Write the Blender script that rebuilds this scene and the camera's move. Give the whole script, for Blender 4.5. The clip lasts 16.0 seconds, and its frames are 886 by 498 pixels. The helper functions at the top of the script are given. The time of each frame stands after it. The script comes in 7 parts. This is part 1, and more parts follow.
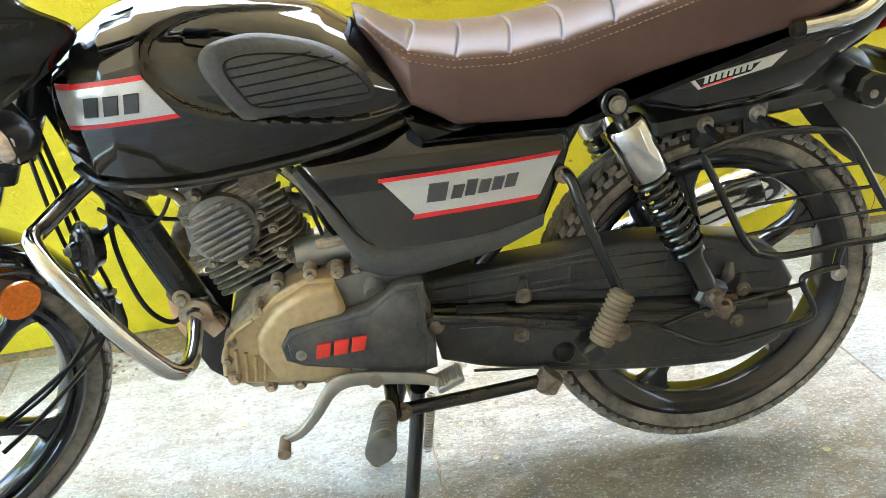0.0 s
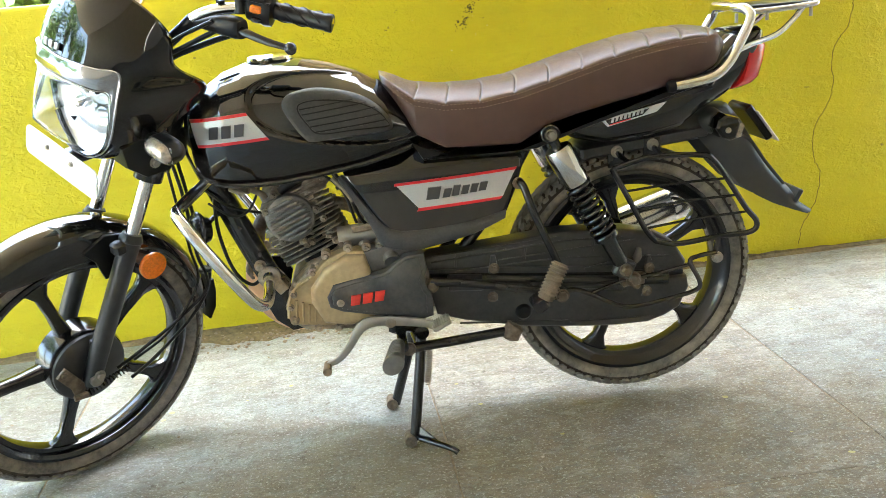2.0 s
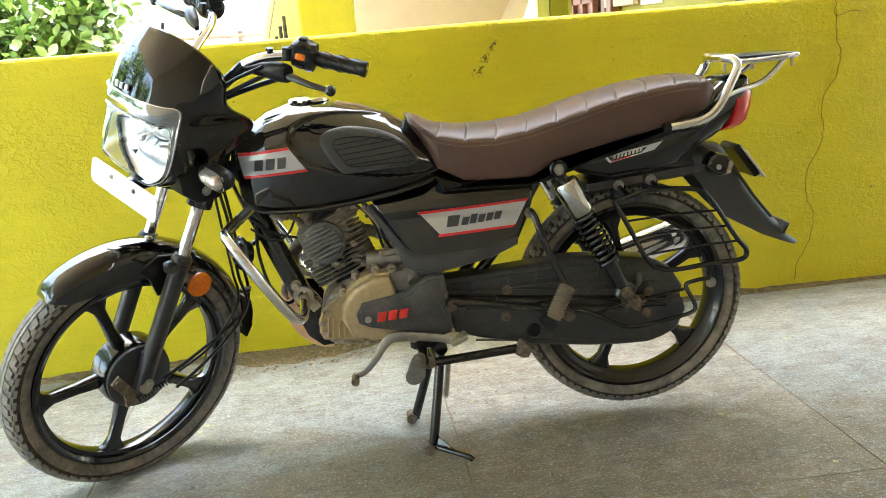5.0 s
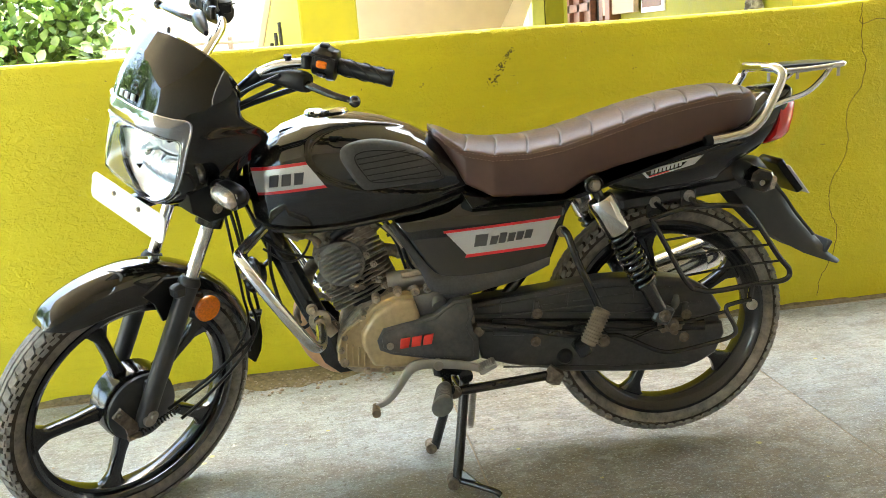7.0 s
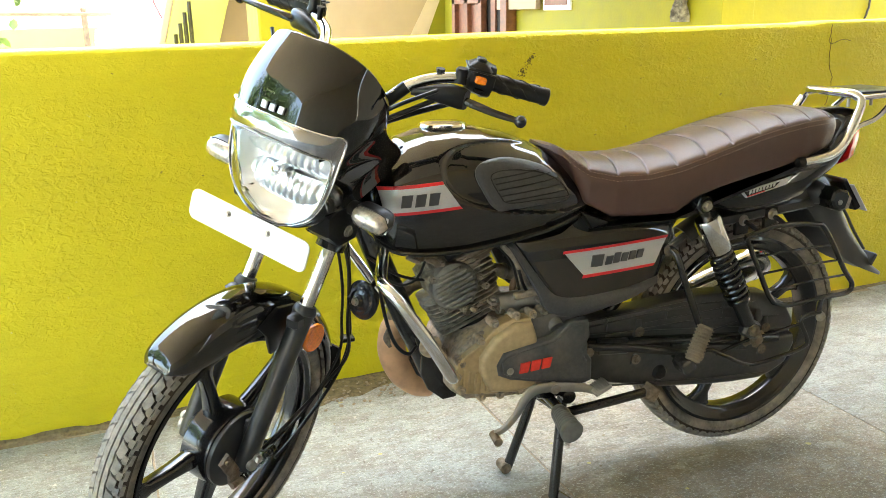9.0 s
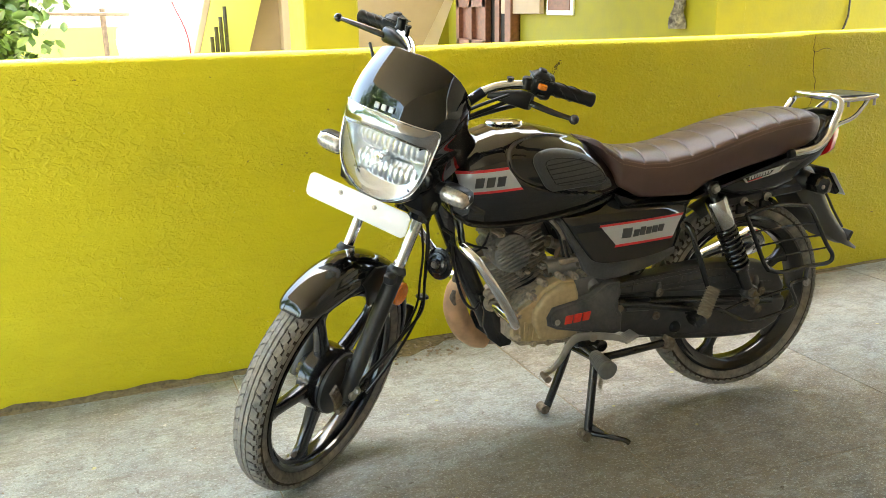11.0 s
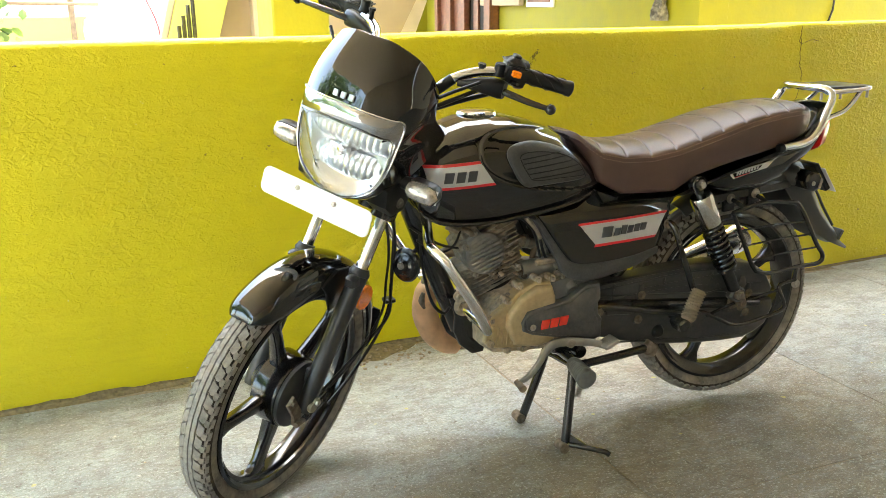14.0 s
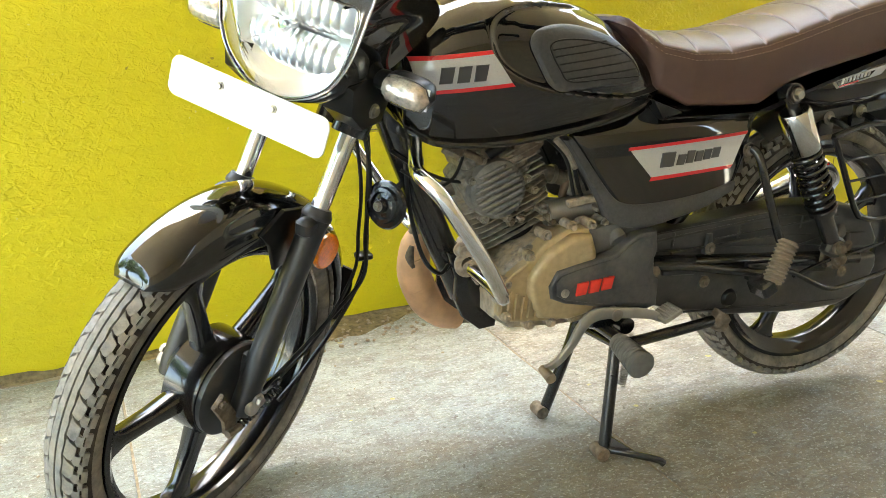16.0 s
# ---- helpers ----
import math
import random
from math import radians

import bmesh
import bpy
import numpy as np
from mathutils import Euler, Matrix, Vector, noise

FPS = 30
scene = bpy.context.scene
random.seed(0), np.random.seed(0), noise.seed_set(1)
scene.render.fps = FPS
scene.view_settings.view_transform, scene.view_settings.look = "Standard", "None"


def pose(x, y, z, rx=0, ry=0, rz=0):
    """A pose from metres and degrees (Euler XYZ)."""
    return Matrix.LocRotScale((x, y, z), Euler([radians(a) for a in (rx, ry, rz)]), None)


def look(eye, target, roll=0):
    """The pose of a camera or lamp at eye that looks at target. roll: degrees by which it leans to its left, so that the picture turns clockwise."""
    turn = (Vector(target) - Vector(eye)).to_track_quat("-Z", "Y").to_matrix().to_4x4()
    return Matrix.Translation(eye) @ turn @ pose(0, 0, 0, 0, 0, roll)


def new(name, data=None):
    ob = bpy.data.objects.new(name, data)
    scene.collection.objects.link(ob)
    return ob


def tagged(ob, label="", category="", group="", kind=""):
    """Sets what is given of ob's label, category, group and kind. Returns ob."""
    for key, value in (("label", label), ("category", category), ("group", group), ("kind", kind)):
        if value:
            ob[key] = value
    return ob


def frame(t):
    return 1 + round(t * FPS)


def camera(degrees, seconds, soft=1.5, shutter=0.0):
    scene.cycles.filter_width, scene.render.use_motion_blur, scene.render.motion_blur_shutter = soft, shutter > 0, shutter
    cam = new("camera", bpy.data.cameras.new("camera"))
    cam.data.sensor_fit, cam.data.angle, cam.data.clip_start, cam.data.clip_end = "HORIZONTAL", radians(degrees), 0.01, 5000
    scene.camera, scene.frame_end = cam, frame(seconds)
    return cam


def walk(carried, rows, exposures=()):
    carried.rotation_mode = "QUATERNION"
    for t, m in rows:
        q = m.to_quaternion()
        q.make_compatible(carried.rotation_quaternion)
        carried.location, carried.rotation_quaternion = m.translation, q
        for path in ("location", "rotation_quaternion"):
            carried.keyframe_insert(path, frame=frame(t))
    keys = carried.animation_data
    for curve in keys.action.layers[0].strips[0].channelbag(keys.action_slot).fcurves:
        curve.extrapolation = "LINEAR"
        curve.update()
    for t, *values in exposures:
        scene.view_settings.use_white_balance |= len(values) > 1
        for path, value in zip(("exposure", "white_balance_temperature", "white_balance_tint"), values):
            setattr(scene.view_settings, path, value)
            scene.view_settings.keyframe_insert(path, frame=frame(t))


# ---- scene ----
cam = camera(55.7, 16.0, 0.7)
PATH = [
    (0, (0.039, -1.259, 1.029), (0.24, 0.563, 0.228), -5.0),
    (0.5, (0.021, -1.337, 1.056), (0.22, 0.503, 0.298), -4.9),
    (1, (0.029, -1.535, 1.048), (0.225, 0.328, 0.347), -4.8),
    (1.5, (0.014, -1.734, 1.05), (0.189, 0.146, 0.389), -5.0),
    (2, (0.018, -1.89, 1.061), (0.185, 0.006, 0.448), -5.0),
    (2.5, (0.023, -1.975, 1.063), (0.183, -0.067, 0.486), -5.1),
    (3, (-0.003, -2.018, 1.053), (0.153, -0.103, 0.498), -5.0),
    (3.5, (-0.007, -2.05, 1.045), (0.15, -0.13, 0.507), -4.9),
    (4, (-0.016, -2.099, 1.067), (0.141, -0.175, 0.544), -4.8),
    (6.5, (-0.032, -2.046, 1.051), (0.123, -0.112, 0.569), -4.4),
    (7, (-0.107, -1.948, 1.066), (0.086, -0.017, 0.581), -4.4),
    (7.5, (-0.244, -1.871, 1.093), (0.043, 0.046, 0.597), -4.2),
    (8, (-0.419, -1.777, 1.12), (-0.018, 0.114, 0.607), -3.3),
    (8.5, (-0.568, -1.726, 1.134), (-0.045, 0.129, 0.6), -2.3),
    (9, (-0.741, -1.702, 1.165), (-0.12, 0.118, 0.615), -1.3),
    (9.5, (-0.861, -1.796, 1.187), (-0.224, 0.016, 0.632), -1.1),
    (12, (-1.111, -2.057, 1.231), (-0.431, -0.261, 0.67), -0.7),
    (12.5, (-1.099, -2.042, 1.229), (-0.409, -0.251, 0.666), -0.6),
    (13, (-1.075, -2.001, 1.222), (-0.379, -0.212, 0.661), -0.6),
    (13.5, (-1.029, -1.943, 1.206), (-0.331, -0.155, 0.645), -0.6),
    (14, (-0.986, -1.899, 1.19), (-0.289, -0.113, 0.623), -0.5),
    (14.5, (-0.938, -1.815, 1.163), (-0.244, -0.032, 0.581), -0.5),
    (15, (-0.877, -1.661, 1.13), (-0.186, 0.115, 0.522), -0.5),
    (15.5, (-0.825, -1.542, 1.088), (-0.135, 0.225, 0.455), -0.6),
    (16, (-0.776, -1.375, 0.964), (-0.086, 0.388, 0.32), -0.7),
]
walk(cam, [(t, look(eye, target, roll)) for t, eye, target, roll in PATH],
     [(0, 4.8, 6350, 0), (1.5, 4.65, 6450, 0), (2.5, 4.4, 6700, 0), (4, 4.2, 6850, 0), (7, 4.15, 6900, 0), (9.5, 4.25, 7050, 0), (12, 3.6, 7300, 0), (13, 3.8, 7300, 0), (14, 4.08, 7350, 0), (16, 4.38, 7250, 0)])

# ---- light ----
world = bpy.data.worlds.new("sky")
scene.world = world
world.use_nodes = True
wn = world.node_tree.nodes
sky = wn.new("ShaderNodeTexSky")
sky.sky_type = "NISHITA"
sky.sun_disc = False
sky.sun_elevation = radians(84)
sky.sun_rotation = radians(72)
sky.dust_density = 4.0
wn["Background"].inputs["Strength"].default_value = 0.15
world.node_tree.links.new(sky.outputs[0], wn["Background"].inputs["Color"])
sun = new("sun", bpy.data.lights.new("sun", "SUN"))
sun.data.energy, sun.data.angle, sun.data.color = 1.8, radians(1.0), (1.0, 0.95, 0.87)
sun.matrix_world = look((0.6, 0.2, 6.0), (0, 0, 0))


# ---- materials ----
def material(name, base, rough=0.5, metal=0.0, vary=0.12, scale=20.0, bump=0.0, bump_scale=200.0, coat=0.0, dust=0.0,
             dust_colour=(0.30, 0.24, 0.16), dust_scale=9.0, spec=0.5, island=0.0, bump_far=0.004, second=None, second_scale=3.0, second_amount=0.6):
    m = bpy.data.materials.new(name)
    m.use_nodes = True
    t = m.node_tree
    n, l = t.nodes, t.links
    b = n["Principled BSDF"]
    co = n.new("ShaderNodeTexCoord")
    fine = n.new("ShaderNodeTexNoise")
    fine.inputs["Scale"].default_value, fine.inputs["Detail"].default_value = scale, 6
    l.new(co.outputs["Object"], fine.inputs["Vector"])
    ramp = n.new("ShaderNodeMapRange")
    ramp.inputs["From Min"].default_value, ramp.inputs["From Max"].default_value = 0.3, 0.7
    ramp.inputs["To Min"].default_value, ramp.inputs["To Max"].default_value = 1 - vary, 1 + vary
    l.new(fine.outputs["Fac"], ramp.inputs["Value"])
    mul = n.new("ShaderNodeVectorMath")
    mul.operation = "SCALE"
    mul.inputs[0].default_value = base
    l.new(ramp.outputs[0], mul.inputs["Scale"])
    colour = mul.outputs[0]
    if second:
        big = n.new("ShaderNodeTexNoise")
        big.inputs["Scale"].default_value, big.inputs["Detail"].default_value = second_scale, 7
        big.inputs["Roughness"].default_value = 0.65
        l.new(co.outputs["Object"], big.inputs["Vector"])
        cut = n.new("ShaderNodeMapRange")
        cut.inputs["From Min"].default_value, cut.inputs["From Max"].default_value = 0.45, 0.66
        cut.inputs["To Max"].default_value = second_amount
        l.new(big.outputs["Fac"], cut.inputs["Value"])
        mix = n.new("ShaderNodeMix")
        mix.data_type = "RGBA"
        l.new(cut.outputs[0], mix.inputs["Factor"])
        l.new(colour, mix.inputs["A"])
        mix.inputs["B"].default_value = (*second, 1)
        colour = mix.outputs["Result"]
    if dust:
        dn = n.new("ShaderNodeTexNoise")
        dn.inputs["Scale"].default_value, dn.inputs["Detail"].default_value = dust_scale, 8
        dn.inputs["Roughness"].default_value = 0.7
        l.new(co.outputs["Object"], dn.inputs["Vector"])
        cut = n.new("ShaderNodeMapRange")
        cut.inputs["From Min"].default_value, cut.inputs["From Max"].default_value = 0.4, 0.7
        cut.inputs["To Max"].default_value = dust
        l.new(dn.outputs["Fac"], cut.inputs["Value"])
        mix = n.new("ShaderNodeMix")
        mix.data_type = "RGBA"
        l.new(cut.outputs[0], mix.inputs["Factor"])
        l.new(colour, mix.inputs["A"])
        mix.inputs["B"].default_value = (*dust_colour, 1)
        colour = mix.outputs["Result"]
        rr = n.new("ShaderNodeMapRange")
        rr.inputs["To Min"].default_value, rr.inputs["To Max"].default_value = rough, min(1, rough + 0.5)
        l.new(cut.outputs[0], rr.inputs["Value"])
        l.new(rr.outputs[0], b.inputs["Roughness"])
    else:
        rn = n.new("ShaderNodeMapRange")
        rn.inputs["To Min"].default_value, rn.inputs["To Max"].default_value = rough * 0.8, rough * 1.2
        l.new(fine.outputs["Fac"], rn.inputs["Value"])
        l.new(rn.outputs[0], b.inputs["Roughness"])
    if island:
        info = n.new("ShaderNodeObjectInfo")
        im = n.new("ShaderNodeMapRange")
        im.inputs["To Min"].default_value, im.inputs["To Max"].default_value = 1 - island, 1 + island
        l.new(info.outputs["Random"], im.inputs["Value"])
        sc = n.new("ShaderNodeVectorMath")
        sc.operation = "SCALE"
        l.new(colour, sc.inputs[0])
        l.new(im.outputs[0], sc.inputs["Scale"])
        colour = sc.outputs[0]
    l.new(colour, b.inputs["Base Color"])
    b.inputs["Metallic"].default_value = metal
    b.inputs["Coat Weight"].default_value = coat
    b.inputs["Coat Roughness"].default_value = 0.03
    b.inputs["Specular IOR Level"].default_value = spec
    if bump:
        bn = n.new("ShaderNodeTexNoise")
        bn.inputs["Scale"].default_value, bn.inputs["Detail"].default_value = bump_scale, 5
        l.new(co.outputs["Object"], bn.inputs["Vector"])
        bp = n.new("ShaderNodeBump")
        bp.inputs["Strength"].default_value, bp.inputs["Distance"].default_value = bump, bump_far
        l.new(bn.outputs["Fac"], bp.inputs["Height"])
        l.new(bp.outputs[0], b.inputs["Normal"])
    return m


GLOSS = material("black_gloss_paint", (0.002, 0.002, 0.0023), 0.05, vary=0.05, dust=0.02, dust_scale=30, spec=0.5, coat=0.8)
SATIN = material("black_satin_plastic", (0.006, 0.006, 0.0065), 0.30, vary=0.2, scale=60, bump=0.08, bump_scale=500, dust=0.08, dust_colour=(0.06, 0.05, 0.04), spec=0.3)
TRIM = material("grey_textured_plastic", (0.038, 0.0385, 0.040), 0.42, vary=0.25, scale=200, bump=0.2, bump_scale=600, dust=0.2, dust_colour=(0.15, 0.14, 0.13), dust_scale=14)
CHAINBLACK = material("black_moulded_plastic", (0.022, 0.0222, 0.023), 0.28, vary=0.25, scale=120, bump=0.12, bump_scale=300, spec=0.7, dust=0.2, dust_colour=(0.15, 0.135, 0.115), dust_scale=45)
FRAMEBLACK = material("black_enamel_steel", (0.012, 0.012, 0.013), 0.2, vary=0.2, coat=0.3, dust=0.10, dust_colour=(0.12, 0.09, 0.06), dust_scale=25)
CHROME = material("chrome", (0.80, 0.80, 0.80), 0.09, 1.0, vary=0.04, dust=0.06, dust_colour=(0.3, 0.26, 0.2), dust_scale=40)
SATINSTEEL = material("polished_steel", (0.66, 0.65, 0.64), 0.13, 1.0, vary=0.05, scale=30, dust=0.05, dust_colour=(0.25, 0.22, 0.18), dust_scale=30)
STEEL = material("dull_steel", (0.42, 0.39, 0.35), 0.35, 1.0, vary=0.2, scale=60, dust=0.35, dust_colour=(0.22, 0.15, 0.09), dust_scale=40)
RUSTY = material("dull_rusty_steel", (0.20, 0.165, 0.13), 0.6, 0.5, vary=0.4, scale=80, bump=0.3, dust=0.6, dust_colour=(0.13, 0.085, 0.05), dust_scale=60)
ALLOY = material("bare_aluminium", (0.40, 0.385, 0.36), 0.5, 0.9, vary=0.15, scale=40, bump=0.05, dust=0.25, dust_colour=(0.28, 0.25, 0.2), dust_scale=20)
GOLD = material("gold_painted_casting", (0.47, 0.36, 0.205), 0.36, 0.4, vary=0.12, scale=90, bump=0.12, bump_scale=900, dust=0.4, dust_colour=(0.46, 0.35, 0.21), dust_scale=18)
ENGINE = material("dusty_grey_casting", (0.175, 0.163, 0.145), 0.5, 0.15, vary=0.6, scale=90, bump=0.5, bump_scale=350, dust=0.75, dust_colour=(0.40, 0.315, 0.215), dust_scale=30)
HEADGREY = material("grey_painted_head_cover", (0.125, 0.123, 0.12), 0.45, 0.1, vary=0.3, scale=90, bump=0.25, bump_scale=500, dust=0.5, dust_colour=(0.36, 0.31, 0.24), dust_scale=20)
CRANK = material("muddy_aluminium_casting", (0.25, 0.215, 0.175), 0.55, 0.1, vary=0.55, scale=90, bump=0.5, bump_scale=350, dust=0.9, dust_colour=(0.50, 0.37, 0.24), dust_scale=32)
COVER = material("grey_black_engine_cover", (0.042, 0.044, 0.048), 0.33, vary=0.25, scale=90, bump=0.15, bump_scale=700, dust=0.5, dust_colour=(0.19, 0.17, 0.14), dust_scale=14)
SLATE = material("slate_grey_plastic", (0.022, 0.0225, 0.023), 0.42, vary=0.25, scale=30, bump=0.08, bump_scale=500, dust=0.22, dust_colour=(0.10, 0.095, 0.085), dust_scale=7)
GROOVE = material("muddy_tread_groove", (0.030, 0.024, 0.018), 0.95, vary=0.4, scale=70, second=(0.085, 0.062, 0.040), second_scale=18, second_amount=0.8)
RUBBER = material("dusty_tyre_rubber", (0.100, 0.092, 0.081), 0.75, vary=0.35, scale=80, bump=0.3, bump_scale=350, dust=0.9, dust_colour=(0.35, 0.305, 0.245), dust_scale=16)
TREAD = material("worn_tread_rubber", (0.19, 0.18, 0.165), 0.72, vary=0.35, scale=90, bump=0.3, bump_scale=300, dust=0.7, dust_colour=(0.34, 0.295, 0.235), dust_scale=30)
RIMBLACK = material("black_painted_alloy", (0.004, 0.004, 0.005), 0.16, vary=0.2, coat=0.4, dust=0.07, dust_colour=(0.10, 0.085, 0.065), dust_scale=18)
FORKGREY = material("dark_grey_fork_paint", (0.035, 0.035, 0.036), 0.35, 0.3, vary=0.15, scale=50, dust=0.2, dust_colour=(0.10, 0.09, 0.08))
SEATM = material("brown_leatherette", (0.088, 0.048, 0.038), 0.34, vary=0.08, scale=40, bump=0.14, bump_scale=800)
THREAD = material("pale_thread", (0.27, 0.20, 0.16), 0.8, vary=0.1)
SILVER = material("silver_decal", (0.50, 0.50, 0.51), 0.30, 0.35, vary=0.06, scale=400, coat=0.4)
RED = material("red_decal", (0.62, 0.012, 0.02), 0.3, vary=0.06, coat=0.4)
REDPAINT = material("red_raised_paint", (0.65, 0.022, 0.015), 0.45, vary=0.1, scale=120, dust=0.12)
DARKMARK = material("dark_grey_raised_mark", (0.06, 0.06, 0.065), 0.35, 0.2, vary=0.1)
WHITEPLATE = material("white_plate_paint", (0.80, 0.80, 0.82), 0.35, vary=0.03, coat=0.2)
ORANGE = material("orange_reflector_plastic", (0.90, 0.22, 0.01), 0.2, vary=0.15, scale=200, bump=0.2, bump_scale=600, coat=0.5)
REDLENS = material("red_lamp_plastic", (0.62, 0.012, 0.012), 0.22, vary=0.1, spec=0.3, coat=0.15)
PEGRUBBER = material("dusty_brown_rubber", (0.17, 0.13, 0.09), 0.8, vary=0.25, scale=60, bump=0.2, dust=0.6, dust_colour=(0.26, 0.21, 0.15), dust_scale=25)
GREYRUBBER = material("grey_rubber", (0.10, 0.096, 0.09), 0.7, vary=0.2, scale=60, bump=0.2, dust=0.35, dust_colour=(0.16, 0.14, 0.11))
HEAT = material("heat_tinted_rust_shield", (0.58, 0.34, 0.19), 0.5, 0.2, vary=0.25, scale=25, bump=0.15, dust=0.5, dust_colour=(0.64, 0.43, 0.27), dust_scale=9)
HOSE = material("brown_hose_rubber", (0.17, 0.11, 0.07), 0.6, vary=0.2)
REFLECT = material("lamp_reflector", (0.86, 0.87, 0.88), 0.32, 1.0, vary=0.04, bump=0.12, bump_scale=90)


def glass(name, tint=(1, 1, 1), rough=0.03):
    m = bpy.data.materials.new(name)
    m.use_nodes = True
    b = m.node_tree.nodes["Principled BSDF"]
    b.inputs["Base Color"].default_value = (*tint, 1)
    b.inputs["Transmission Weight"].default_value = 1.0
    b.inputs["Roughness"].default_value = rough
    b.inputs["IOR"].default_value = 1.45
    return m


LENS = glass("clear_lens", (0.97, 0.98, 1.0))


# ---- geometry helpers ----
def spline(points, per=6, closed=False):
    """Catmull-Rom points through the given ones."""
    p = [Vector(q) for q in points]
    k = len(p)
    out = []
    for i in range(k if closed else k - 1):
        a = p[(i - 1) % k] if closed or i else p[0] * 2 - p[1]
        b, c = p[i], p[(i + 1) % k]
        d = p[(i + 2) % k] if closed or i + 2 < k else p[-1] * 2 - p[-2]
        for j in range(per):
            t = j / per
            out.append(0.5 * (2 * b + (c - a) * t + (2 * a - 5 * b + 4 * c - d) * t * t + (3 * b - a - 3 * c + d) * t ** 3))
    if not closed:
        out.append(p[-1])
    return out


def table(x, xs, ys):
    return float(np.interp(x, xs, ys))


def lin(a, b, n):
    return [a + (b - a) * i / (n - 1) for i in range(n)]


class Geo:
    def __init__(self):
        self.v, self.f = [], []

    def add(self, v, f):
        k = len(self.v)
        self.v += [tuple(q) for q in v]
        self.f += [tuple(i + k for i in face) for face in f]
        return self

    def mapped(self, fn):
        self.v = [tuple(fn(Vector(q))) for q in self.v]
        return self

    def at(self, m):
        return self.mapped(lambda q: m @ q)

    def mirror(self):
        """Adds the twin across the plane y = 0."""
        return self.add([(x, -y, z) for x, y, z in self.v], [f[::-1] for f in self.f])

    def grid(self, rows, wrap=False, wrap_rows=False, caps=False):
        n, m = len(rows[0]), len(rows)
        v = [q for r in rows for q in r]
        f = []
        for i in range(m if wrap_rows else m - 1):
            for j in range(n if wrap else n - 1):
                a, b = i * n + j, i * n + (j + 1) % n
                c, d = ((i + 1) % m) * n + (j + 1) % n, ((i + 1) % m) * n + j
                f.append((a, b, c, d))
        if caps:
            f += [tuple(range(n))[::-1], tuple(range((m - 1) * n, m * n))]
        return self.add(v, f)

    def tube(self, points, r, sides=10, per=6, closed=False, flat=1.0):
        """A round bar along a smooth line. r: one radius, or one for each given point."""
        path = spline(points, per, closed) if len(points) > 2 and per > 1 else [Vector(q) for q in points]
        k = len(path)
        if isinstance(r, (int, float)):
            radii = [r] * k
        else:
            radii = [table(s, range(len(r)), r) for s in lin(0, len(r) - 1, k)]
        up, rows = None, []
        for i, q in enumerate(path):
            a, b = path[i - 1] if closed or i else q, path[(i + 1) % k] if closed or i + 1 < k else q
            way = (b - a).normalized()
            if up is None:
                up = way.orthogonal().normalized()
            up = (up - way * up.dot(way)).normalized()
            side = way.cross(up)
            rows.append([q + radii[i] * (math.cos(w) * up + flat * math.sin(w) * side) for w in (2 * math.pi * s / sides for s in range(sides))])
        return self.grid(rows, wrap=True, wrap_rows=closed, caps=not closed)

    def lathe(self, profile, centre, axis, n=32, closed=True, arc=None):
        """Turns (radius, height) points about an axis."""
        axis = Vector(axis).normalized()
        u = axis.orthogonal().normalized()
        if abs(axis.y) > 0.9:
            u = Vector((1, 0, 0))
        w = axis.cross(u)
        c = Vector(centre)
        rows = []
        for i in range(n):
            a = 2 * math.pi * i / n
            d = math.cos(a) * u + math.sin(a) * w
            rows.append([c + r * d + h * axis for r, h in profile])
        return self.grid(rows, wrap=closed, wrap_rows=True)

    def disc(self, r, h0, h1, centre, axis, n=24, bev=0.002):
        return self.lathe([(0.0005, h0), (r - bev, h0), (r, h0 + math.copysign(bev, h1 - h0)), (r, h1 - math.copysign(bev, h1 - h0)), (r - bev, h1), (0.0005, h1)], centre, axis, n)

    def box(self, centre, size, turn=None, bev=0.003):
        x, y, z = (s / 2 for s in size)
        b = min(bev, x * 0.45, y * 0.45, z * 0.45)
        rows = []
        for zz, s in ((-z, b), (-z + b, 0), (z - b, 0), (z, b)):
            X, Y = x - s, y - s
            rows.append([Vector(q) for q in ((X - b, -Y, zz), (X, -Y + b, zz), (X, Y - b, zz), (X - b, Y, zz), (-X + b, Y, zz), (-X, Y - b, zz), (-X, -Y + b, zz), (-X + b, -Y, zz))])
        m = Matrix.Translation(centre) @ (turn or Matrix())
        return self.grid([[m @ q for q in r] for r in rows], wrap=True, caps=True)

    def prism(self, outline, y0, y1, bev=0.004, rounded=0, steps=2):
        """A plate with this outline in x and z from y0 (seen face, with a rounded edge) to y1."""
        o = [Vector((q[0], 0, q[1])) for q in outline]
        if rounded:
            o = spline(o, rounded, True)
        area = sum(a.x * b.z - b.x * a.z for a, b in zip(o, o[1:] + o[:1]))
        s = 1 if area > 0 else -1
        k = len(o)
        inward = []
        for i in range(k):
            e = (o[(i + 1) % k] - o[i - 1])
            inward.append(Vector((-e.z, 0, e.x)).normalized() * s)
        d = math.copysign(1, y1 - y0)
        rows = [[q + w * 0 + Vector((0, y1, 0)) for q, w in zip(o, inward)]]
        for i in range(steps + 1):
            a = math.pi / 2 * i / steps
            rows.append([q + w * (bev * (1 - math.cos(a))) + Vector((0, y0 + d * bev * (1 - math.sin(a)), 0)) for q, w in zip(o, inward)])
        return self.grid(rows, wrap=True, caps=True)

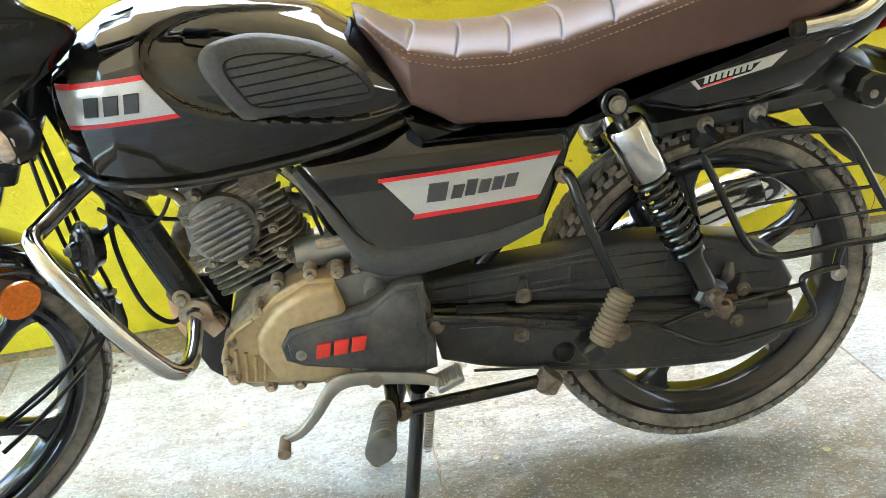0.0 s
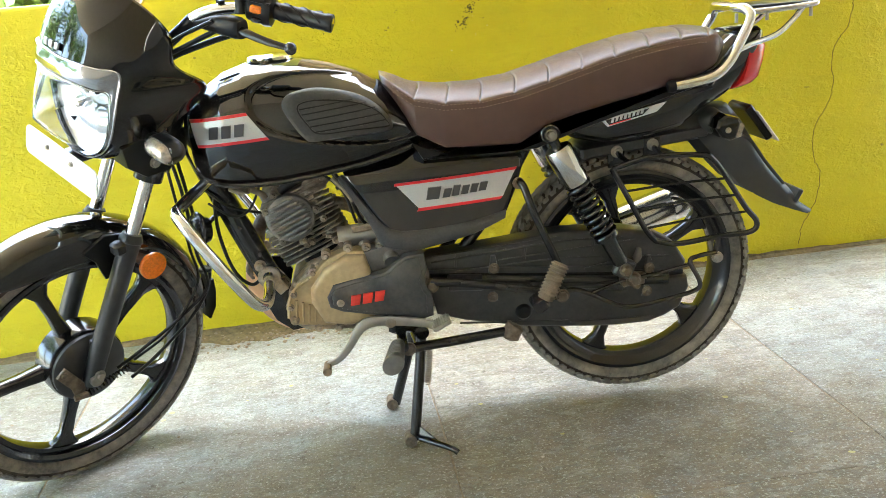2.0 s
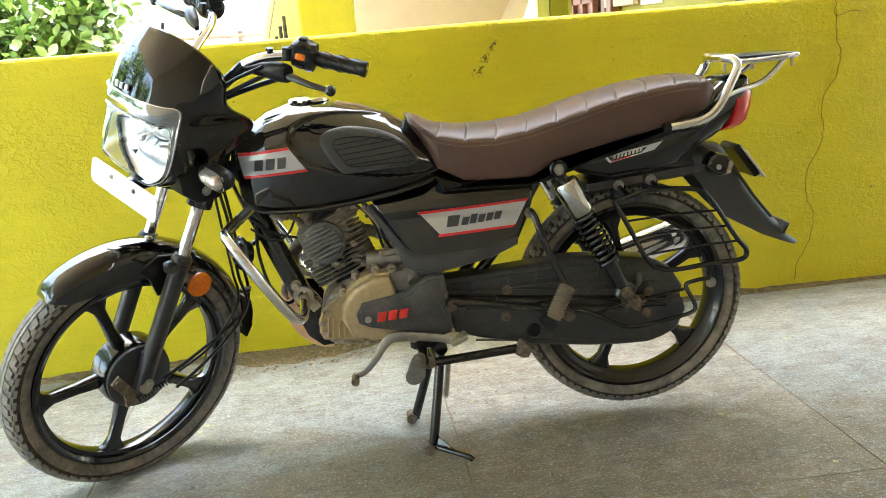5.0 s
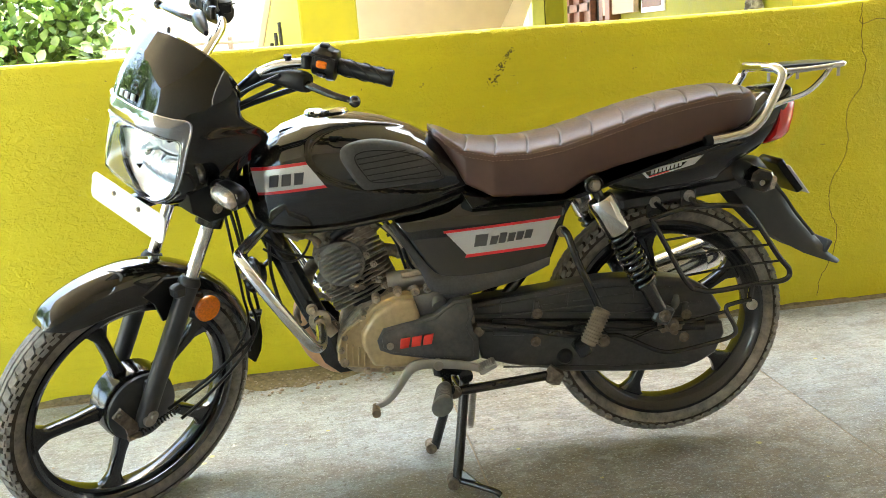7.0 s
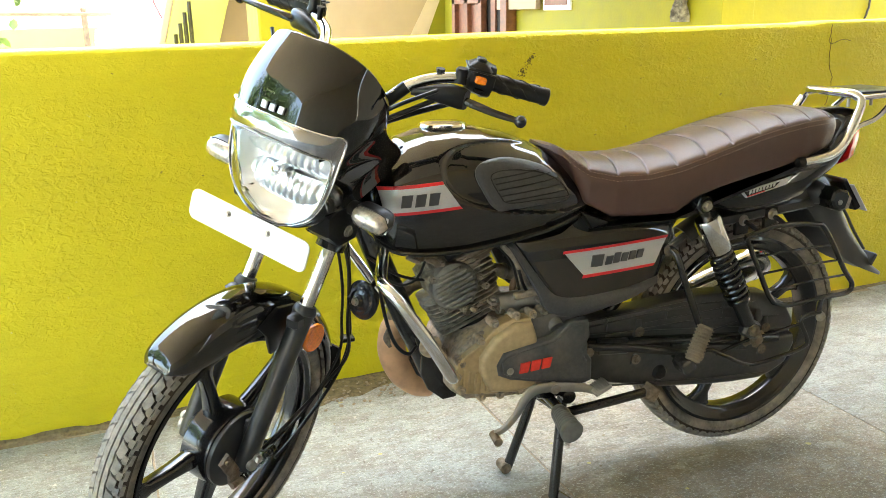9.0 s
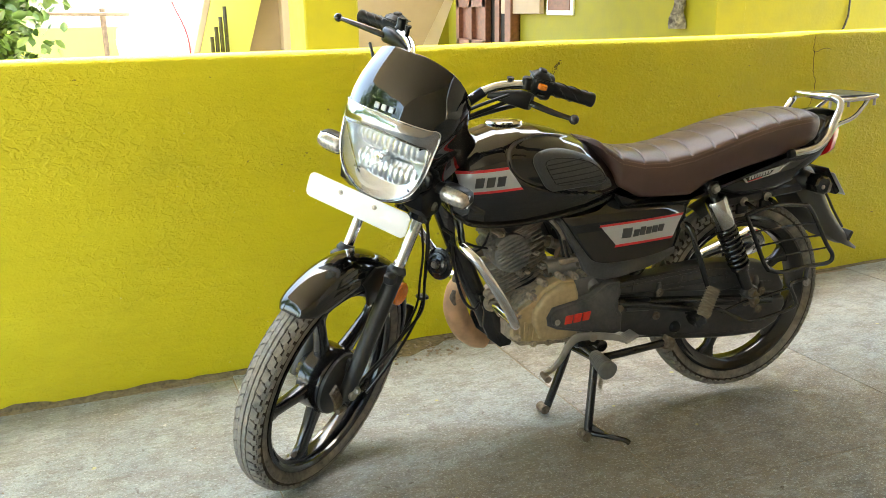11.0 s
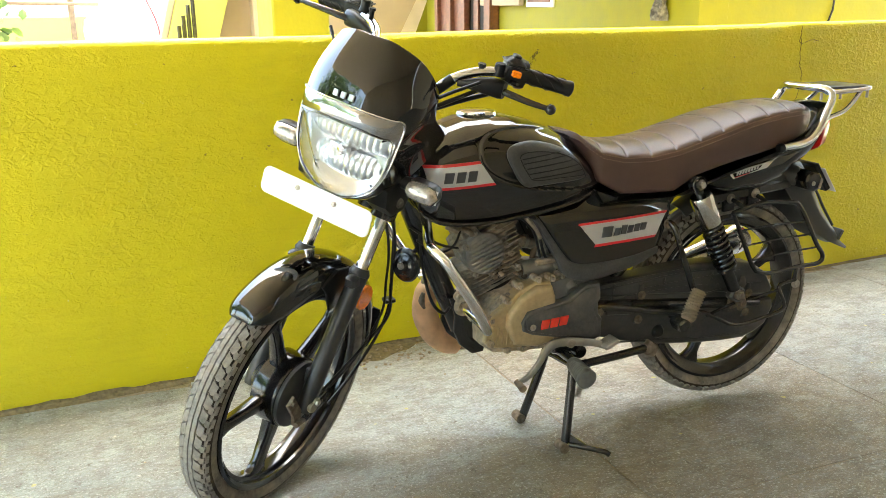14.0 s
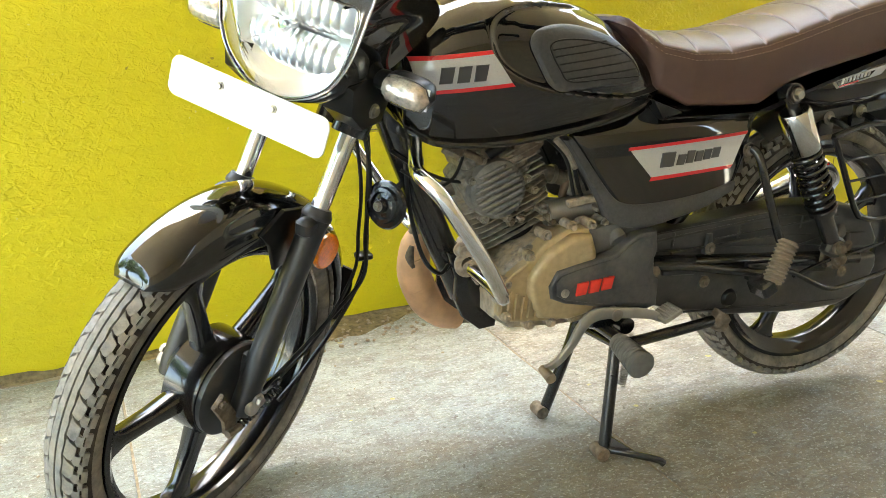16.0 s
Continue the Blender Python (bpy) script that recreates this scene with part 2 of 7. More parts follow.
    def patch(self, outline, surface, lift=0.002, thick=0.006, rounded=0, bev=0.97, rings=(0.75, 0.5, 0.25), sub=4):
        """A thin panel that follows surface(x, z) -> y, its face lifted towards -y."""
        o = [Vector((q[0], 0, q[1])) for q in outline]
        if rounded:
            o = spline(o, rounded, True)
        else:
            o = [a.lerp(b, j / sub) for a, b in zip(o, o[1:] + o[:1]) for j in range(sub)]
        c = sum(o, Vector()) / len(o)
        rows = []
        for s, up in [(1.0, lift - thick), (1.0, lift * 0.5), (bev, lift)] + [(r, lift) for r in rings]:
            rows.append([Vector((q.x, surface(q.x, q.z) - up, q.z)) for q in (c.lerp(p, s) for p in o)])
        k = len(o)
        self.grid(rows, wrap=True)
        n = len(self.v)
        self.v.append((c.x, surface(c.x, c.z) - lift, c.z))
        self.f += [(n - k + j, n - k + (j + 1) % k, n) for j in range(k)]
        return self

    def helix(self, a, b, radius, wire, turns, sides=6):
        a, b = Vector(a), Vector(b)
        way = (b - a).normalized()
        u = way.orthogonal().normalized()
        w = way.cross(u)
        k = int(turns * 14)
        pts = [a.lerp(b, i / k) + radius * (math.cos(2 * math.pi * turns * i / k) * u + math.sin(2 * math.pi * turns * i / k) * w) for i in range(k + 1)]
        return self.tube(pts, wire, sides, per=1)


def finish(me, sharp=0.65):
    bm = bmesh.new()
    bm.from_mesh(me)
    bmesh.ops.remove_doubles(bm, verts=bm.verts, dist=1e-5)
    bmesh.ops.recalc_face_normals(bm, faces=bm.faces)
    for e in bm.edges:
        if len(e.link_faces) == 2 and e.calc_face_angle(0) > sharp:
            e.smooth = False
    for f in bm.faces:
        f.smooth = True
    bm.to_mesh(me)
    bm.free()


def part(name, geo, mat, parent=None, label="", sharp=0.65):
    """Links a Geo as one mesh object under a thing or a part."""
    me = bpy.data.meshes.new(name)
    me.from_pydata(geo.v, [], geo.f)
    finish(me, sharp)
    me.materials.append(mat)
    ob = new(name, me)
    if parent:
        ob.parent = parent
    if label:
        ob["label"] = label
    return ob


# ---- setting ----

# boundary wall's lime again, darkened to stand in for the shade on the house
LIMEFAR = material("lime_paint_shade_darkened", (0.24, 0.215, 0.003), 0.7, vary=0.08, scale=10, bump=0.3, bump_scale=60)
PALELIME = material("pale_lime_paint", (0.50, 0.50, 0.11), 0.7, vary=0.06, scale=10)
BEIGE = material("beige_paint", (0.38, 0.29, 0.19), 0.75, vary=0.06, scale=8, bump=0.1)
CREAM = material("cream_ceiling_paint", (0.64, 0.55, 0.45), 0.85, vary=0.06, scale=8, bump=0.1)
# for the added south wall; its tone sets the fill light and reflections
DARKWALL = material("brown_fill_wall", (0.44, 0.365, 0.29), 0.8, vary=0.1, scale=6, bump=0.1)


def node_kit(name):
    """A material with short ways to add noise, thresholds and mixes over object coordinates."""
    m = bpy.data.materials.new(name)
    m.use_nodes = True
    n, l = m.node_tree.nodes, m.node_tree.links
    co = n.new("ShaderNodeTexCoord")

    def tex(scale, detail, stretch=(1, 1, 1), rough=0.6, twist=0.0):
        mp = n.new("ShaderNodeMapping")
        mp.inputs["Scale"].default_value = stretch
        l.new(co.outputs["Object"], mp.inputs["Vector"])
        t = n.new("ShaderNodeTexNoise")
        t.inputs["Scale"].default_value, t.inputs["Detail"].default_value, t.inputs["Roughness"].default_value = scale, detail, rough
        t.inputs["Distortion"].default_value = twist
        l.new(mp.outputs[0], t.inputs["Vector"])
        return t.outputs["Fac"]

    def cut(value, lo, hi, top=1.0):
        r = n.new("ShaderNodeMapRange")
        r.inputs["From Min"].default_value, r.inputs["From Max"].default_value, r.inputs["To Max"].default_value = lo, hi, top
        l.new(value, r.inputs["Value"])
        return r.outputs[0]

    def blend(fac, a, colour):
        x = n.new("ShaderNodeMix")
        x.data_type = "RGBA"
        l.new(fac, x.inputs["Factor"])
        if isinstance(a, tuple):
            x.inputs["A"].default_value = (*a, 1)
        else:
            l.new(a, x.inputs["A"])
        x.inputs["B"].default_value = (*colour, 1)
        return x.outputs["Result"]

    def maths(kind, a, b):
        x = n.new("ShaderNodeMath")
        x.operation = kind
        for k, v in enumerate((a, b)):
            if isinstance(v, (int, float)):
                x.inputs[k].default_value = v
            else:
                l.new(v, x.inputs[k])
        return x.outputs[0]

    return m, n, l, n["Principled BSDF"], co, tex, cut, blend, maths


def plaster_material(name, paint):
    """Hand-trowelled plaster under thick brushed paint: wormy ridges in patches, brush drag, flecks and faded areas."""
    m, n, l, b, co, tex, cut, blend, maths = node_kit(name)
    c = blend(cut(tex(1.5, 7, rough=0.65), 0.42, 0.66, 0.55), paint, tuple(v * f for v, f in zip(paint, (0.84, 0.83, 1.6))))
    c = blend(cut(tex(5, 6, (0.5, 1, 1.6), 0.7), 0.52, 0.68, 0.45), c, tuple(v * f for v, f in zip(paint, (1.10, 1.12, 3.0))))
    c = blend(cut(tex(30, 5, (0.25, 1, 1.5), 0.7), 0.52, 0.66, 0.22), c, tuple(v * f for v, f in zip(paint, (0.74, 0.72, 1.0))))
    c = blend(cut(tex(34, 3, (0.7, 1, 1)), 0.715, 0.735, 0.7), c, (0.17, 0.135, 0.02))
    c = blend(cut(tex(60, 3), 0.73, 0.75, 0.7), c, (0.62, 0.58, 0.25))
    l.new(c, b.inputs["Base Color"])
    b.inputs["Roughness"].default_value = 0.6
    worm = cut(tex(58, 3, (0.8, 1, 1.1), 0.55, 0.5), 0.45, 0.62)
    where = cut(tex(2.3, 5, (0.7, 1, 1.5), 0.6), 0.36, 0.62)
    high = maths("ADD", maths("MULTIPLY", worm, where), maths("MULTIPLY", tex(110, 5, (0.8, 1, 1), 0.65), 0.8))
    high = maths("ADD", high, maths("MULTIPLY", tex(12, 4), 1.3))
    bp = n.new("ShaderNodeBump")
    bp.inputs["Strength"].default_value, bp.inputs["Distance"].default_value = 0.6, 0.0042
    l.new(high, bp.inputs["Height"])
    l.new(bp.outputs[0], b.inputs["Normal"])
    return m


def stone_material(name, pale, stain):
    """Rough split stone: pale speckle over grey, with long brown stains and blue-grey worn patches."""
    m, n, l, b, co, tex, cut, blend, maths = node_kit(name)
    c = blend(cut(tex(6, 7, rough=0.7), 0.38, 0.62, 0.85), pale, tuple(v * 0.74 for v in pale))
    c = blend(cut(tex(1.7, 8, (1, 1.7, 1), 0.7), 0.46, 0.62, stain), c, (0.255, 0.195, 0.125))
    c = blend(cut(tex(3.2, 7, (1.6, 0.8, 1), 0.7), 0.56, 0.63, 0.65), c, (0.215, 0.24, 0.245))
    # one broad brown grime stain with a ragged edge
    away = n.new("ShaderNodeVectorMath")
    away.operation = "MULTIPLY_ADD"
    away.inputs[1].default_value, away.inputs[2].default_value = (0.8, 1.9, 0.0), (-0.32, 0.95, 0.0)
    l.new(co.outputs["Object"], away.inputs[0])
    far = n.new("ShaderNodeVectorMath")
    far.operation = "LENGTH"
    l.new(away.outputs[0], far.inputs[0])
    rag = n.new("ShaderNodeMath")
    rag.operation = "MULTIPLY_ADD"
    rag.inputs[1].default_value = -2.4
    l.new(tex(5, 8, (0.7, 1.4, 1), 0.75), rag.inputs[0])
    l.new(far.outputs["Value"], rag.inputs[2])
    c = blend(cut(rag.outputs[0], 0.12, -0.35, 0.8), c, (0.20, 0.162, 0.108))
    c = blend(cut(tex(8, 8, (0.55, 1.3, 1), 0.78), 0.50, 0.54, 0.3 + 0.4 * stain), c, (0.20, 0.165, 0.115))
    c = blend(cut(tex(10, 8, (0.6, 1.2, 1), 0.78), 0.55, 0.60, 0.4), c, (0.45, 0.46, 0.45))
    c = blend(cut(tex(11, 8, (1.2, 0.6, 1), 0.78), 0.55, 0.60, 0.5), c, (0.175, 0.178, 0.17))
    c = blend(cut(tex(26, 6, (0.5, 1, 1), 0.75), 0.50, 0.57, 0.35 + 0.35 * stain), c, (0.140, 0.126, 0.100))
    # dark trodden-in dirt with ragged edges, most where the stone is worn
    c = blend(cut(tex(2.6, 9, (0.8, 1.3, 1), 0.8), 0.50, 0.56, max(0.0, 1.2 * stain - 0.35)), c, (0.120, 0.112, 0.096))
    c = blend(cut(tex(17, 9, (0.7, 1.2, 1), 0.8), 0.54, 0.58, 0.5 * stain), c, (0.40, 0.40, 0.38))
    c = blend(cut(tex(48, 5, (0.6, 1, 1), 0.75), 0.53, 0.60, 0.5), c, (0.225, 0.24, 0.245))
    c = blend(cut(tex(70, 5, (0.6, 1, 1), 0.75), 0.58, 0.64, 0.4), c, (0.54, 0.55, 0.54))
    c = blend(cut(tex(120, 3, (0.7, 1, 1), 0.6), 0.565, 0.60, 0.52), c, (0.14, 0.112, 0.09))
    c = blend(cut(tex(150, 3, (0.8, 1, 1), 0.6), 0.585, 0.62, 0.48), c, (0.60, 0.63, 0.62))
    c = blend(cut(tex(230, 2), 0.58, 0.62, 0.4), c, (0.15, 0.12, 0.10))
    c = blend(cut(tex(38, 4, (1.5, 0.7, 1), 0.6), 0.66, 0.68, 0.75), c, (0.10, 0.088, 0.065))
    c = blend(cut(tex(16, 5), 0.69, 0.73, 0.85), c, (0.66, 0.64, 0.58))
    info = n.new("ShaderNodeObjectInfo")
    r = n.new("ShaderNodeMapRange")
    r.inputs["To Min"].default_value, r.inputs["To Max"].default_value = 0.9, 1.12
    l.new(info.outputs["Random"], r.inputs["Value"])
    sc = n.new("ShaderNodeVectorMath")
    sc.operation = "SCALE"
    l.new(c, sc.inputs[0])
    l.new(r.outputs[0], sc.inputs["Scale"])
    l.new(sc.outputs[0], b.inputs["Base Color"])
    l.new(cut(tex(9, 5), 0.0, 1.0, 0.9), b.inputs["Roughness"])
    bp = n.new("ShaderNodeBump")
    bp.inputs["Strength"].default_value, bp.inputs["Distance"].default_value = 0.95, 0.008
    l.new(tex(60, 8, (0.6, 1, 1), 0.75), bp.inputs["Height"])
    l.new(bp.outputs[0], b.inputs["Normal"])
    return m


LIME = plaster_material("lime_wall_paint", (0.62, 0.53, 0.006))
STONE, STAINED = stone_material("rough_grey_stone", (0.35, 0.385, 0.395), 0.2), stone_material("brown_stained_stone", (0.43, 0.41, 0.385), 0.55)
GRIMY = stone_material("grimy_worn_stone", (0.275, 0.275, 0.258), 0.85)
DRIP = material("dried_pale_paint", (0.50, 0.46, 0.20), 0.7, vary=0.3, scale=90, second=(0.42, 0.40, 0.34), second_scale=60)
JOINT = material("cement_joint", (0.29, 0.235, 0.175), 0.9, vary=0.3, scale=120, bump=0.3)
DIRT = material("brown_dirt", (0.16, 0.125, 0.065), 0.95, vary=0.4, scale=90, bump=0.8, bump_scale=160, second=(0.27, 0.22, 0.13), second_scale=40)
CRACK = material("crack_shadow_grey", (0.13, 0.11, 0.02), 0.95, vary=0.3)
WOOD = material("brown_door_wood", (0.17, 0.065, 0.035), 0.45, vary=0.3, scale=30)
# near-black colour that stands in for the shade inside the doorway
DARKROOM = material("room_shade_dark", (0.02, 0.017, 0.014), 0.9)
TARP = material("white_tarpaulin", (0.58, 0.60, 0.64), 0.45, vary=0.08, scale=12, bump=0.5, bump_scale=20, bump_far=0.02)
LEAF = material("green_leaf", (0.095, 0.18, 0.035), 0.45, vary=0.5, scale=7, second=(0.19, 0.28, 0.06), second_scale=5)
BARK = material("twig_bark", (0.16, 0.11, 0.07), 0.9, vary=0.3)
PALEWALL = material("sunlit_plaster", (0.50, 0.45, 0.37), 0.85, vary=0.15, scale=6, second=(0.26, 0.21, 0.15), second_scale=2.5)
CLOTHM = material("grey_patterned_cloth", (0.20, 0.185, 0.16), 0.9, vary=0.5, scale=40, second=(0.04, 0.032, 0.028), second_scale=24, second_amount=0.9)
GROUND = material("outside_earth", (0.40, 0.375, 0.32), 0.95, vary=0.2, scale=8, bump=0.4)

ground = part("ground", Geo().grid([[Vector((x, y, -0.034)) for x in (-900, -12, -4, 0, 4, 12, 900)] for y in (-900, -12, -4, 0, 4, 12, 900)]), GROUND)
tagged(ground, "pale earth ground round the house", "ground", kind="structure")

# stone floor: joints run every 0.95 m along the wall
floor = part("floor", Geo().box((0.2, -2.1, -0.0155), (9.6, 6.0, 0.027)), JOINT)
tagged(floor, "grey rough stone slab floor with cement joints and stains", "floor", kind="structure")


def wall_y(x):
    """The near face of the boundary wall."""
    return 0.805 + 0.049 * x


slab_rng = random.Random(4)
for i in range(-4, 5):
    for j in range(-4, 1):
        x0, x1 = 0.135 + 0.955 * (i - 1) + 0.0017, 0.135 + 0.955 * i - 0.0017
        y0 = -0.432 + 1.21 * j
        y1 = y0 + 1.2065 if j < 0 else wall_y((x0 + x1) / 2) - 0.03
        lean = 0.03 if j == 0 else 0.0
        jig = [slab_rng.uniform(-0.001, 0.001) for _ in range(8)]
        top = [(x0 + jig[0] + 0.02, y0 + jig[1]), (x1 + jig[2] + 0.02, y0 + jig[3]), (x1 + jig[4] - lean, y1), (x0 + jig[5] - lean, y1)]
        edge = []
        for k in range(4):
            a, b = Vector((*top[k], 0)), Vector((*top[(k + 1) % 4], 0))
            across = Vector((-(b - a).y, (b - a).x, 0)).normalized()
            for s in range(10):
                edge.append(a.lerp(b, s / 10) + across * (slab_rng.uniform(-0.0015, 0.0015) if s else 0))
        mid = sum(edge, Vector()) / len(edge)
        g = Geo().grid([[q + Vector((0, 0, -0.012)) for q in edge], [q + Vector((0, 0, -0.002)) for q in edge], [mid + (q - mid) * 0.997 for q in edge]], wrap=True)
        g.f.append(tuple(range(80, 120)))
        part("slab", g, STAINED if i == 1 and j == 0 else GRIMY if j < 0 <= i else STONE, floor)

# boundary wall
g = Geo()
rows = []
for x in lin(-5.0, 4.6, 97):
    y = wall_y(x)
    w = 0.004 * noise.noise((x * 2.1, 0, 0))
    top = 1.083 + 0.004 * noise.noise((x * 1.3, 5, 0)) + (0.006 if x > 1.69 else 0)
    step = 0.006 if x > 1.69 else 0
    col = [Vector((x, y + w * s - step, z)) for z, s in zip(lin(-0.03, top - 0.012, 14), [0.2 + noise.noise((x * 3, z * 3, 2)) for z in lin(0, 1.1, 14)])]
    col += [Vector((x, y + 0.004 - step, top - 0.003)), Vector((x, y + 0.012, top)), Vector((x, y + 0.145, top + 0.002)), Vector((x, y + 0.15, top - 0.01)), Vector((x, y + 0.15, -0.03))]
    rows.append(col)
g.grid(rows, wrap=True, caps=True)
wall_north = tagged(part("wall_north", g, LIME, sharp=0.9), "lime-yellow plastered boundary wall with rough flaking top edge", "wall", kind="structure")


WALL_COLUMNS = [col[:14] for col in rows]


def wall_face(x, z):
    """The plastered face itself, between the columns it is built of."""
    u = (x + 5.0) / 0.1
    i = int(u)
    a, b = (table(z, [q.z for q in WALL_COLUMNS[k]], [q.y for q in WALL_COLUMNS[k]]) for k in (i, i + 1))
    return a + (b - a) * (u - i)


def wall_mark(name, pts, r, mat, label=""):
    """A thin dark line on the wall, along (x, z) points."""
    fine = spline([(x, 0, z) for x, z in pts], 8)
    jit = random.Random(len(pts))
    line = []
    for p in fine:
        x, z = p.x + jit.uniform(-0.003, 0.003), p.z + jit.uniform(-0.002, 0.002)
        line.append(Vector((x, wall_face(x, z) - 0.0005, z)))
    return part(name, Geo().tube(line, r, 5, per=1, flat=1.0), mat, wall_north, label)


wall_mark("crack", [(1.701, 1.03), (1.703, 0.93), (1.72, 0.89), (1.718, 0.85), (1.705, 0.79), (1.666, 0.738), (1.656, 0.666), (1.665, 0.614), (1.654, 0.543), (1.61, 0.463), (1.60, 0.40), (1.615, 0.33), (1.638, 0.28), (1.623, 0.18), (1.578, 0.094), (1.565, 0.03)], 0.0012, CRACK, "long thin crack")
wall_mark("crack", [(1.70, 1.08), (1.695, 1.01), (1.75, 1.022), (1.80, 1.018)], 0.0012, CRACK, "short crack at the wall top")
scuff = Geo()
scuff_rng = random.Random(3)
for k in range(84):
    u = k / 83
    spread = 0.018 * (1 - 0.55 * u)
    x = 0.372 + 0.078 * u ** 1.25 + scuff_rng.uniform(-spread, spread)
    z = 0.905 + 0.112 * u + scuff_rng.uniform(-0.008, 0.008)
    size = 0.6 + 0.8 * abs(math.sin(9 * u))
    scuff.box((x, wall_face(x, z), z), (scuff_rng.uniform(0.0015, 0.005) * size, 0.003, scuff_rng.uniform(0.002, 0.005) * size), Matrix.Rotation(scuff_rng.uniform(-0.2, 1.0), 4, "Y"), 0.0008)
part("scuff", scuff, CRACK, wall_north, "dark scraped scuff mark")

# dirt and grit along the foot of the wall
dirt_rng = random.Random(8)
g = Geo()
rows = []
for i in range(61):
    x = -0.66 + 0.66 * i / 60
    far = wall_y(x) + 0.01
    wide = 0.015 + 0.20 * max(0, math.sin(math.pi * min(1, i / 58))) ** 0.7 * (0.75 + 0.45 * noise.noise((x * 9, 0, 3)))
    rows.append([Vector((x, far - wide * s, 0.0015 + 0.012 * (1 - s) * (0.6 + noise.noise((x * 14, s * 4, 0))) - 0.008 * (s > 0.99))) for s in lin(0, 1, 9)])
g.grid(rows)
rows = []
for i in range(241):
    x = -3.6 + 7.2 * i / 240
    wide = 0.012 + 0.016 * abs(noise.noise((x * 7, 0, 9))) + 0.006 * noise.noise((x * 40, 0, 9))
    high = 0.010 + 0.022 * abs(noise.noise((x * 5, 4, 9))) + 0.008 * abs(noise.noise((x * 33, 4, 9)))
    rows.append([Vector((x, wall_y(x) - 0.0045, high)), Vector((x, wall_y(x) - 0.006, 0.006)), Vector((x, wall_y(x) - wide - 0.008, 0.0015)), Vector((x, wall_y(x) - wide - 0.012, -0.004))])
g.grid(rows)
tagged(part("dirt_patch", g, DIRT), "brown dirt and grit along the foot of the wall", "dirt", kind="stuff")
g = Geo()
for k in range(240):
    if k < 150:
        x, s = dirt_rng.uniform(-0.64, -0.02), dirt_rng.random()
        y, z, r = wall_y(x) - 0.19 * s, 0.005, dirt_rng.uniform(0.002, 0.006)
    else:
        x, y, z, r = dirt_rng.uniform(-1.6, 1.9), dirt_rng.uniform(-0.9, 0.7), 0.001, dirt_rng.uniform(0.001, 0.0035)
    g.box((x, y, z), (r * 2, r * 1.5, r), Matrix.Rotation(dirt_rng.uniform(0, 3), 4, "Z"), r * 0.4)
tagged(part("grit", g, JOINT), "small stones and crumbs scattered on the floor", "grit", kind="stuff")
g = Geo()
for k in range(44):
    x, y = dirt_rng.uniform(-1.5, 1.9), dirt_rng.uniform(-0.8, 0.7)
    r = dirt_rng.uniform(0.003, 0.009)
    ring = [Vector((x + r * math.cos(a) * dirt_rng.uniform(0.7, 1.3), y + 0.8 * r * math.sin(a) * dirt_rng.uniform(0.7, 1.3), 0.0012)) for a in lin(0, 6.28, 9)[:-1]]
    g.add(ring, [tuple(range(8))])
tagged(part("paint_drips", g, DRIP), "dried pale yellow paint drips on the stone floor", "paint drips", kind="stuff")

# porch ceiling; unseen back and side walls are added to shape light and reflections
EDGE = [(-3.5, -3.55), (4.3, -3.55), (4.3, wall_y(4.3) + 0.11), (-2.9, wall_y(-2.9) + 0.11)]
ceiling = part("ceiling", Geo().add([(x, y, z) for z in (2.89, 3.01) for x, y in EDGE], [(0, 1, 2, 3), (7, 6, 5, 4), (0, 4, 5, 1), (1, 5, 6, 2), (2, 6, 7, 3), (3, 7, 4, 0)]), CREAM)
tagged(ceiling, "plain brown-beige porch ceiling slab", "ceiling", kind="structure")
wall_south = part("wall_south", Geo().box((0.25, -3.65, 1.43), (7.5, 0.2, 2.92)), DARKWALL)
tagged(wall_south, "unseen plain brown wall added for fill light and reflections", "wall", kind="structure")
wall_east = part("wall_east", Geo().box((4.2, -1.55, 1.43), (0.2, 3.98, 2.92)), CREAM)
tagged(wall_east, "unseen plain side wall added to hold back light", "wall", kind="structure")
# ---- the neighbouring house behind the wall ----
house = new("neighbour_house")
tagged(house, "lime and beige painted house with pillar, stair and wooden door", "house")
# slab added out of view to keep the sun off the house walls
part("roof", Geo().box((2.55, 4.3, 3.1), (5.4, 4.9, 0.12)), BEIGE, house, "unseen flat slab added to shade the house walls")
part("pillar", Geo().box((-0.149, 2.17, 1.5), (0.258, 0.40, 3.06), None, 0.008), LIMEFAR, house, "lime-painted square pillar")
part("stair_side", Geo().prism([(-0.10, 0), (0.34, 0), (0.86, 0.97), (1.02, 1.26), (1.97, 3.0), (-0.10, 3.0)], 3.60, 3.72, 0.005), BEIGE, house, "beige wall under a sloping stair")
part("stair_soffit", Geo().prism([(0.36, 0), (0.80, 0), (1.10, 0.97), (1.22, 1.26), (2.1, 3.0), (1.99, 3.0)], 3.95, 4.05, 0.005), CREAM, house, "shaded stair soffit")
part("parapet", Geo().prism([(-0.908, 0), (-0.62, 0), (-0.23, 1.263), (0.06, 2.2), (-0.27, 2.2)], 3.60, 3.75, 0.005), PALELIME, house, "pale lime sloping stair parapet")
part("parapet_edge", Geo().prism([(-0.95, 0), (-0.91, 0), (-0.272, 2.2), (-0.312, 2.2)], 3.60, 3.75, 0.005), BEIGE, house, "beige parapet edge")
part("stair_side", Geo().prism([(-0.66, 0), (-0.02, 0), (-0.02, 3.0), (0.1, 3.0), (-0.30, 2.2)], 3.80, 3.9, 0.005), BEIGE, house, "beige stair side wall")
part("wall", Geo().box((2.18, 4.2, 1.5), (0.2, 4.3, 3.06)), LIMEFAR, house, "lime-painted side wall")
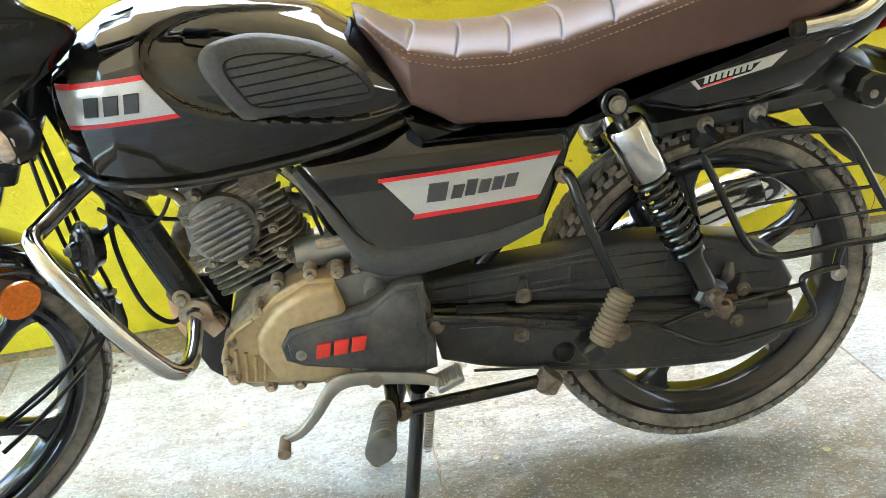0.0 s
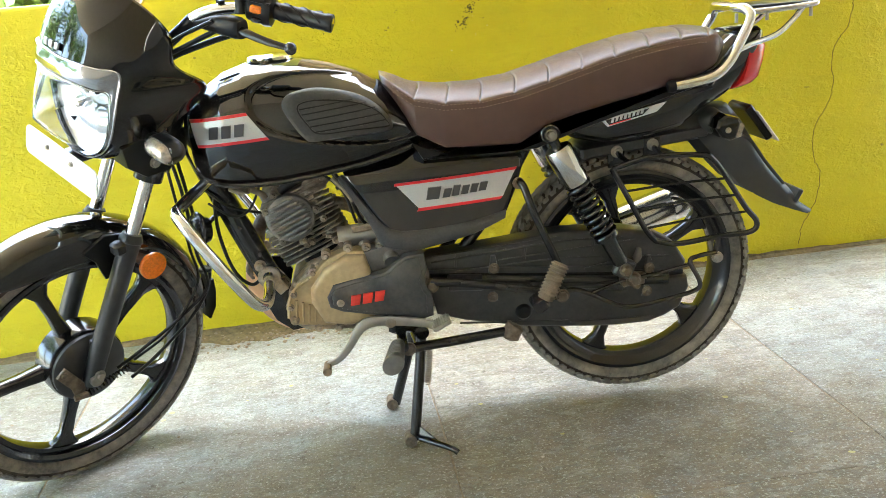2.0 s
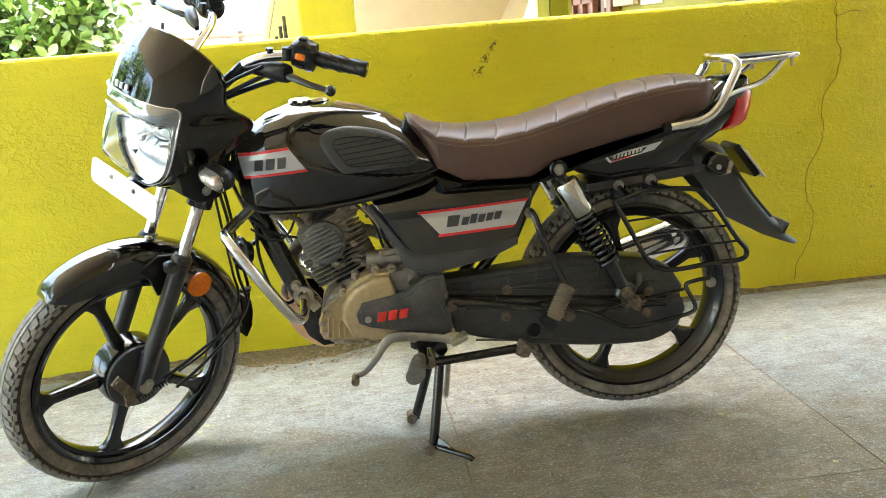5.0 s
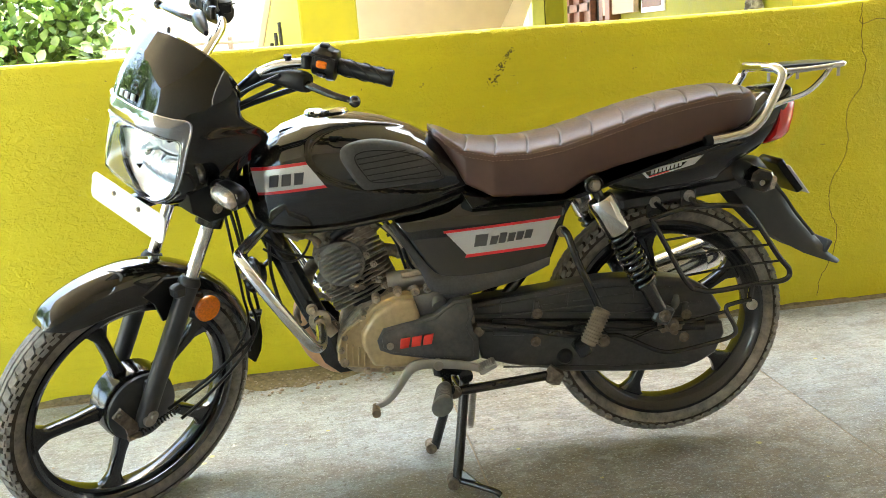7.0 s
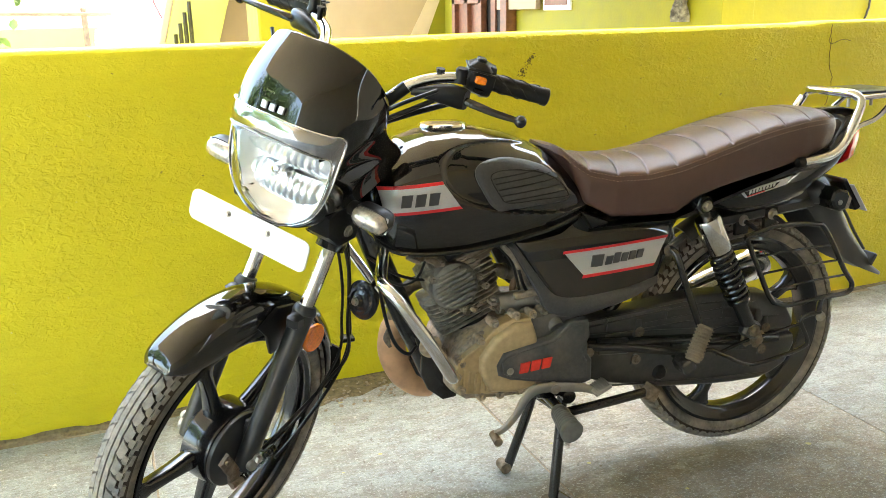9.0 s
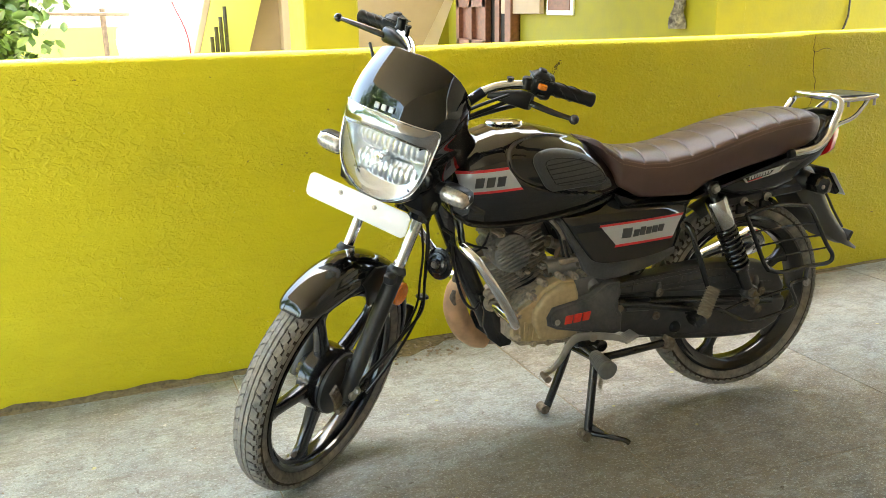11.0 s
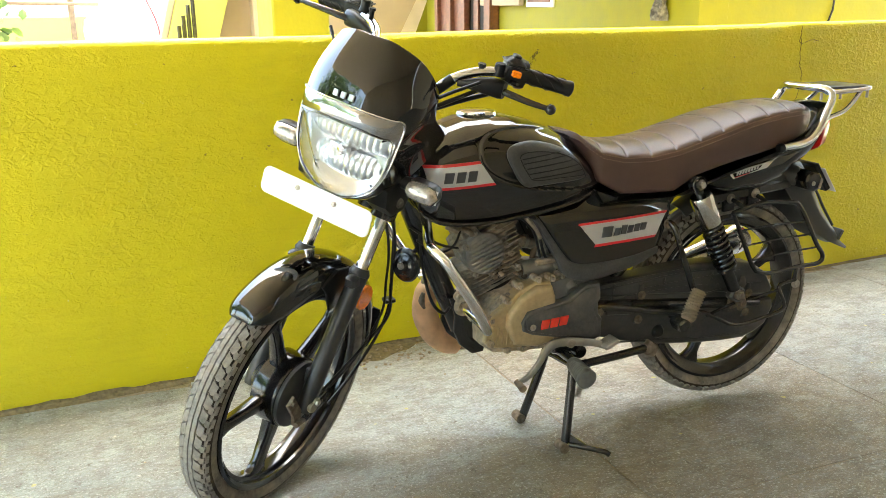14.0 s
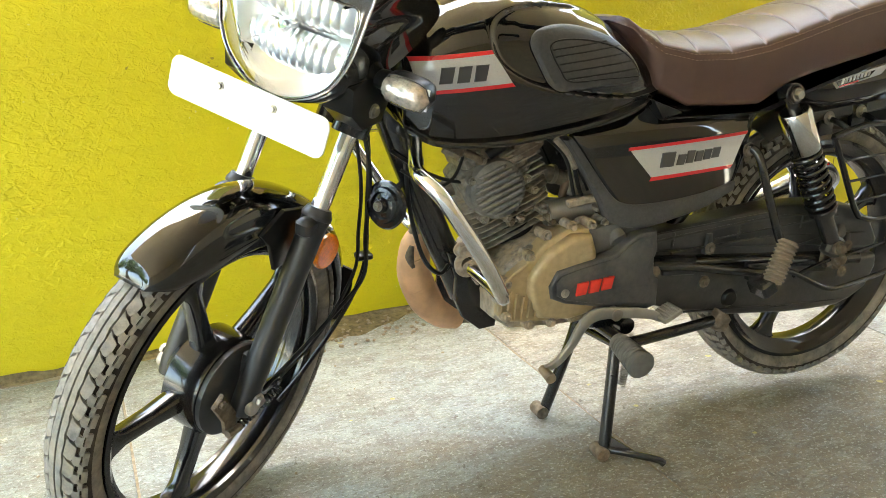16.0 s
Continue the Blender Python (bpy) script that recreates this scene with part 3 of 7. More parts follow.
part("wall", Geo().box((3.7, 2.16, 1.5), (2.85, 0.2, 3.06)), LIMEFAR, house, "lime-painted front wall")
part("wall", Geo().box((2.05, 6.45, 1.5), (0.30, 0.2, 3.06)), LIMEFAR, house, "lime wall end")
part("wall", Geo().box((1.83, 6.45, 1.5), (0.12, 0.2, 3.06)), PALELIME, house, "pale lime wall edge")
# solid panel on the wall; its dark colour replaces the room's shade
door = part("door", Geo().box((2.095, 5.28, 1.05), (0.05, 1.30, 2.1)), DARKROOM, house, "doorway panel coloured dark for the unlit room")
leaf_door = Geo()
for k in range(6):
    leaf_door.box((2.03, 5.57, 0.16 + 0.36 * k), (0.05, 0.72, 0.07))
for dy in (-0.33, 0.0, 0.33):
    leaf_door.box((2.03, 5.57 + dy, 1.05), (0.05, 0.075, 2.1))
leaf_door.box((2.055, 5.57, 1.05), (0.02, 0.72, 2.1))
part("door_leaf", leaf_door, WOOD, door, "brown panelled wooden door leaf")
part("door_post", Geo().box((2.04, 4.69, 1.05), (0.1, 0.12, 2.1)), WOOD, door, "brown wooden door post")
part("inner_door", Geo().box((2.06, 5.05, 1.05), (0.02, 0.10, 2.1)), WOOD, door)
tagged(part("notice_board", Geo().box((2.03, 4.50, 1.42), (0.04, 0.74, 0.54)), BEIGE), "plain beige board hung on the lime wall", "board")
picture = tagged(part("poster", Geo().box((2.07, 3.90, 1.34), (0.02, 0.42, 0.40)), WHITEPLATE), "small white-edged picture on the lime wall", "poster")
part("print", Geo().box((2.058, 3.90, 1.345), (0.008, 0.35, 0.34)), WOOD, picture, "dark red and brown print")
cloth = Geo()
rows = []
for i in range(18):
    z = 1.07 + 0.50 * i / 17
    rows.append([Vector((2.03 + 0.02 * math.sin(5 * a + i * 0.8), 2.36 + 0.045 * a * (1 + 0.3 * math.sin(i * 0.7)) + 0.008 * math.sin(i), z)) for a in lin(-1, 1, 13)])
    rows[-1] += [q + Vector((0.025, 0, 0)) for q in rows[-1][::-1]]
cloth.grid(rows, wrap=True, caps=True)
tagged(part("hanging_cloth", cloth, CLOTHM), "grey patterned cloth hung on the lime wall", "cloth")
tagged(part("wall_cable", Geo().tube([(2.98, 2.05, 1.0), (3.03, 2.05, 1.10), (3.04, 2.05, 1.25), (3.03, 2.05, 2.2)], 0.006), FRAMEBLACK), "thin dark cable fixed on the lime wall", "cable")

# tarpaulin-covered heap, pipes, far yard wall and shrub
g = Geo()
rows = []
for i in range(44):
    u = i / 43
    x = -1.13 + 0.95 * u
    top = 1.05 + 0.19 * min(1, u * 2.2) + 0.06 * u + 0.03 * noise.noise((u * 6, 1, 0))
    rows.append([Vector((x + 0.03 * noise.noise((u * 5, s * 5, 0)), 6.6 - 0.12 * math.sin(s * 3.1) + 0.07 * noise.noise((u * 9, s * 3, 4)) + 0.05 * noise.noise((u * 26, s * 9, 4)), top * s)) for s in lin(0, 1, 22)] +
                [Vector((x, 7.4, top)), Vector((x, 7.4, 0))])
g.grid(rows, wrap=True, caps=True)
tagged(part("tarpaulin", g, TARP, sharp=2), "heap covered with a creased white tarpaulin", "tarpaulin")
part("cord", Geo().tube([(-0.55, 6.46, 0.2), (-0.50, 6.44, 0.9), (-0.62, 6.48, 1.30)], 0.007, 6), RED, bpy.data.objects["tarpaulin"], "thin red cord")
rail = new("iron_pipes")
tagged(rail, "row of dark upright pipes of rising height", "pipes")
for k in range(4):
    part("pipe", Geo().tube([(-0.56 + 0.03 * k, 3.5, 0), (-0.56 + 0.03 * k, 3.5, 1.06 + 0.06 * k)], 0.012, 8, per=1), FRAMEBLACK, rail)
yard = part("wall_yard", Geo().box((-5.0, 11.0, 0.9), (16.0, 0.2, 1.86)), PALEWALL)
tagged(yard, "pale weathered yard wall in the distance", "wall", kind="structure")
low = part("wall_far", Geo().box((-1.75, 7.6, 0.52), (1.3, 0.12, 1.1)), PALELIME)
tagged(low, "low pale yellow wall beside the covered stack", "wall", kind="structure")
fence = new("timber_fence")
tagged(fence, "weathered horizontal timber rail on posts", "fence")
for z in (1.20,):
    part("rail", Geo().tube([(-4.4, 7.3, z), (-2.6, 7.28, z + 0.02), (-1.0, 7.3, z - 0.01)], 0.018, 7), BARK, fence)
for x in (-4.2, -1.25):
    part("post", Geo().tube([(x, 7.32, 0), (x, 7.32, 1.25)], 0.028, 7, per=1), BARK, fence)


def shrub(centre, spread, height, leaves, seed):
    """A shrub of thin stems with many folded leaves."""
    r = random.Random(seed)
    root = new("shrub", None)
    tagged(root, "leafy green shrub growing behind the wall", "shrub", group="shrubs behind the wall")
    stems, crown = Geo(), Geo()
    tips = []
    for k in range(14):
        a, out = r.uniform(0, 6.28), r.uniform(0.2, 1) * spread
        end = Vector((centre[0] + out * math.cos(a), centre[1] + 0.7 * out * math.sin(a), height * r.uniform(0.6, 1)))
        base = Vector((centre[0] + r.uniform(-0.08, 0.08), centre[1] + r.uniform(-0.08, 0.08), -0.03))
        mid = base.lerp(end, 0.5) + Vector((0, 0, 0.12))
        stems.tube([base, mid, end], [0.014, 0.009, 0.003], 6)
        tips += [base.lerp(end, 0.25 + 0.75 * r.random() ** 0.6) + Vector((r.gauss(0, 0.11), r.gauss(0, 0.11), r.gauss(0, 0.1))) for _ in range(leaves // 14)]
    for q in tips:
        size = r.uniform(0.025, 0.048)
        m = Matrix.Translation(q) @ Euler((r.uniform(-1.1, 1.1), r.uniform(-1.1, 1.1), r.uniform(0, 6.28))).to_matrix().to_4x4()
        shape = [(0, 0, 0), (0.35, 0.32, 0.06), (0.75, 0.26, 0.03), (1.05, 0, -0.08), (0.75, -0.26, 0.03), (0.35, -0.32, 0.06), (0.5, 0, -0.03)]
        crown.add([m @ (Vector(s) * size * 2) for s in shape], [(0, 1, 6), (1, 2, 6), (2, 3, 6), (3, 4, 6), (4, 5, 6), (5, 0, 6)])
    part("stems", stems, BARK, root)
    part("leaves", crown, LEAF, root, sharp=3)
    return root


shrub((-2.05, 3.4), 0.62, 1.85, 5000, 1)
shrub((-2.9, 3.0), 0.8, 2.0, 5000, 2)
shrub((-4.4, 4.2), 1.0, 2.2, 3600, 5)


def tree(x, y, height, seed):
    """A yard tree: tapered trunk, limbs and a loose crown of leaf sprays."""
    r = random.Random(seed)
    root = tagged(new("tree"), "green leafy tree across the open yard", "tree", group="trees across the yard")
    trunk, crown = Geo(), Geo()
    top = Vector((x + r.uniform(-0.3, 0.3), y + r.uniform(-0.3, 0.3), height * 0.55))
    trunk.tube([(x, y, -0.05), (x + 0.05, y, height * 0.3), top], [0.16, 0.12, 0.07], 10)
    for k in range(16):
        a, out = r.uniform(0, 6.28), r.uniform(0.25, 1) * height * 0.36
        end = Vector((x + out * math.cos(a), y + out * math.sin(a), height * r.uniform(0.5, 1)))
        start = Vector((x, y, height * r.uniform(0.28, 0.55)))
        trunk.tube([start, start.lerp(end, 0.5) + Vector((0, 0, 0.2)), end], [0.05, 0.03, 0.008], 6)
        for _ in range(230):
            q = start.lerp(end, 0.45 + 0.6 * r.random()) + Vector((r.gauss(0, 0.33), r.gauss(0, 0.33), r.gauss(0, 0.28)))
            size = r.uniform(0.11, 0.23)
            m = Matrix.Translation(q) @ Euler((r.uniform(-1.2, 1.2), r.uniform(-1.2, 1.2), r.uniform(0, 6.28))).to_matrix().to_4x4()
            crown.add([m @ (Vector(s) * size) for s in ((0, 0, 0), (0.5, 0.34, 0.06), (1.1, 0, -0.1), (0.5, -0.34, 0.06))], [(0, 1, 2), (0, 2, 3)])
    part("trunk", trunk, BARK, root, "brown trunk and limbs")
    part("crown", crown, LEAF, root, "loose green crown", sharp=3)


for x, y, h, seed in ((-7.6, -3.0, 6.6, 21), (-6.6, -0.3, 7.0, 22), (-7.4, 2.2, 5.0, 23), (-10.0, -7.0, 5.4, 24), (-9.6, 5.0, 4.4, 25)):
    tree(x, y, h, seed)


# ---- motorcycle ----
# x runs to the tail, -y is the bike's left; built upright, then the steered parts turn about the raked head
bike = new("motorcycle")
tagged(bike, "glossy black commuter motorcycle with brown seat on its centre stand", "motorcycle")
RAKE, HEAD, STEER = radians(26), Vector((-0.648, 0, 0.272)), radians(42.6)
PIVOT = Vector((math.sin(radians(21.2)), 0, math.cos(radians(21.2))))
TURN = Matrix.Translation(HEAD) @ Matrix.Rotation(STEER, 4, PIVOT) @ Matrix.Translation(-HEAD)
UPPER = Matrix.Translation((-0.665, 0, 0.262)) @ Matrix.Rotation(radians(44.5), 4, Vector((math.sin(radians(24.5)), 0, math.cos(radians(24.5))))) @ Matrix.Translation((0.665, 0, -0.262))
FW, FR = Vector((-0.691, 0, 0.308)), 0.3125
RW, RR = Vector((0.630, 0, 0.348)), 0.302


def bolt(geo, at, r=0.008, high=0.006, axis=(0, -1, 0)):
    """A flanged hexagon bolt."""
    geo.lathe([(0.0004, -0.002), (r * 1.35, -0.002), (r * 1.35, high * 0.35), (r, high * 0.36)], at, axis, 14, closed=False)
    geo.lathe([(r, high * 0.3), (r, high), (r * 0.85, high * 1.2), (0.0004, high * 1.2)], at, axis, 6, closed=False)
    return geo


def tyre_profile(R, half, rim):
    """Cross-section of a tyre as (radius, height) points."""
    pts = []
    for a in lin(-155, 155, 27):
        c, s = math.cos(radians(a)), math.sin(radians(a))
        deep = (R - rim) / 2
        pts.append(((R + rim) / 2 + deep * math.copysign(abs(c) ** 0.85, c), half * math.copysign(abs(s) ** 0.8, s)))
    return pts


def wheel(name, centre, R, half, rim, window, phase, hub, m, ribs, knobs, n):
    """A tubeless alloy wheel with five spokes."""
    w = new(name)
    w.parent = bike
    c = Vector(centre)
    tyre = part("tyre", Geo().lathe([(r, h) for r, h in tyre_profile(R - 0.006, half - 0.002, rim)], c, (0, 1, 0), 72).at(m), RUBBER, w, "dusty black road tyre")
    part("groove_floor", Geo().lathe([(r + 0.0004, h) for r, h in tyre_profile(R - 0.006, half - 0.002, rim)[6:21]], c, (0, 1, 0), 72, closed=False).at(m), GROOVE, tyre)
    blocks = Geo()
    deep = (R - rim) / 2

    def on_tyre(a, deg, up):
        ang = radians(deg)
        cs, sn = math.cos(ang), math.sin(ang)
        rad = (R + rim) / 2 + (deep + (0.0015 * up if up else -0.008)) * abs(cs) ** 0.85
        return c + rad * Vector((math.cos(a), 0, math.sin(a))) + Vector((0, (half + (0.0015 * up if up else -0.006)) * math.copysign(abs(sn) ** 0.8, sn), 0))

    # the centre rib is cut by fine straight and zigzag grooves
    for lo, hi, zl, zh in ribs:
        ring = []
        for k in range(2 * n):
            a = math.pi * k / n
            zig = (1, -0.2)[k % 2]
            l, h = lo + zl * zig, hi + zh * zig
            ring.append([on_tyre(a, l, 0), on_tyre(a, l, 1), on_tyre(a, (l + h) / 2, 1), on_tyre(a, h, 1), on_tyre(a, h, 0)])
        blocks.grid(ring + [ring[0]])
    for k in range(n):
        base = 2 * math.pi * k / n
        for shift, lo, hi, skew, wi, wm, wo, hook, lift in knobs:
            for side in (1, -1):
                a0 = base + ((0.5 if side < 0 else 0) + shift) * 2 * math.pi / n
                step_a, mid = 2 * math.pi / n, (lo + hi) / 2
                ring = [(a0 + step_a * (da + hook * bend + skew * (q - lo) / (hi - lo)), q * side) for da, q, bend in
                        ((-wi, lo + 1.5, 0), (wi, lo - 1.0, 0), (wm, mid - 4, 1), (wm * 0.94, mid + 4, 1), (wo, hi - 1.5, 0), (-wo, hi + 1.0, 0), (-wm, mid + 4, 1), (-wm * 1.05, mid - 4, 1))]
                blocks.grid([[on_tyre(x, y, 0) for x, y in ring], [on_tyre(x, y, lift) for x, y in ring]], wrap=True)
                blocks.f.append(tuple(range(len(blocks.v) - 8, len(blocks.v))))
    part("tread", blocks.at(m), TREAD, tyre, "worn block tread", sharp=0.5)
    for k in range(34):
        a = 0.25 * (k % 17) / 3 + (3.4 if k < 17 else 0.7)
        if k % 17 in (5, 6, 11, 12):
            continue
        d = Vector((math.cos(a), 0, math.sin(a)))
        r0 = rim + (R - rim) * 0.42
        part("sidewall_mark", Geo().box(c + r0 * d + Vector((0, -half * 0.985, 0)), (0.011, 0.0016, 0.009), Matrix.Rotation(-a, 4, "Y"), 0.0006).at(m), RUBBER, tyre)
    hr = half * 0.72
    rimg = Geo().lathe([(rim + 0.004, -hr), (rim + 0.006, -hr - 0.004), (rim - 0.002, -hr - 0.006), (rim - 0.010, -hr), (window + 0.012, -hr * 0.62), (window + 0.002, -hr * 0.55), (window, -hr * 0.3),
                        (window, hr * 0.3), (window + 0.002, hr * 0.55), (window + 0.012, hr * 0.62), (rim - 0.010, hr), (rim - 0.002, hr + 0.006), (rim + 0.006, hr + 0.004), (rim + 0.004, hr), (rim - 0.012, 0)], c, (0, 1, 0), 72)
    part("rim", rimg.at(m), RIMBLACK, w, "black painted alloy rim")
    for k in range(5):
        a = radians(phase + 72 * k)
        d, e = Vector((math.cos(a), 0, math.sin(a))), Vector((-math.sin(a), 0, math.cos(a)))
        rows = []
        for s, wd, th in ((0.045, 0.027, 0.024), (0.09, 0.018, 0.020), (0.14, 0.0135, 0.017), (window - 0.03, 0.0145, 0.015), (window - 0.008, 0.027, 0.014), (window + 0.006, 0.046, 0.013)):
            rows.append([c + d * s + e * (wd * math.copysign(abs(math.cos(t)) ** 0.6, math.cos(t))) + Vector((0, th * math.copysign(abs(math.sin(t)) ** 0.6, math.sin(t)), 0)) for t in lin(0, 2 * math.pi, 13)[:-1]])
        part("spoke", Geo().grid(rows, wrap=True, caps=True).at(m), RIMBLACK, w)
    part("hub", Geo().lathe(hub, c, (0, 1, 0), 40, closed=False).at(m), RIMBLACK, w, "black hub with brake drum")
    return w


front_wheel = wheel("front_wheel", FW, FR, 0.040, 0.250, 0.228, 177, [(0.0005, -0.045), (0.07, -0.045), (0.086, -0.04), (0.090, -0.03), (0.090, 0.025), (0.07, 0.035), (0.040, 0.065), (0.0005, 0.065)], TURN,
                    [(-12, -1.0, 2.2, 0), (1.0, 12, 0, 2.2)], [(0, 15.0, 40, 0.22, 0.47, 0.42, 0.26, 0.12, 1), (0.55, 35, 54, 0.12, 0.15, 0.25, 0.33, 0.05, 1), (0.10, 50, 62, 0.05, 0.20, 0.26, 0.26, 0.0, 1), (0.60, 59, 74, 0.0, 0.32, 0.34, 0.34, 0.0, 1.4)], 62)
wheel("rear_wheel", RW, RR, 0.044, 0.246, 0.213, 30, [(0.0005, -0.05), (0.05, -0.05), (0.075, -0.03), (0.078, 0.02), (0.05, 0.05), (0.0005, 0.06)], Matrix(),
                   [(-7, 7, 2.5, 2.5)], [(0, 11, 33, 0.5, 0.40, 0.36, 0.26, 0.12, 1.5), (0.4, 36, 56, 0.3, 0.30, 0.34, 0.26, -0.08, 2), (0.1, 58, 76, 0.10, 0.38, 0.35, 0.26, 0.05, 2)], 74)

# brake plate, arm and axle at the front hub
part("brake_plate", Geo().lathe([(0.0005, -0.064), (0.03, -0.064), (0.048, -0.060), (0.076, -0.056), (0.083, -0.050), (0.083, -0.034)], FW, (0, 1, 0), 40, closed=False).box(FW + Vector((0.012, -0.064, 0.05)), (0.022, 0.02, 0.055), Matrix.Rotation(0.3, 4, "Y"), 0.005).at(TURN), FORKGREY, front_wheel, "dark grey brake plate")
AR = FW + Vector((-0.034, -0.006, 0.040))
arm = Geo().prism([(AR.x - 0.052, AR.z - 0.008), (AR.x - 0.03, AR.z + 0.008), (AR.x + 0.004, AR.z - 0.052), (AR.x + 0.002, AR.z - 0.083), (AR.x - 0.022, AR.z - 0.083), (AR.x - 0.026, AR.z - 0.055)], -0.084, -0.076, 0.002)
bolt(arm, AR + Vector((-0.038, -0.078, -0.004)), 0.007, 0.007)
arm.tube([AR + Vector((-0.03, -0.088, -0.07)), AR + Vector((0.0, -0.088, -0.072))], 0.007, 8, per=1)
part("brake_arm", arm.at(TURN), RUSTY, front_wheel, "rusty brake arm")
part("brake_spring", Geo().helix(AR + Vector((0.0, -0.088, -0.07)), FW + Vector((0.075, -0.088, -0.02)), 0.0065, 0.0018, 13).at(TURN), FRAMEBLACK, front_wheel)

# ---- front fork ----
AX = TURN.to_3x3().inverted() @ Vector((math.sin(radians(25)), 0, math.cos(radians(25))))
fork = new("front_fork")
fork.parent = bike
LEGBASE = FW + Vector((-0.010, 0, -0.005))
for side in (-1, 1):
    off = Vector((0, 0.079 * side, 0))
    def along(d, dx=0.0):
        return LEGBASE + AX * d + off + Vector((dx, 0, 0))
    leg = part("fork_leg", Geo().tube([along(-0.02), along(0.0), along(0.04), along(0.30), along(0.335), along(0.34), along(0.352)], [0.018, 0.0205, 0.0215, 0.0220, 0.0255, 0.0255, 0.020], 20, per=2).at(TURN), FORKGREY, fork, "dark grey fork slider")
    part("stanchion", Geo().tube([along(0.34), along(0.66)], 0.0155, 20, per=1).at(TURN), CHROME, fork, "chrome fork tube")
    g = Geo().disc(0.015, 0, 0.012, along(0.0) + Vector((0, 0.013 * side, 0)), (0, side, 0), 18)
    bolt(g, along(0.0, 0.008) + Vector((0, 0.023 * side, 0.012)), 0.009, 0.008, (0, side, 0))
    part("axle_nut", g.at(TURN), STEEL, leg, "steel axle nut")
    part("fork_clamp", Geo().box(along(0.33, -0.028) + Vector((0, 0.004 * side, 0)), (0.03, 0.03, 0.03), None, 0.006).at(TURN), FORKGREY, leg)
    spot = TURN.inverted() @ Vector((-0.475, -0.047, 0.507))
    refl = Geo().disc(0.032, 0, -0.012, Vector((spot.x, -spot.y * side, spot.z)), (0, -side, 0), 30, 0.003)
    part("reflector", refl.at(TURN), ORANGE, leg, "round orange reflector")
yoke = Geo()
for d, r in ((0.50, 0.030), (0.655, 0.028)):
    for side in (-1, 1):
        p = LEGBASE + AX * d + Vector((0, 0.079 * side, 0))
        yoke.tube([p - AX * 0.022, p + AX * 0.022], r, 18, per=1)
    yoke.box(LEGBASE + AX * d + Vector((0.035, 0, 0.018)), (0.06, 0.19, 0.032), Matrix.Rotation(RAKE, 4, "Y"), 0.008)
part("yoke", yoke.at(TURN), FRAMEBLACK, fork, "black fork yokes")
part("lamp_bracket", Geo().prism([(-0.565, 0.845), (-0.47, 0.870), (-0.445, 0.815), (-0.465, 0.765), (-0.52, 0.765), (-0.56, 0.80)], -0.122, -0.07, 0.006).mirror().at(UPPER), SATIN, fork, "black plastic lamp bracket")
g = Geo()
bolt(g, Vector((-0.500, -0.123, 0.795)), 0.009, 0.006)
part("bracket_bolt", g.at(UPPER), STEEL, fork)

# ---- front mudguard ----
fender = new("front_mudguard")
fender.parent = bike
ANG = [122, 119.5, 115, 104, 86, 72, 60, 48, 36, 24, 12, 2]
RAD = [0.326, 0.336, 0.343, 0.348, 0.350, 0.350, 0.348, 0.345, 0.341, 0.336, 0.330, 0.322]
HALF = [0.030, 0.043, 0.052, 0.056, 0.058, 0.058, 0.057, 0.055, 0.053, 0.051, 0.049, 0.044]
LOW = [0.322, 0.310, 0.292, 0.274, 0.268, 0.272, 0.292, 0.303, 0.303, 0.303, 0.302, 0.302]
SMOOTH = [spline([(a, 0, v) for a, v in zip(ANG, s)], 8) for s in (RAD, HALF, LOW)]
outer, inner = [], []
for a in lin(122, 110, 20) + lin(109, 2, 80):
    rr, hh, lo = (table(-a, [-q.x for q in s], [q.z for q in s]) for s in SMOOTH)
    d = Vector((math.cos(radians(a)), 0, math.sin(radians(a))))
    ring = []
    for t in lin(-1, 1, 61):
        if abs(t) < 0.6:
            u = t / 0.6
            ring.append(FW + d * (lo + (rr - lo) * (0.35 + 0.65 * math.sqrt(max(0, 1 - abs(u) ** 2.6)) if abs(u) < 1 else 0.35)) + Vector((0, hh * u * (1 - 0.04 * u * u), 0)))
        else:
            u = (abs(t) - 0.6) / 0.4
            ring.append(FW + d * (lo + (rr - lo) * 0.35 * (1 - u)) + Vector((0, math.copysign(hh * (0.96 + 0.03 * math.sin(u * 3.14)), t), 0)))
    outer.append(ring)
    inner.append([q - d * 0.003 - Vector((0, math.copysign(0.003, q.y), 0)) for q in ring])
rows = [o + i[::-1] for o, i in zip(outer, inner)]
part("guard", Geo().grid(rows, wrap=True, caps=True).at(TURN), GLOSS, fender, "glossy black front mudguard", sharp=1.0)
fb = Geo()
for side in (-1, 1):
    fb.prism([(-0.655, 0.575), (-0.60, 0.60), (-0.545, 0.585), (-0.565, 0.50), (-0.615, 0.495), (-0.63, 0.545)], 0.062 * side, 0.054 * side, 0.003)
part("bracket", fb.at(TURN @ Matrix.Translation((-0.004, 0, 0.022))), SATIN, fender, "black mudguard bracket")
flap = Geo().grid([[Vector((x, y, z)) for y in lin(-w, w, 9)] for x, z, w in ((-0.352, 0.37, 0.050), (-0.349, 0.33, 0.050), (-0.352, 0.285, 0.045), (-0.360, 0.245, 0.030), (-0.364, 0.245, 0.030), (-0.357, 0.285, 0.045), (-0.354, 0.33, 0.050), (-0.357, 0.37, 0.050))], wrap_rows=True)
part("mud_flap", flap.at(TURN @ Matrix.Translation((-0.002, 0, 0.022))), SATIN, fender, "black plastic mud flap")

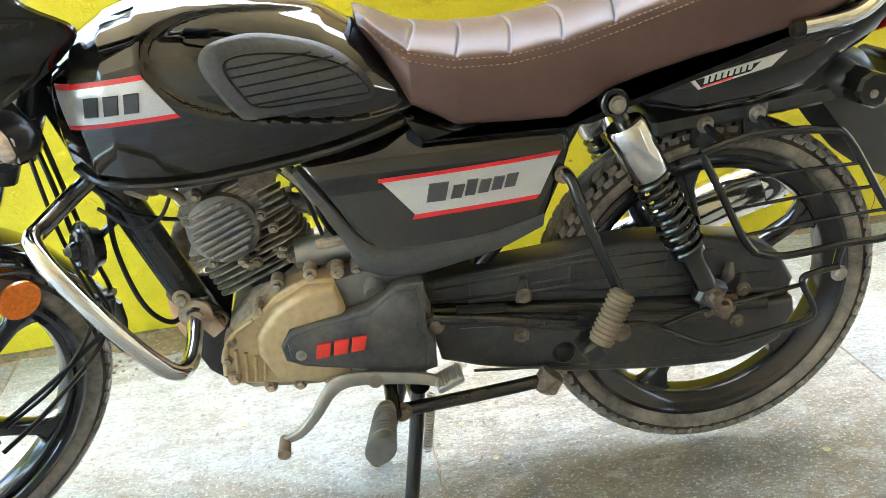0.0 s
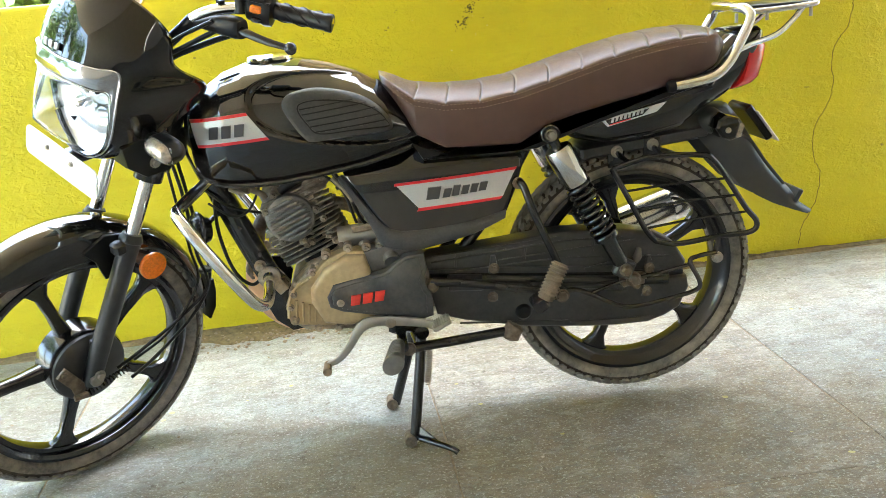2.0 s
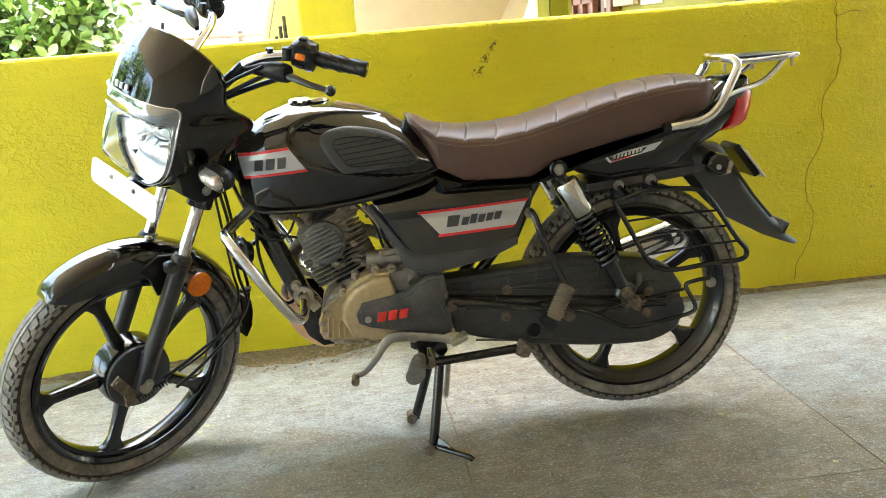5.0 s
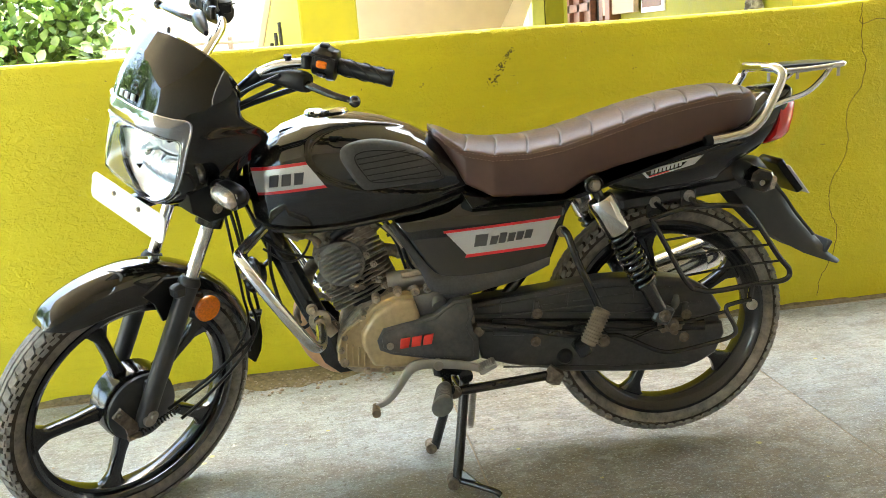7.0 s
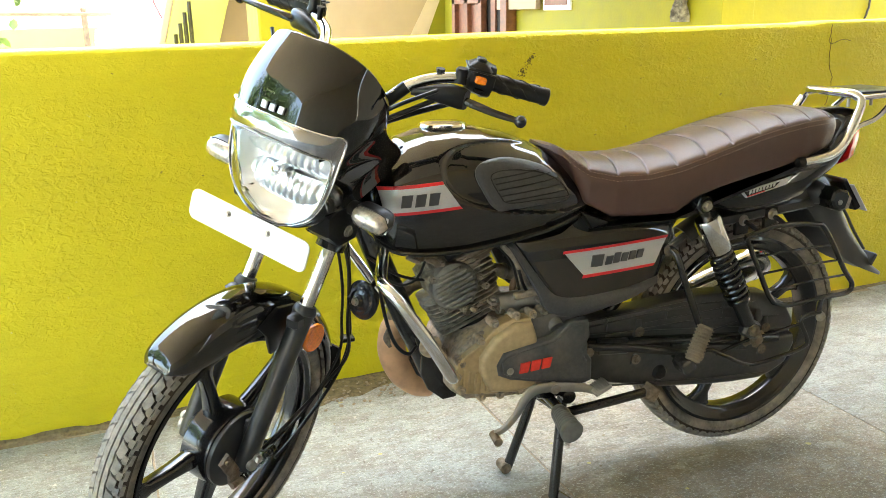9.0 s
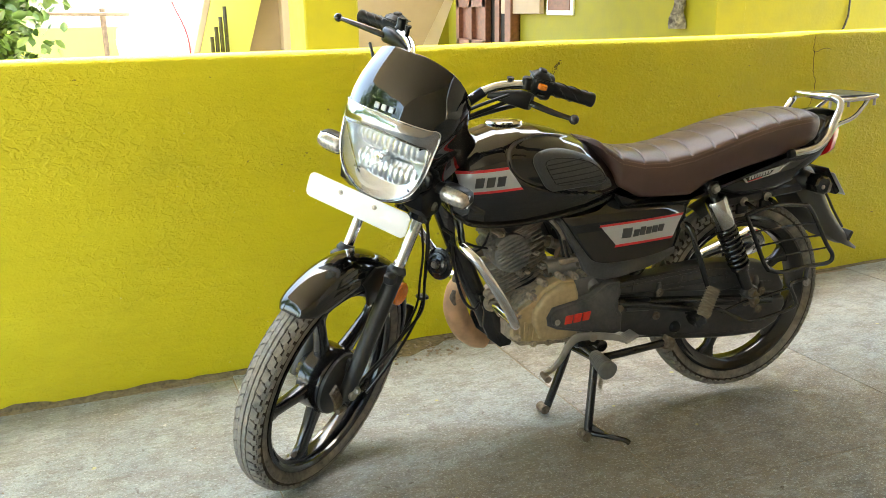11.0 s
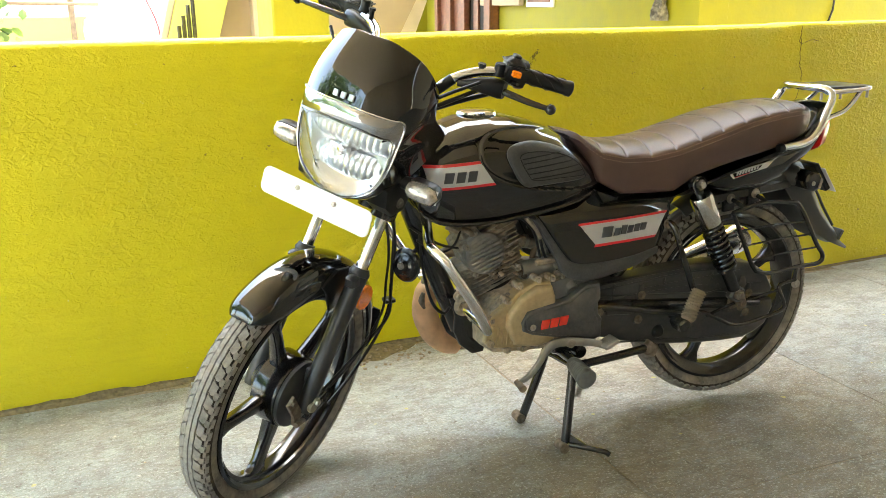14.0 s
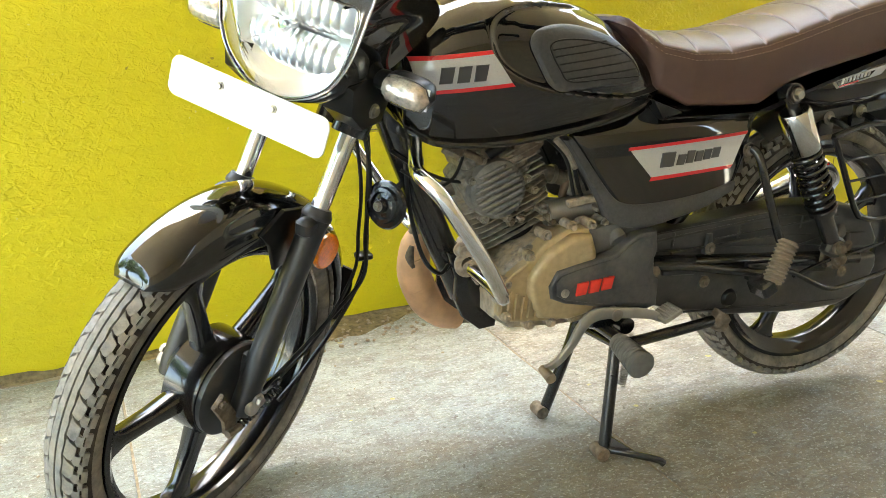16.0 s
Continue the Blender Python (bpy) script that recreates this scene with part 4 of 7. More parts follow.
# ---- headlamp and cowl ----
COWL = Matrix.Translation((-0.012, 0.004, 0.0)) @ Matrix.Diagonal((1, 1.05, 1, 1))
cowl = new("headlamp_cowl")
cowl.parent = bike
E = spline([(-0.512, 0.0, 1.150), (-0.503, -0.05, 1.147), (-0.475, -0.098, 1.122), (-0.445, -0.122, 1.085), (-0.425, -0.132, 1.045), (-0.428, -0.138, 0.992), (-0.364, -0.138, 0.937), (-0.385, -0.132, 0.900), (-0.455, -0.124, 0.862), (-0.530, -0.112, 0.835), (-0.560, -0.080, 0.812), (-0.572, -0.035, 0.798), (-0.576, 0.0, 0.795)], 5)
I = spline([(-0.600, 0.0, 1.025), (-0.596, -0.045, 1.022), (-0.582, -0.080, 1.017), (-0.562, -0.105, 1.011), (-0.540, -0.120, 1.006), (-0.533, -0.124, 0.990), (-0.545, -0.122, 0.950), (-0.555, -0.118, 0.910), (-0.562, -0.108, 0.872), (-0.568, -0.090, 0.838), (-0.574, -0.060, 0.815), (-0.580, -0.030, 0.803), (-0.583, 0.0, 0.800)], 5)
rows = []
for s in lin(0, 1, 15):
    row = []
    for k, (e, i) in enumerate(zip(E, I)):
        u = k / (len(E) - 1)
        q = e.lerp(i, s)
        bulge = (0.011 + 0.008 * math.sin(math.pi * u)) * math.sin(math.pi * s) * (1 - u * 0.4)
        crease = -0.010 * math.exp(-((u - 0.5) / 0.05) ** 2) * math.sin(math.pi * s)
        q += Vector((-bulge * 0.75 - crease, -(bulge * 0.35 + crease) * min(1, abs(q.y) / 0.08), bulge * 0.2))
        row.append(q)
    rows.append(row)
shell = Geo().grid(rows)
shell.grid([[q + Vector((0.006, 0.005 * min(1, abs(q.y) / 0.05), 0)) for q in r] for r in rows])
k = len(E)
shell.f += [(j, j + 1, len(rows) * k + j + 1, len(rows) * k + j) for j in range(k - 1)]
shell.mirror()
part("shell", shell.at(UPPER @ COWL), GLOSS, cowl, "glossy black headlamp cowl with visor", sharp=0.8)
LI = spline([(-0.610, 0.0, 0.985), (-0.606, -0.045, 0.983), (-0.594, -0.078, 0.977), (-0.577, -0.100, 0.970), (-0.562, -0.110, 0.966), (-0.556, -0.113, 0.955), (-0.560, -0.113, 0.930), (-0.565, -0.110, 0.900), (-0.570, -0.101, 0.866), (-0.575, -0.083, 0.838), (-0.581, -0.055, 0.818), (-0.587, -0.027, 0.809), (-0.589, 0.0, 0.807)], 5)
CUTS = 57
BEZEL = material("silver_bezel", (0.46, 0.46, 0.47), 0.12, 1.0, vary=0.05)
for name, lo, hi, mt, tag in (("bezel", 0, CUTS, BEZEL, "silver headlamp bezel"), ("lower_bezel", CUTS - 1, len(I), GLOSS, "black lower bezel")):
    bz = Geo().grid([[q.lerp(w, v) + Vector((-0.006 * math.sin(3.14 * v), 0, 0)) for q, w in zip(I[lo:hi], LI[lo:hi])] for v in lin(0, 1, 6)])
    bz.mirror()
    part(name, bz.at(UPPER @ COWL), mt, cowl, tag, sharp=0.8)
cen = Vector((-0.640, 0.0, 0.900))
front_face = [[q.lerp(cen, s) + Vector((-0.020 * math.sin(1.57 * s), 0, 0)) for q in LI] for s in lin(0, 0.98, 9)]
lens = Geo().grid(front_face[::-1] + [[q + Vector((0.004, 0, 0)) for q in r] for r in front_face])
lens.mirror()
lens_ob = part("lens", lens.at(UPPER @ COWL), LENS, cowl, "clear headlamp lens", sharp=1.5)
lens_ob.visible_shadow = False
lens_edge = [q + Vector((-0.003, 0, 0)) for q in LI]
part("lens_rim", Geo().tube(lens_edge, 0.0013, 8, per=1).mirror().at(UPPER @ COWL), BEZEL, cowl, "thin silver lens rim")
part("bezel_edge", Geo().tube([q + Vector((-0.004, 0, 0)) for q in I[:58]], 0.0018, 8, per=1).mirror().at(UPPER @ COWL), CHROME, cowl, "bright rolled bezel edge")
back = Geo().grid([[Vector((q.x + 0.012, q.y, q.z)).lerp(Vector((-0.520, 0, 0.90)), s) + Vector((0.02 * math.sin(3.14 * s), 0, 0)) for q in LI] for s in lin(0, 0.98, 8)])
back.mirror()
part("reflector", back.at(UPPER @ COWL), REFLECT, cowl, "bright faceted lamp reflector", sharp=0.3)
lamp_in = Geo()
STEPS = material("fluted_lamp_reflector", (0.80, 0.81, 0.82), 0.30, 1.0, vary=0.1)
for z0, z1, n, half in ((0.901, 0.972, 13, 0.096), (0.824, 0.894, 11, 0.078)):
    rows = []
    for u in lin(0, 1, 11):
        rows.append([Vector((-0.548 + 1.7 * y * y + 0.020 * abs(2 * u - 1) ** 3 - 0.0022 * abs(math.sin(math.pi * n * y / half / 2)), y, z0 + (z1 - z0) * u)) for y in lin(-half, half, n * 12 + 1)])
    lamp_in.grid(rows)
part("reflector_steps", lamp_in.at(UPPER @ COWL), STEPS, cowl)
part("bulb", Geo().lathe([(0.0005, 0.0), (0.008, 0.003), (0.011, 0.010), (0.011, 0.03)], (-0.572, 0.0, 0.905), (1, 0, 0), 18, closed=False).at(UPPER @ COWL), CHROME, cowl, "small lamp bulb")
emb = Geo()
for k in range(3):
    y = -0.024 + 0.018 * k
    emb.box((-0.5985 + 3 * y * y, y, 1.038), (0.005, 0.012, 0.014), Matrix.Rotation(0.35, 4, "Y"), 0.002)
part("emblem", emb.at(UPPER @ COWL), SILVER, cowl, "three small silver emblem blocks")

# ---- number plate, indicators ----
np_ob = Geo().prism([(0.130 * sx + 0.016 * math.cos(w), 0.015 * sz + 0.016 * math.sin(w)) for sx, sz, w0 in ((1, 1, 0), (-1, 1, 90), (-1, -1, 180), (1, -1, 270)) for w in (radians(w0 + 18 * q) for q in range(6))], 0, 0.003, 0.001)
PLATE = Matrix.Translation((-0.634, 0.016, 0.789)) @ Matrix.Rotation(radians(-90), 4, "Z") @ Matrix.Rotation(radians(-12), 4, "X")
number_plate = part("number_plate", np_ob.at(UPPER @ PLATE), WHITEPLATE, bike, "blank white number plate with two bolts")
for y in (-0.049, 0.049):
    g = Geo()
    bolt(g, (y, -0.001, 0.012), 0.0045, 0.004)
    part("bolt", g.at(UPPER @ PLATE), STEEL, number_plate)
part("bracket", Geo().box((-0.595, 0.01, 0.795), (0.06, 0.06, 0.012), None, 0.003).at(UPPER), FRAMEBLACK, number_plate)


def indicator(name, at, out, face, m, clear):
    """A turn lamp on a rubber stalk. out: the side; face: +1 looks to the tail."""
    root = new(name)
    root.parent = bike
    c = Vector(at)
    rows_l, rows_b = [], []
    for k in range(9):
        u = k / 8
        y = (0.0 + 0.085 * u) * out
        s = math.sqrt(max(0.0, 1 - (2 * u - 1) ** 4)) * 0.98 + 0.02
        ring = [(math.cos(t), math.sin(t)) for t in lin(0, 2 * math.pi, 17)[:-1]]
        rows_l.append([c + Vector((face * 0.016 + (0.020 * max(0, cx * face)) * face * s, y, 0.0215 * s * cz)) if cx * face > 0 else c + Vector((face * 0.014, y, 0.0215 * s * cz)) for cx, cz in ring])
        rows_b.append([c + Vector((face * 0.017, y, 0.025 * s * cz)) if cx * face > 0 else c + Vector((0.026 * s * cx + face * 0.0, y, 0.025 * s * cz)) for cx, cz in ring])
    part("lens", Geo().grid(rows_l, wrap=True, caps=True).at(m), clear, root, "clear indicator lens", sharp=1.2)
    part("housing", Geo().grid(rows_b, wrap=True, caps=True).at(m), SATIN, root, "black indicator housing", sharp=1.2)
    part("bulb_holder", Geo().box(c + Vector((face * 0.0135, 0.046 * out, 0)), (0.002, 0.07, 0.034), None, 0.0008).at(m), REFLECT, root)
    stalk = Geo().tube([c + Vector((0, 0.006 * out, 0)), c + Vector((0, -0.014 * out, 0)), c + Vector((0.004, -0.05 * out, 0.0))], [0.017, 0.015, 0.012], 14, per=2)
    for k in range(3):
        stalk.tube([c + Vector((0.002, (-0.012 - 0.011 * k) * out, 0)), c + Vector((0.002, (-0.017 - 0.011 * k) * out, 0))], 0.0175, 14, per=1)
    part("stalk", stalk.at(m), SATIN, root, "ribbed rubber stalk")
    return root


CLEAR = material("fluted_indicator_lens", (0.46, 0.45, 0.43), 0.10, 0.55, vary=0.45, scale=120, bump=0.35, bump_scale=160, coat=0.8, second=(0.55, 0.27, 0.10), second_scale=30, second_amount=0.4)
indicator("front_indicator", (-0.500, -0.136, 0.850), -1, -1, UPPER, CLEAR)
indicator("front_indicator", (-0.515, 0.136, 0.862), 1, -1, UPPER, CLEAR)

# ---- handlebar ----
bars = new("handlebar")
bars.parent = bike
L = [(-0.430, 0.0, 1.000), (-0.430, -0.05, 1.000), (-0.418, -0.09, 1.022), (-0.385, -0.135, 1.075), (-0.345, -0.185, 1.100), (-0.283, -0.258, 1.104), (-0.215, -0.352, 1.089)]
R = [(-0.430, 0.0, 1.000), (-0.430, 0.045, 1.000), (-0.402, 0.075, 1.030), (-0.345, 0.100, 1.066), (-0.280, 0.146, 1.092), (-0.228, 0.250, 1.098), (-0.220, 0.346, 1.093)]
part("bar", Geo().tube(R[:0:-1] + L, 0.011, 14).at(UPPER), CHROME, bars, "chrome handlebar")
part("bar_sleeve", Geo().tube(L[1:4], 0.0128, 14).at(UPPER), SATIN, bars, "black sleeve on the bar")
for s, tag in ((-1, "left"), (1, "right")):
    f = lambda q: Vector((q[0], q[1] * -s, q[2]))
    a, b = (Vector(L[5]), Vector(L[6])) if s < 0 else (Vector(R[5]), Vector(R[6]))
    near = Vector((0, 0, 0)) if s < 0 else Vector((0.045, -0.035, 0.020))
    way = (b - a).normalized()
    grip = Geo().tube([a + way * 0.002, a + way * 0.004, b - way * 0.014, b - way * 0.012, b - way * 0.002, b], [0.0165, 0.0168, 0.0165, 0.018, 0.018, 0.016], 20, per=1)
    for k in range(26):
        t = a.lerp(b, 0.12 + 0.7 * (k // 4) / 6.5)
        ang = 1.57 * (k % 4) + 0.6 * (k // 4)
        u = way.orthogonal().normalized()
        w = way.cross(u)
        d = math.cos(ang) * u + math.sin(ang) * w
        e = way.cross(d)
        grip.tube([t + d * 0.0165 - e * 0.006 - way * 0.006, t + d * 0.0172, t + d * 0.0165 + e * 0.006 + way * 0.006], 0.0014, 5, per=3)
    part("grip", grip.at(UPPER), SATIN, bars, "black rubber grip")
    c = a - way * 0.026
    u = Vector((0, 0, 1))
    rot = Matrix((way, u.cross(way).normalized(), (way.cross(u.cross(way))).normalized())).transposed().to_4x4()
    body = Geo().tube([c - way * 0.024, c - way * 0.020, c + way * 0.006, c + way * 0.012, c + way * 0.026, c + way * 0.029], [0.022, 0.028, 0.031, 0.034, 0.032, 0.020], 10, per=1)
    body.box(c + Vector((0, 0, 0.012)), (0.050, 0.052, 0.044), rot, 0.014)
    body.box(c + Vector((0, 0, 0.036)), (0.018, 0.020, 0.009), rot, 0.003)
    body.box(c + Vector((0, 0, 0.0195)), (0.0535, 0.0555, 0.003), rot, 0.001)
    sw = part("switch_housing", body.at(UPPER), SATIN, bars, "black switch housing")
    if s < 0:
        part("button", Geo().box(c + Vector((-0.0235, -0.017, 0.005)), (0.022, 0.012, 0.015), rot, 0.003).at(UPPER), ORANGE, sw, "orange pass button")
        part("button", Geo().box(c + Vector((-0.022, -0.016, -0.016)), (0.02, 0.010, 0.010), rot, 0.003).at(UPPER), FRAMEBLACK, sw)
    tip = f((-0.318, -0.350, 1.063 if s < 0 else 1.100))
    rows = []
    for (x, y, z), wd, hh in (((-0.388, -0.150, 1.070), 0.006, 0.006), ((-0.380, -0.168, 1.074), 0.011, 0.011), ((-0.372, -0.190, 1.078), 0.015, 0.016), ((-0.362, -0.215, 1.080), 0.017, 0.020), ((-0.352, -0.238, 1.078), 0.016, 0.021), ((-0.349, -0.246, 1.077), 0.013, 0.019)):
        q = f((x, y, z)) + near
        rows.append([q + Vector((-wd * math.copysign(abs(math.cos(t)) ** 0.7, math.cos(t)), 0, hh * math.copysign(abs(math.sin(t)) ** 0.7, math.sin(t)))) for t in lin(0, 2 * math.pi, 17)[:-1]])
    perch = Geo().grid(rows, wrap=True, caps=True)
    perch.tube([f((-0.325, -0.214, 1.098)) + near, f((-0.325, -0.214, 1.106)) + near, f((-0.325, -0.214, 1.122)) + near, f((-0.325, -0.214, 1.125)) + near], [0.016, 0.0125, 0.0125, 0.010], 16, per=1)
    perch.tube([f((-0.348, -0.180, 1.090)) + near, f((-0.348, -0.180, 1.112)) + near], 0.006, 10, per=1)
    perch.tube([f((-0.348, -0.180, 1.112)) + near, f((-0.348, -0.180, 1.118)) + near], 0.009, 6, per=1)
    part("lever_perch", perch.at(UPPER), SATIN, bars, "black lever perch with boot")
    run = [(-0.352, -0.232, 1.076), (-0.350, -0.262, 1.074), (-0.338, -0.305, 1.068)] if s < 0 else [(-0.318, -0.195, 1.097), (-0.327, -0.225, 1.101), (-0.326, -0.290, 1.102)]
    lev = Geo().tube([f(q) for q in run] + [tip], [0.008, 0.0085, 0.0075, 0.006], 10, flat=0.75)
    lev.lathe([(0.0004, -0.012), (0.006, -0.0105), (0.0105, -0.006), (0.012, 0.0), (0.0105, 0.006), (0.006, 0.0105), (0.0004, 0.012)], tip, (0, 0, 1), 14, closed=False)
    part("lever", lev.at(UPPER), FRAMEBLACK, bars, "black lever with ball end")
clamp = Geo().box((-0.425, 0, 0.985), (0.05, 0.09, 0.04), Matrix.Rotation(RAKE, 4, "Y"), 0.008)
part("bar_clamp", clamp.at(UPPER), FRAMEBLACK, bars)
part("instrument_binnacle", Geo().box((-0.468, 0, 1.02), (0.06, 0.16, 0.06), Matrix.Rotation(-0.5, 4, "Y"), 0.014).at(UPPER), SATIN, bars, "black instrument housing")

# cables from bar, fork and hub
wires = new("control_cables")
wires.parent = bike
T, U = TURN, UPPER
for pts, r in (
        ([U @ Vector((-0.385, -0.20, 1.088)), U @ Vector((-0.43, -0.14, 1.045)), U @ Vector((-0.45, -0.07, 0.98)), T @ Vector((-0.41, -0.02, 0.90))], 0.0042),
        ([U @ Vector((-0.37, -0.20, 1.07)), U @ Vector((-0.42, -0.14, 1.025)), U @ Vector((-0.45, -0.085, 0.985)), T @ Vector((-0.42, -0.04, 0.90))], 0.005),
        ([U @ Vector((-0.335, -0.225, 1.065)), U @ Vector((-0.385, -0.16, 1.03)), U @ Vector((-0.43, -0.10, 0.99)), T @ Vector((-0.42, -0.05, 0.92))], 0.006),
        ([U @ Vector((-0.385, 0.20, 1.088)), U @ Vector((-0.43, 0.14, 1.045)), U @ Vector((-0.45, 0.07, 0.98)), T @ Vector((-0.41, 0.02, 0.90))], 0.0042),
        ([T @ Vector((-0.42, -0.06, 0.78)), T @ Vector((-0.415, -0.085, 0.68)), T @ Vector((-0.40, -0.09, 0.55)), T @ Vector((-0.385, -0.09, 0.44)), T @ Vector((-0.43, -0.09, 0.36)), T @ Vector((-0.54, -0.09, 0.29)), T @ Vector((-0.62, -0.09, 0.258))], 0.0042),
        ([T @ Vector((-0.43, -0.05, 0.78)), T @ Vector((-0.43, -0.10, 0.66)), T @ Vector((-0.42, -0.105, 0.52)), T @ Vector((-0.40, -0.10, 0.42)), T @ Vector((-0.46, -0.085, 0.36)), T @ Vector((-0.57, -0.075, 0.31)), T @ Vector((-0.64, -0.07, 0.285))], 0.0042),
        ([T @ Vector((-0.44, -0.05, 0.78)), T @ Vector((-0.445, -0.095, 0.64)), T @ Vector((-0.43, -0.095, 0.53)), T @ Vector((-0.42, -0.09, 0.43)), T @ Vector((-0.50, -0.08, 0.33)), T @ Vector((-0.60, -0.075, 0.29))], 0.0035),
        ([(-0.318, -0.03, 0.64), (-0.318, -0.045, 0.57), (-0.306, -0.05, 0.50), (-0.288, -0.05, 0.455), (-0.262, -0.045, 0.432), (-0.240, -0.03, 0.440)], 0.0042),
        ([(-0.33, -0.04, 0.63), (-0.28, -0.06, 0.60), (-0.24, -0.06, 0.612), (-0.21, -0.05, 0.665)], 0.003),
        ([(-0.34, -0.02, 0.66), (-0.29, -0.05, 0.625), (-0.24, -0.04, 0.602), (-0.20, -0.035, 0.594)], 0.0035),
        ([(-0.05, -0.06, 0.68), (-0.02, -0.08, 0.63), (0.0, -0.08, 0.57), (0.03, -0.06, 0.53)], 0.004),
        ([(-0.10, -0.05, 0.69), (-0.06, -0.07, 0.665), (-0.03, -0.08, 0.63), (-0.01, -0.08, 0.56)], 0.0035)):
    part("cable", Geo().tube(pts, r, 8), SATIN, wires)
part("cable_clip", Geo().box(T @ Vector((-0.395, -0.092, 0.46)), (0.03, 0.03, 0.012)), SATIN, wires)

# ---- fuel tank ----
TX = [-0.355, -0.335, -0.30, -0.26, -0.21, -0.15, -0.09, -0.03, 0.03, 0.08, 0.12, 0.15]
TZ = [0.820, 0.857, 0.886, 0.909, 0.924, 0.928, 0.923, 0.909, 0.886, 0.855, 0.818, 0.787]
TM = [0.775, 0.785, 0.795, 0.80, 0.805, 0.805, 0.80, 0.795, 0.785, 0.775, 0.765, 0.757]
TB = [0.745, 0.715, 0.692, 0.685, 0.683, 0.684, 0.690, 0.697, 0.705, 0.715, 0.724, 0.730]
TW = [0.040, 0.092, 0.122, 0.136, 0.144, 0.148, 0.148, 0.146, 0.140, 0.128, 0.112, 0.095]


def tank_half(x, z):
    """Half width of the tank at a height, with the scalloped knee recess."""
    top, mid, low, w = (table(x, TX, s) for s in (TZ, TM, TB, TW))
    if z >= mid:
        u = min(1.0, (z - mid) / max(1e-4, top - mid))
        y = w * max(0.0, 1 - u ** 2.3) ** (1 / 2.1)
    else:
        u = min(1.0, (mid - z) / max(1e-4, mid - low))
        y = w * (1 - 0.16 * u ** 2.2)
    d = (abs(x + 0.012) / 0.190) ** 2.4 + (abs(z - 0.818 + 0.15 * x) / 0.071) ** 2.4
    s = min(1.0, max(0.0, (1.10 - d) / 0.26))
    return max(0.0, y - 0.012 * s * s * (3 - 2 * s) * min(1, y / 0.08))


tank = new("fuel_tank")
tank.parent = bike
rows = []
fine_x = spline([(x, 0, 0) for x in TX], 12)
for q in fine_x:
    x = q.x
    top, mid, low = (table(x, TX, s) for s in (TZ, TM, TB))
    col = []
    for t in lin(0, 1, 44):
        z = mid + (top - mid) * math.sin(math.pi / 2 * (1 - t))
        col.append(Vector((x, -tank_half(x, z), z)))
    for t in lin(0.04, 1, 26):
        z = mid - (mid - low) * t
        col.append(Vector((x, -tank_half(x, z), z)))
    col.append(Vector((x, -tank_half(x, low) + 0.006, low - 0.006)))
    col.append(Vector((x, -0.03, low + 0.012)))
    rows.append(col + [Vector((p.x, -p.y, p.z)) for p in col[::-1]])
part("shell", Geo().grid(rows, wrap=True, caps=True), GLOSS, tank, "glossy black teardrop tank shell", sharp=0.9)
seam = [(x, -tank_half(x, table(x, TX, TB)) - 0.004, table(x, TX, TB) - 0.004) for x in lin(-0.33, 0.14, 26)]
part("seam_flange", Geo().tube(seam, 0.006, 8, per=2).mirror(), FRAMEBLACK, tank, "welded seam flange")
face = lambda x, z: -tank_half(x, z)
PAD = [(-0.133, 0.838), (-0.118, 0.860), (-0.070, 0.868), (-0.018, 0.860), (0.036, 0.840), (0.074, 0.808), (0.091, 0.775), (0.076, 0.764), (0.008, 0.762), (-0.072, 0.760), (-0.096, 0.770), (-0.116, 0.800)]
PADIN = [(-0.102, 0.832), (-0.080, 0.844), (-0.024, 0.841), (0.030, 0.827), (0.064, 0.806), (0.083, 0.779), (0.070, 0.775), (0.010, 0.776), (-0.062, 0.776), (-0.084, 0.796)]
pad = part("knee_pad", Geo().patch(PAD, face, 0.009, 0.014, rounded=5, bev=0.93), TRIM, tank, "grey textured rubber knee pad")
part("pad_panel", Geo().patch(PADIN, face, 0.0075, 0.010, rounded=4, bev=0.97).mapped(lambda q: q + Vector((0, -0.003, 0))), TRIM, pad)
gr = Geo()
for z0, z1, x0, x1 in ((0.832, 0.838, -0.098, 0.012), (0.821, 0.829, -0.094, 0.040), (0.808, 0.817, -0.086, 0.058), (0.795, 0.803, -0.080, 0.070), (0.783, 0.789, -0.070, 0.078)):
    line = [(x, face(x, z) - 0.0107, z) for x, z in zip(lin(x0, x1, 12), lin(z0 - 0.003, z1 + 0.0, 12))]
    gr.tube(line, 0.0016, 6, per=1)
gr.tube([(x, face(x, z) - 0.0107, z) for x, z in [(p.x, p.z) for p in spline([(a, 0, b) for a, b in PADIN], 5, True)]], 0.0016, 6, per=1, closed=True)
part("pad_groove", gr, SATIN, pad, "dark moulded grooves")
decal = part("stripe_decal", Geo().patch([(-0.320, 0.772), (-0.171, 0.781), (-0.203, 0.828), (-0.328, 0.818)], face, 0.0022, 0.004, sub=14, bev=0.995, rings=(0.9, 0.8, 0.7, 0.6, 0.5, 0.4, 0.3, 0.2, 0.1)), SILVER, tank, "silver stripe decal")
for a in ([(-0.328, 0.818), (-0.203, 0.828), (-0.206, 0.834), (-0.330, 0.825)], [(-0.318, 0.766), (-0.166, 0.775), (-0.171, 0.781), (-0.320, 0.772)]):
    part("red_line", Geo().patch(a, face, 0.0026, 0.004, sub=14, bev=0.99), RED, decal, "red edge line")
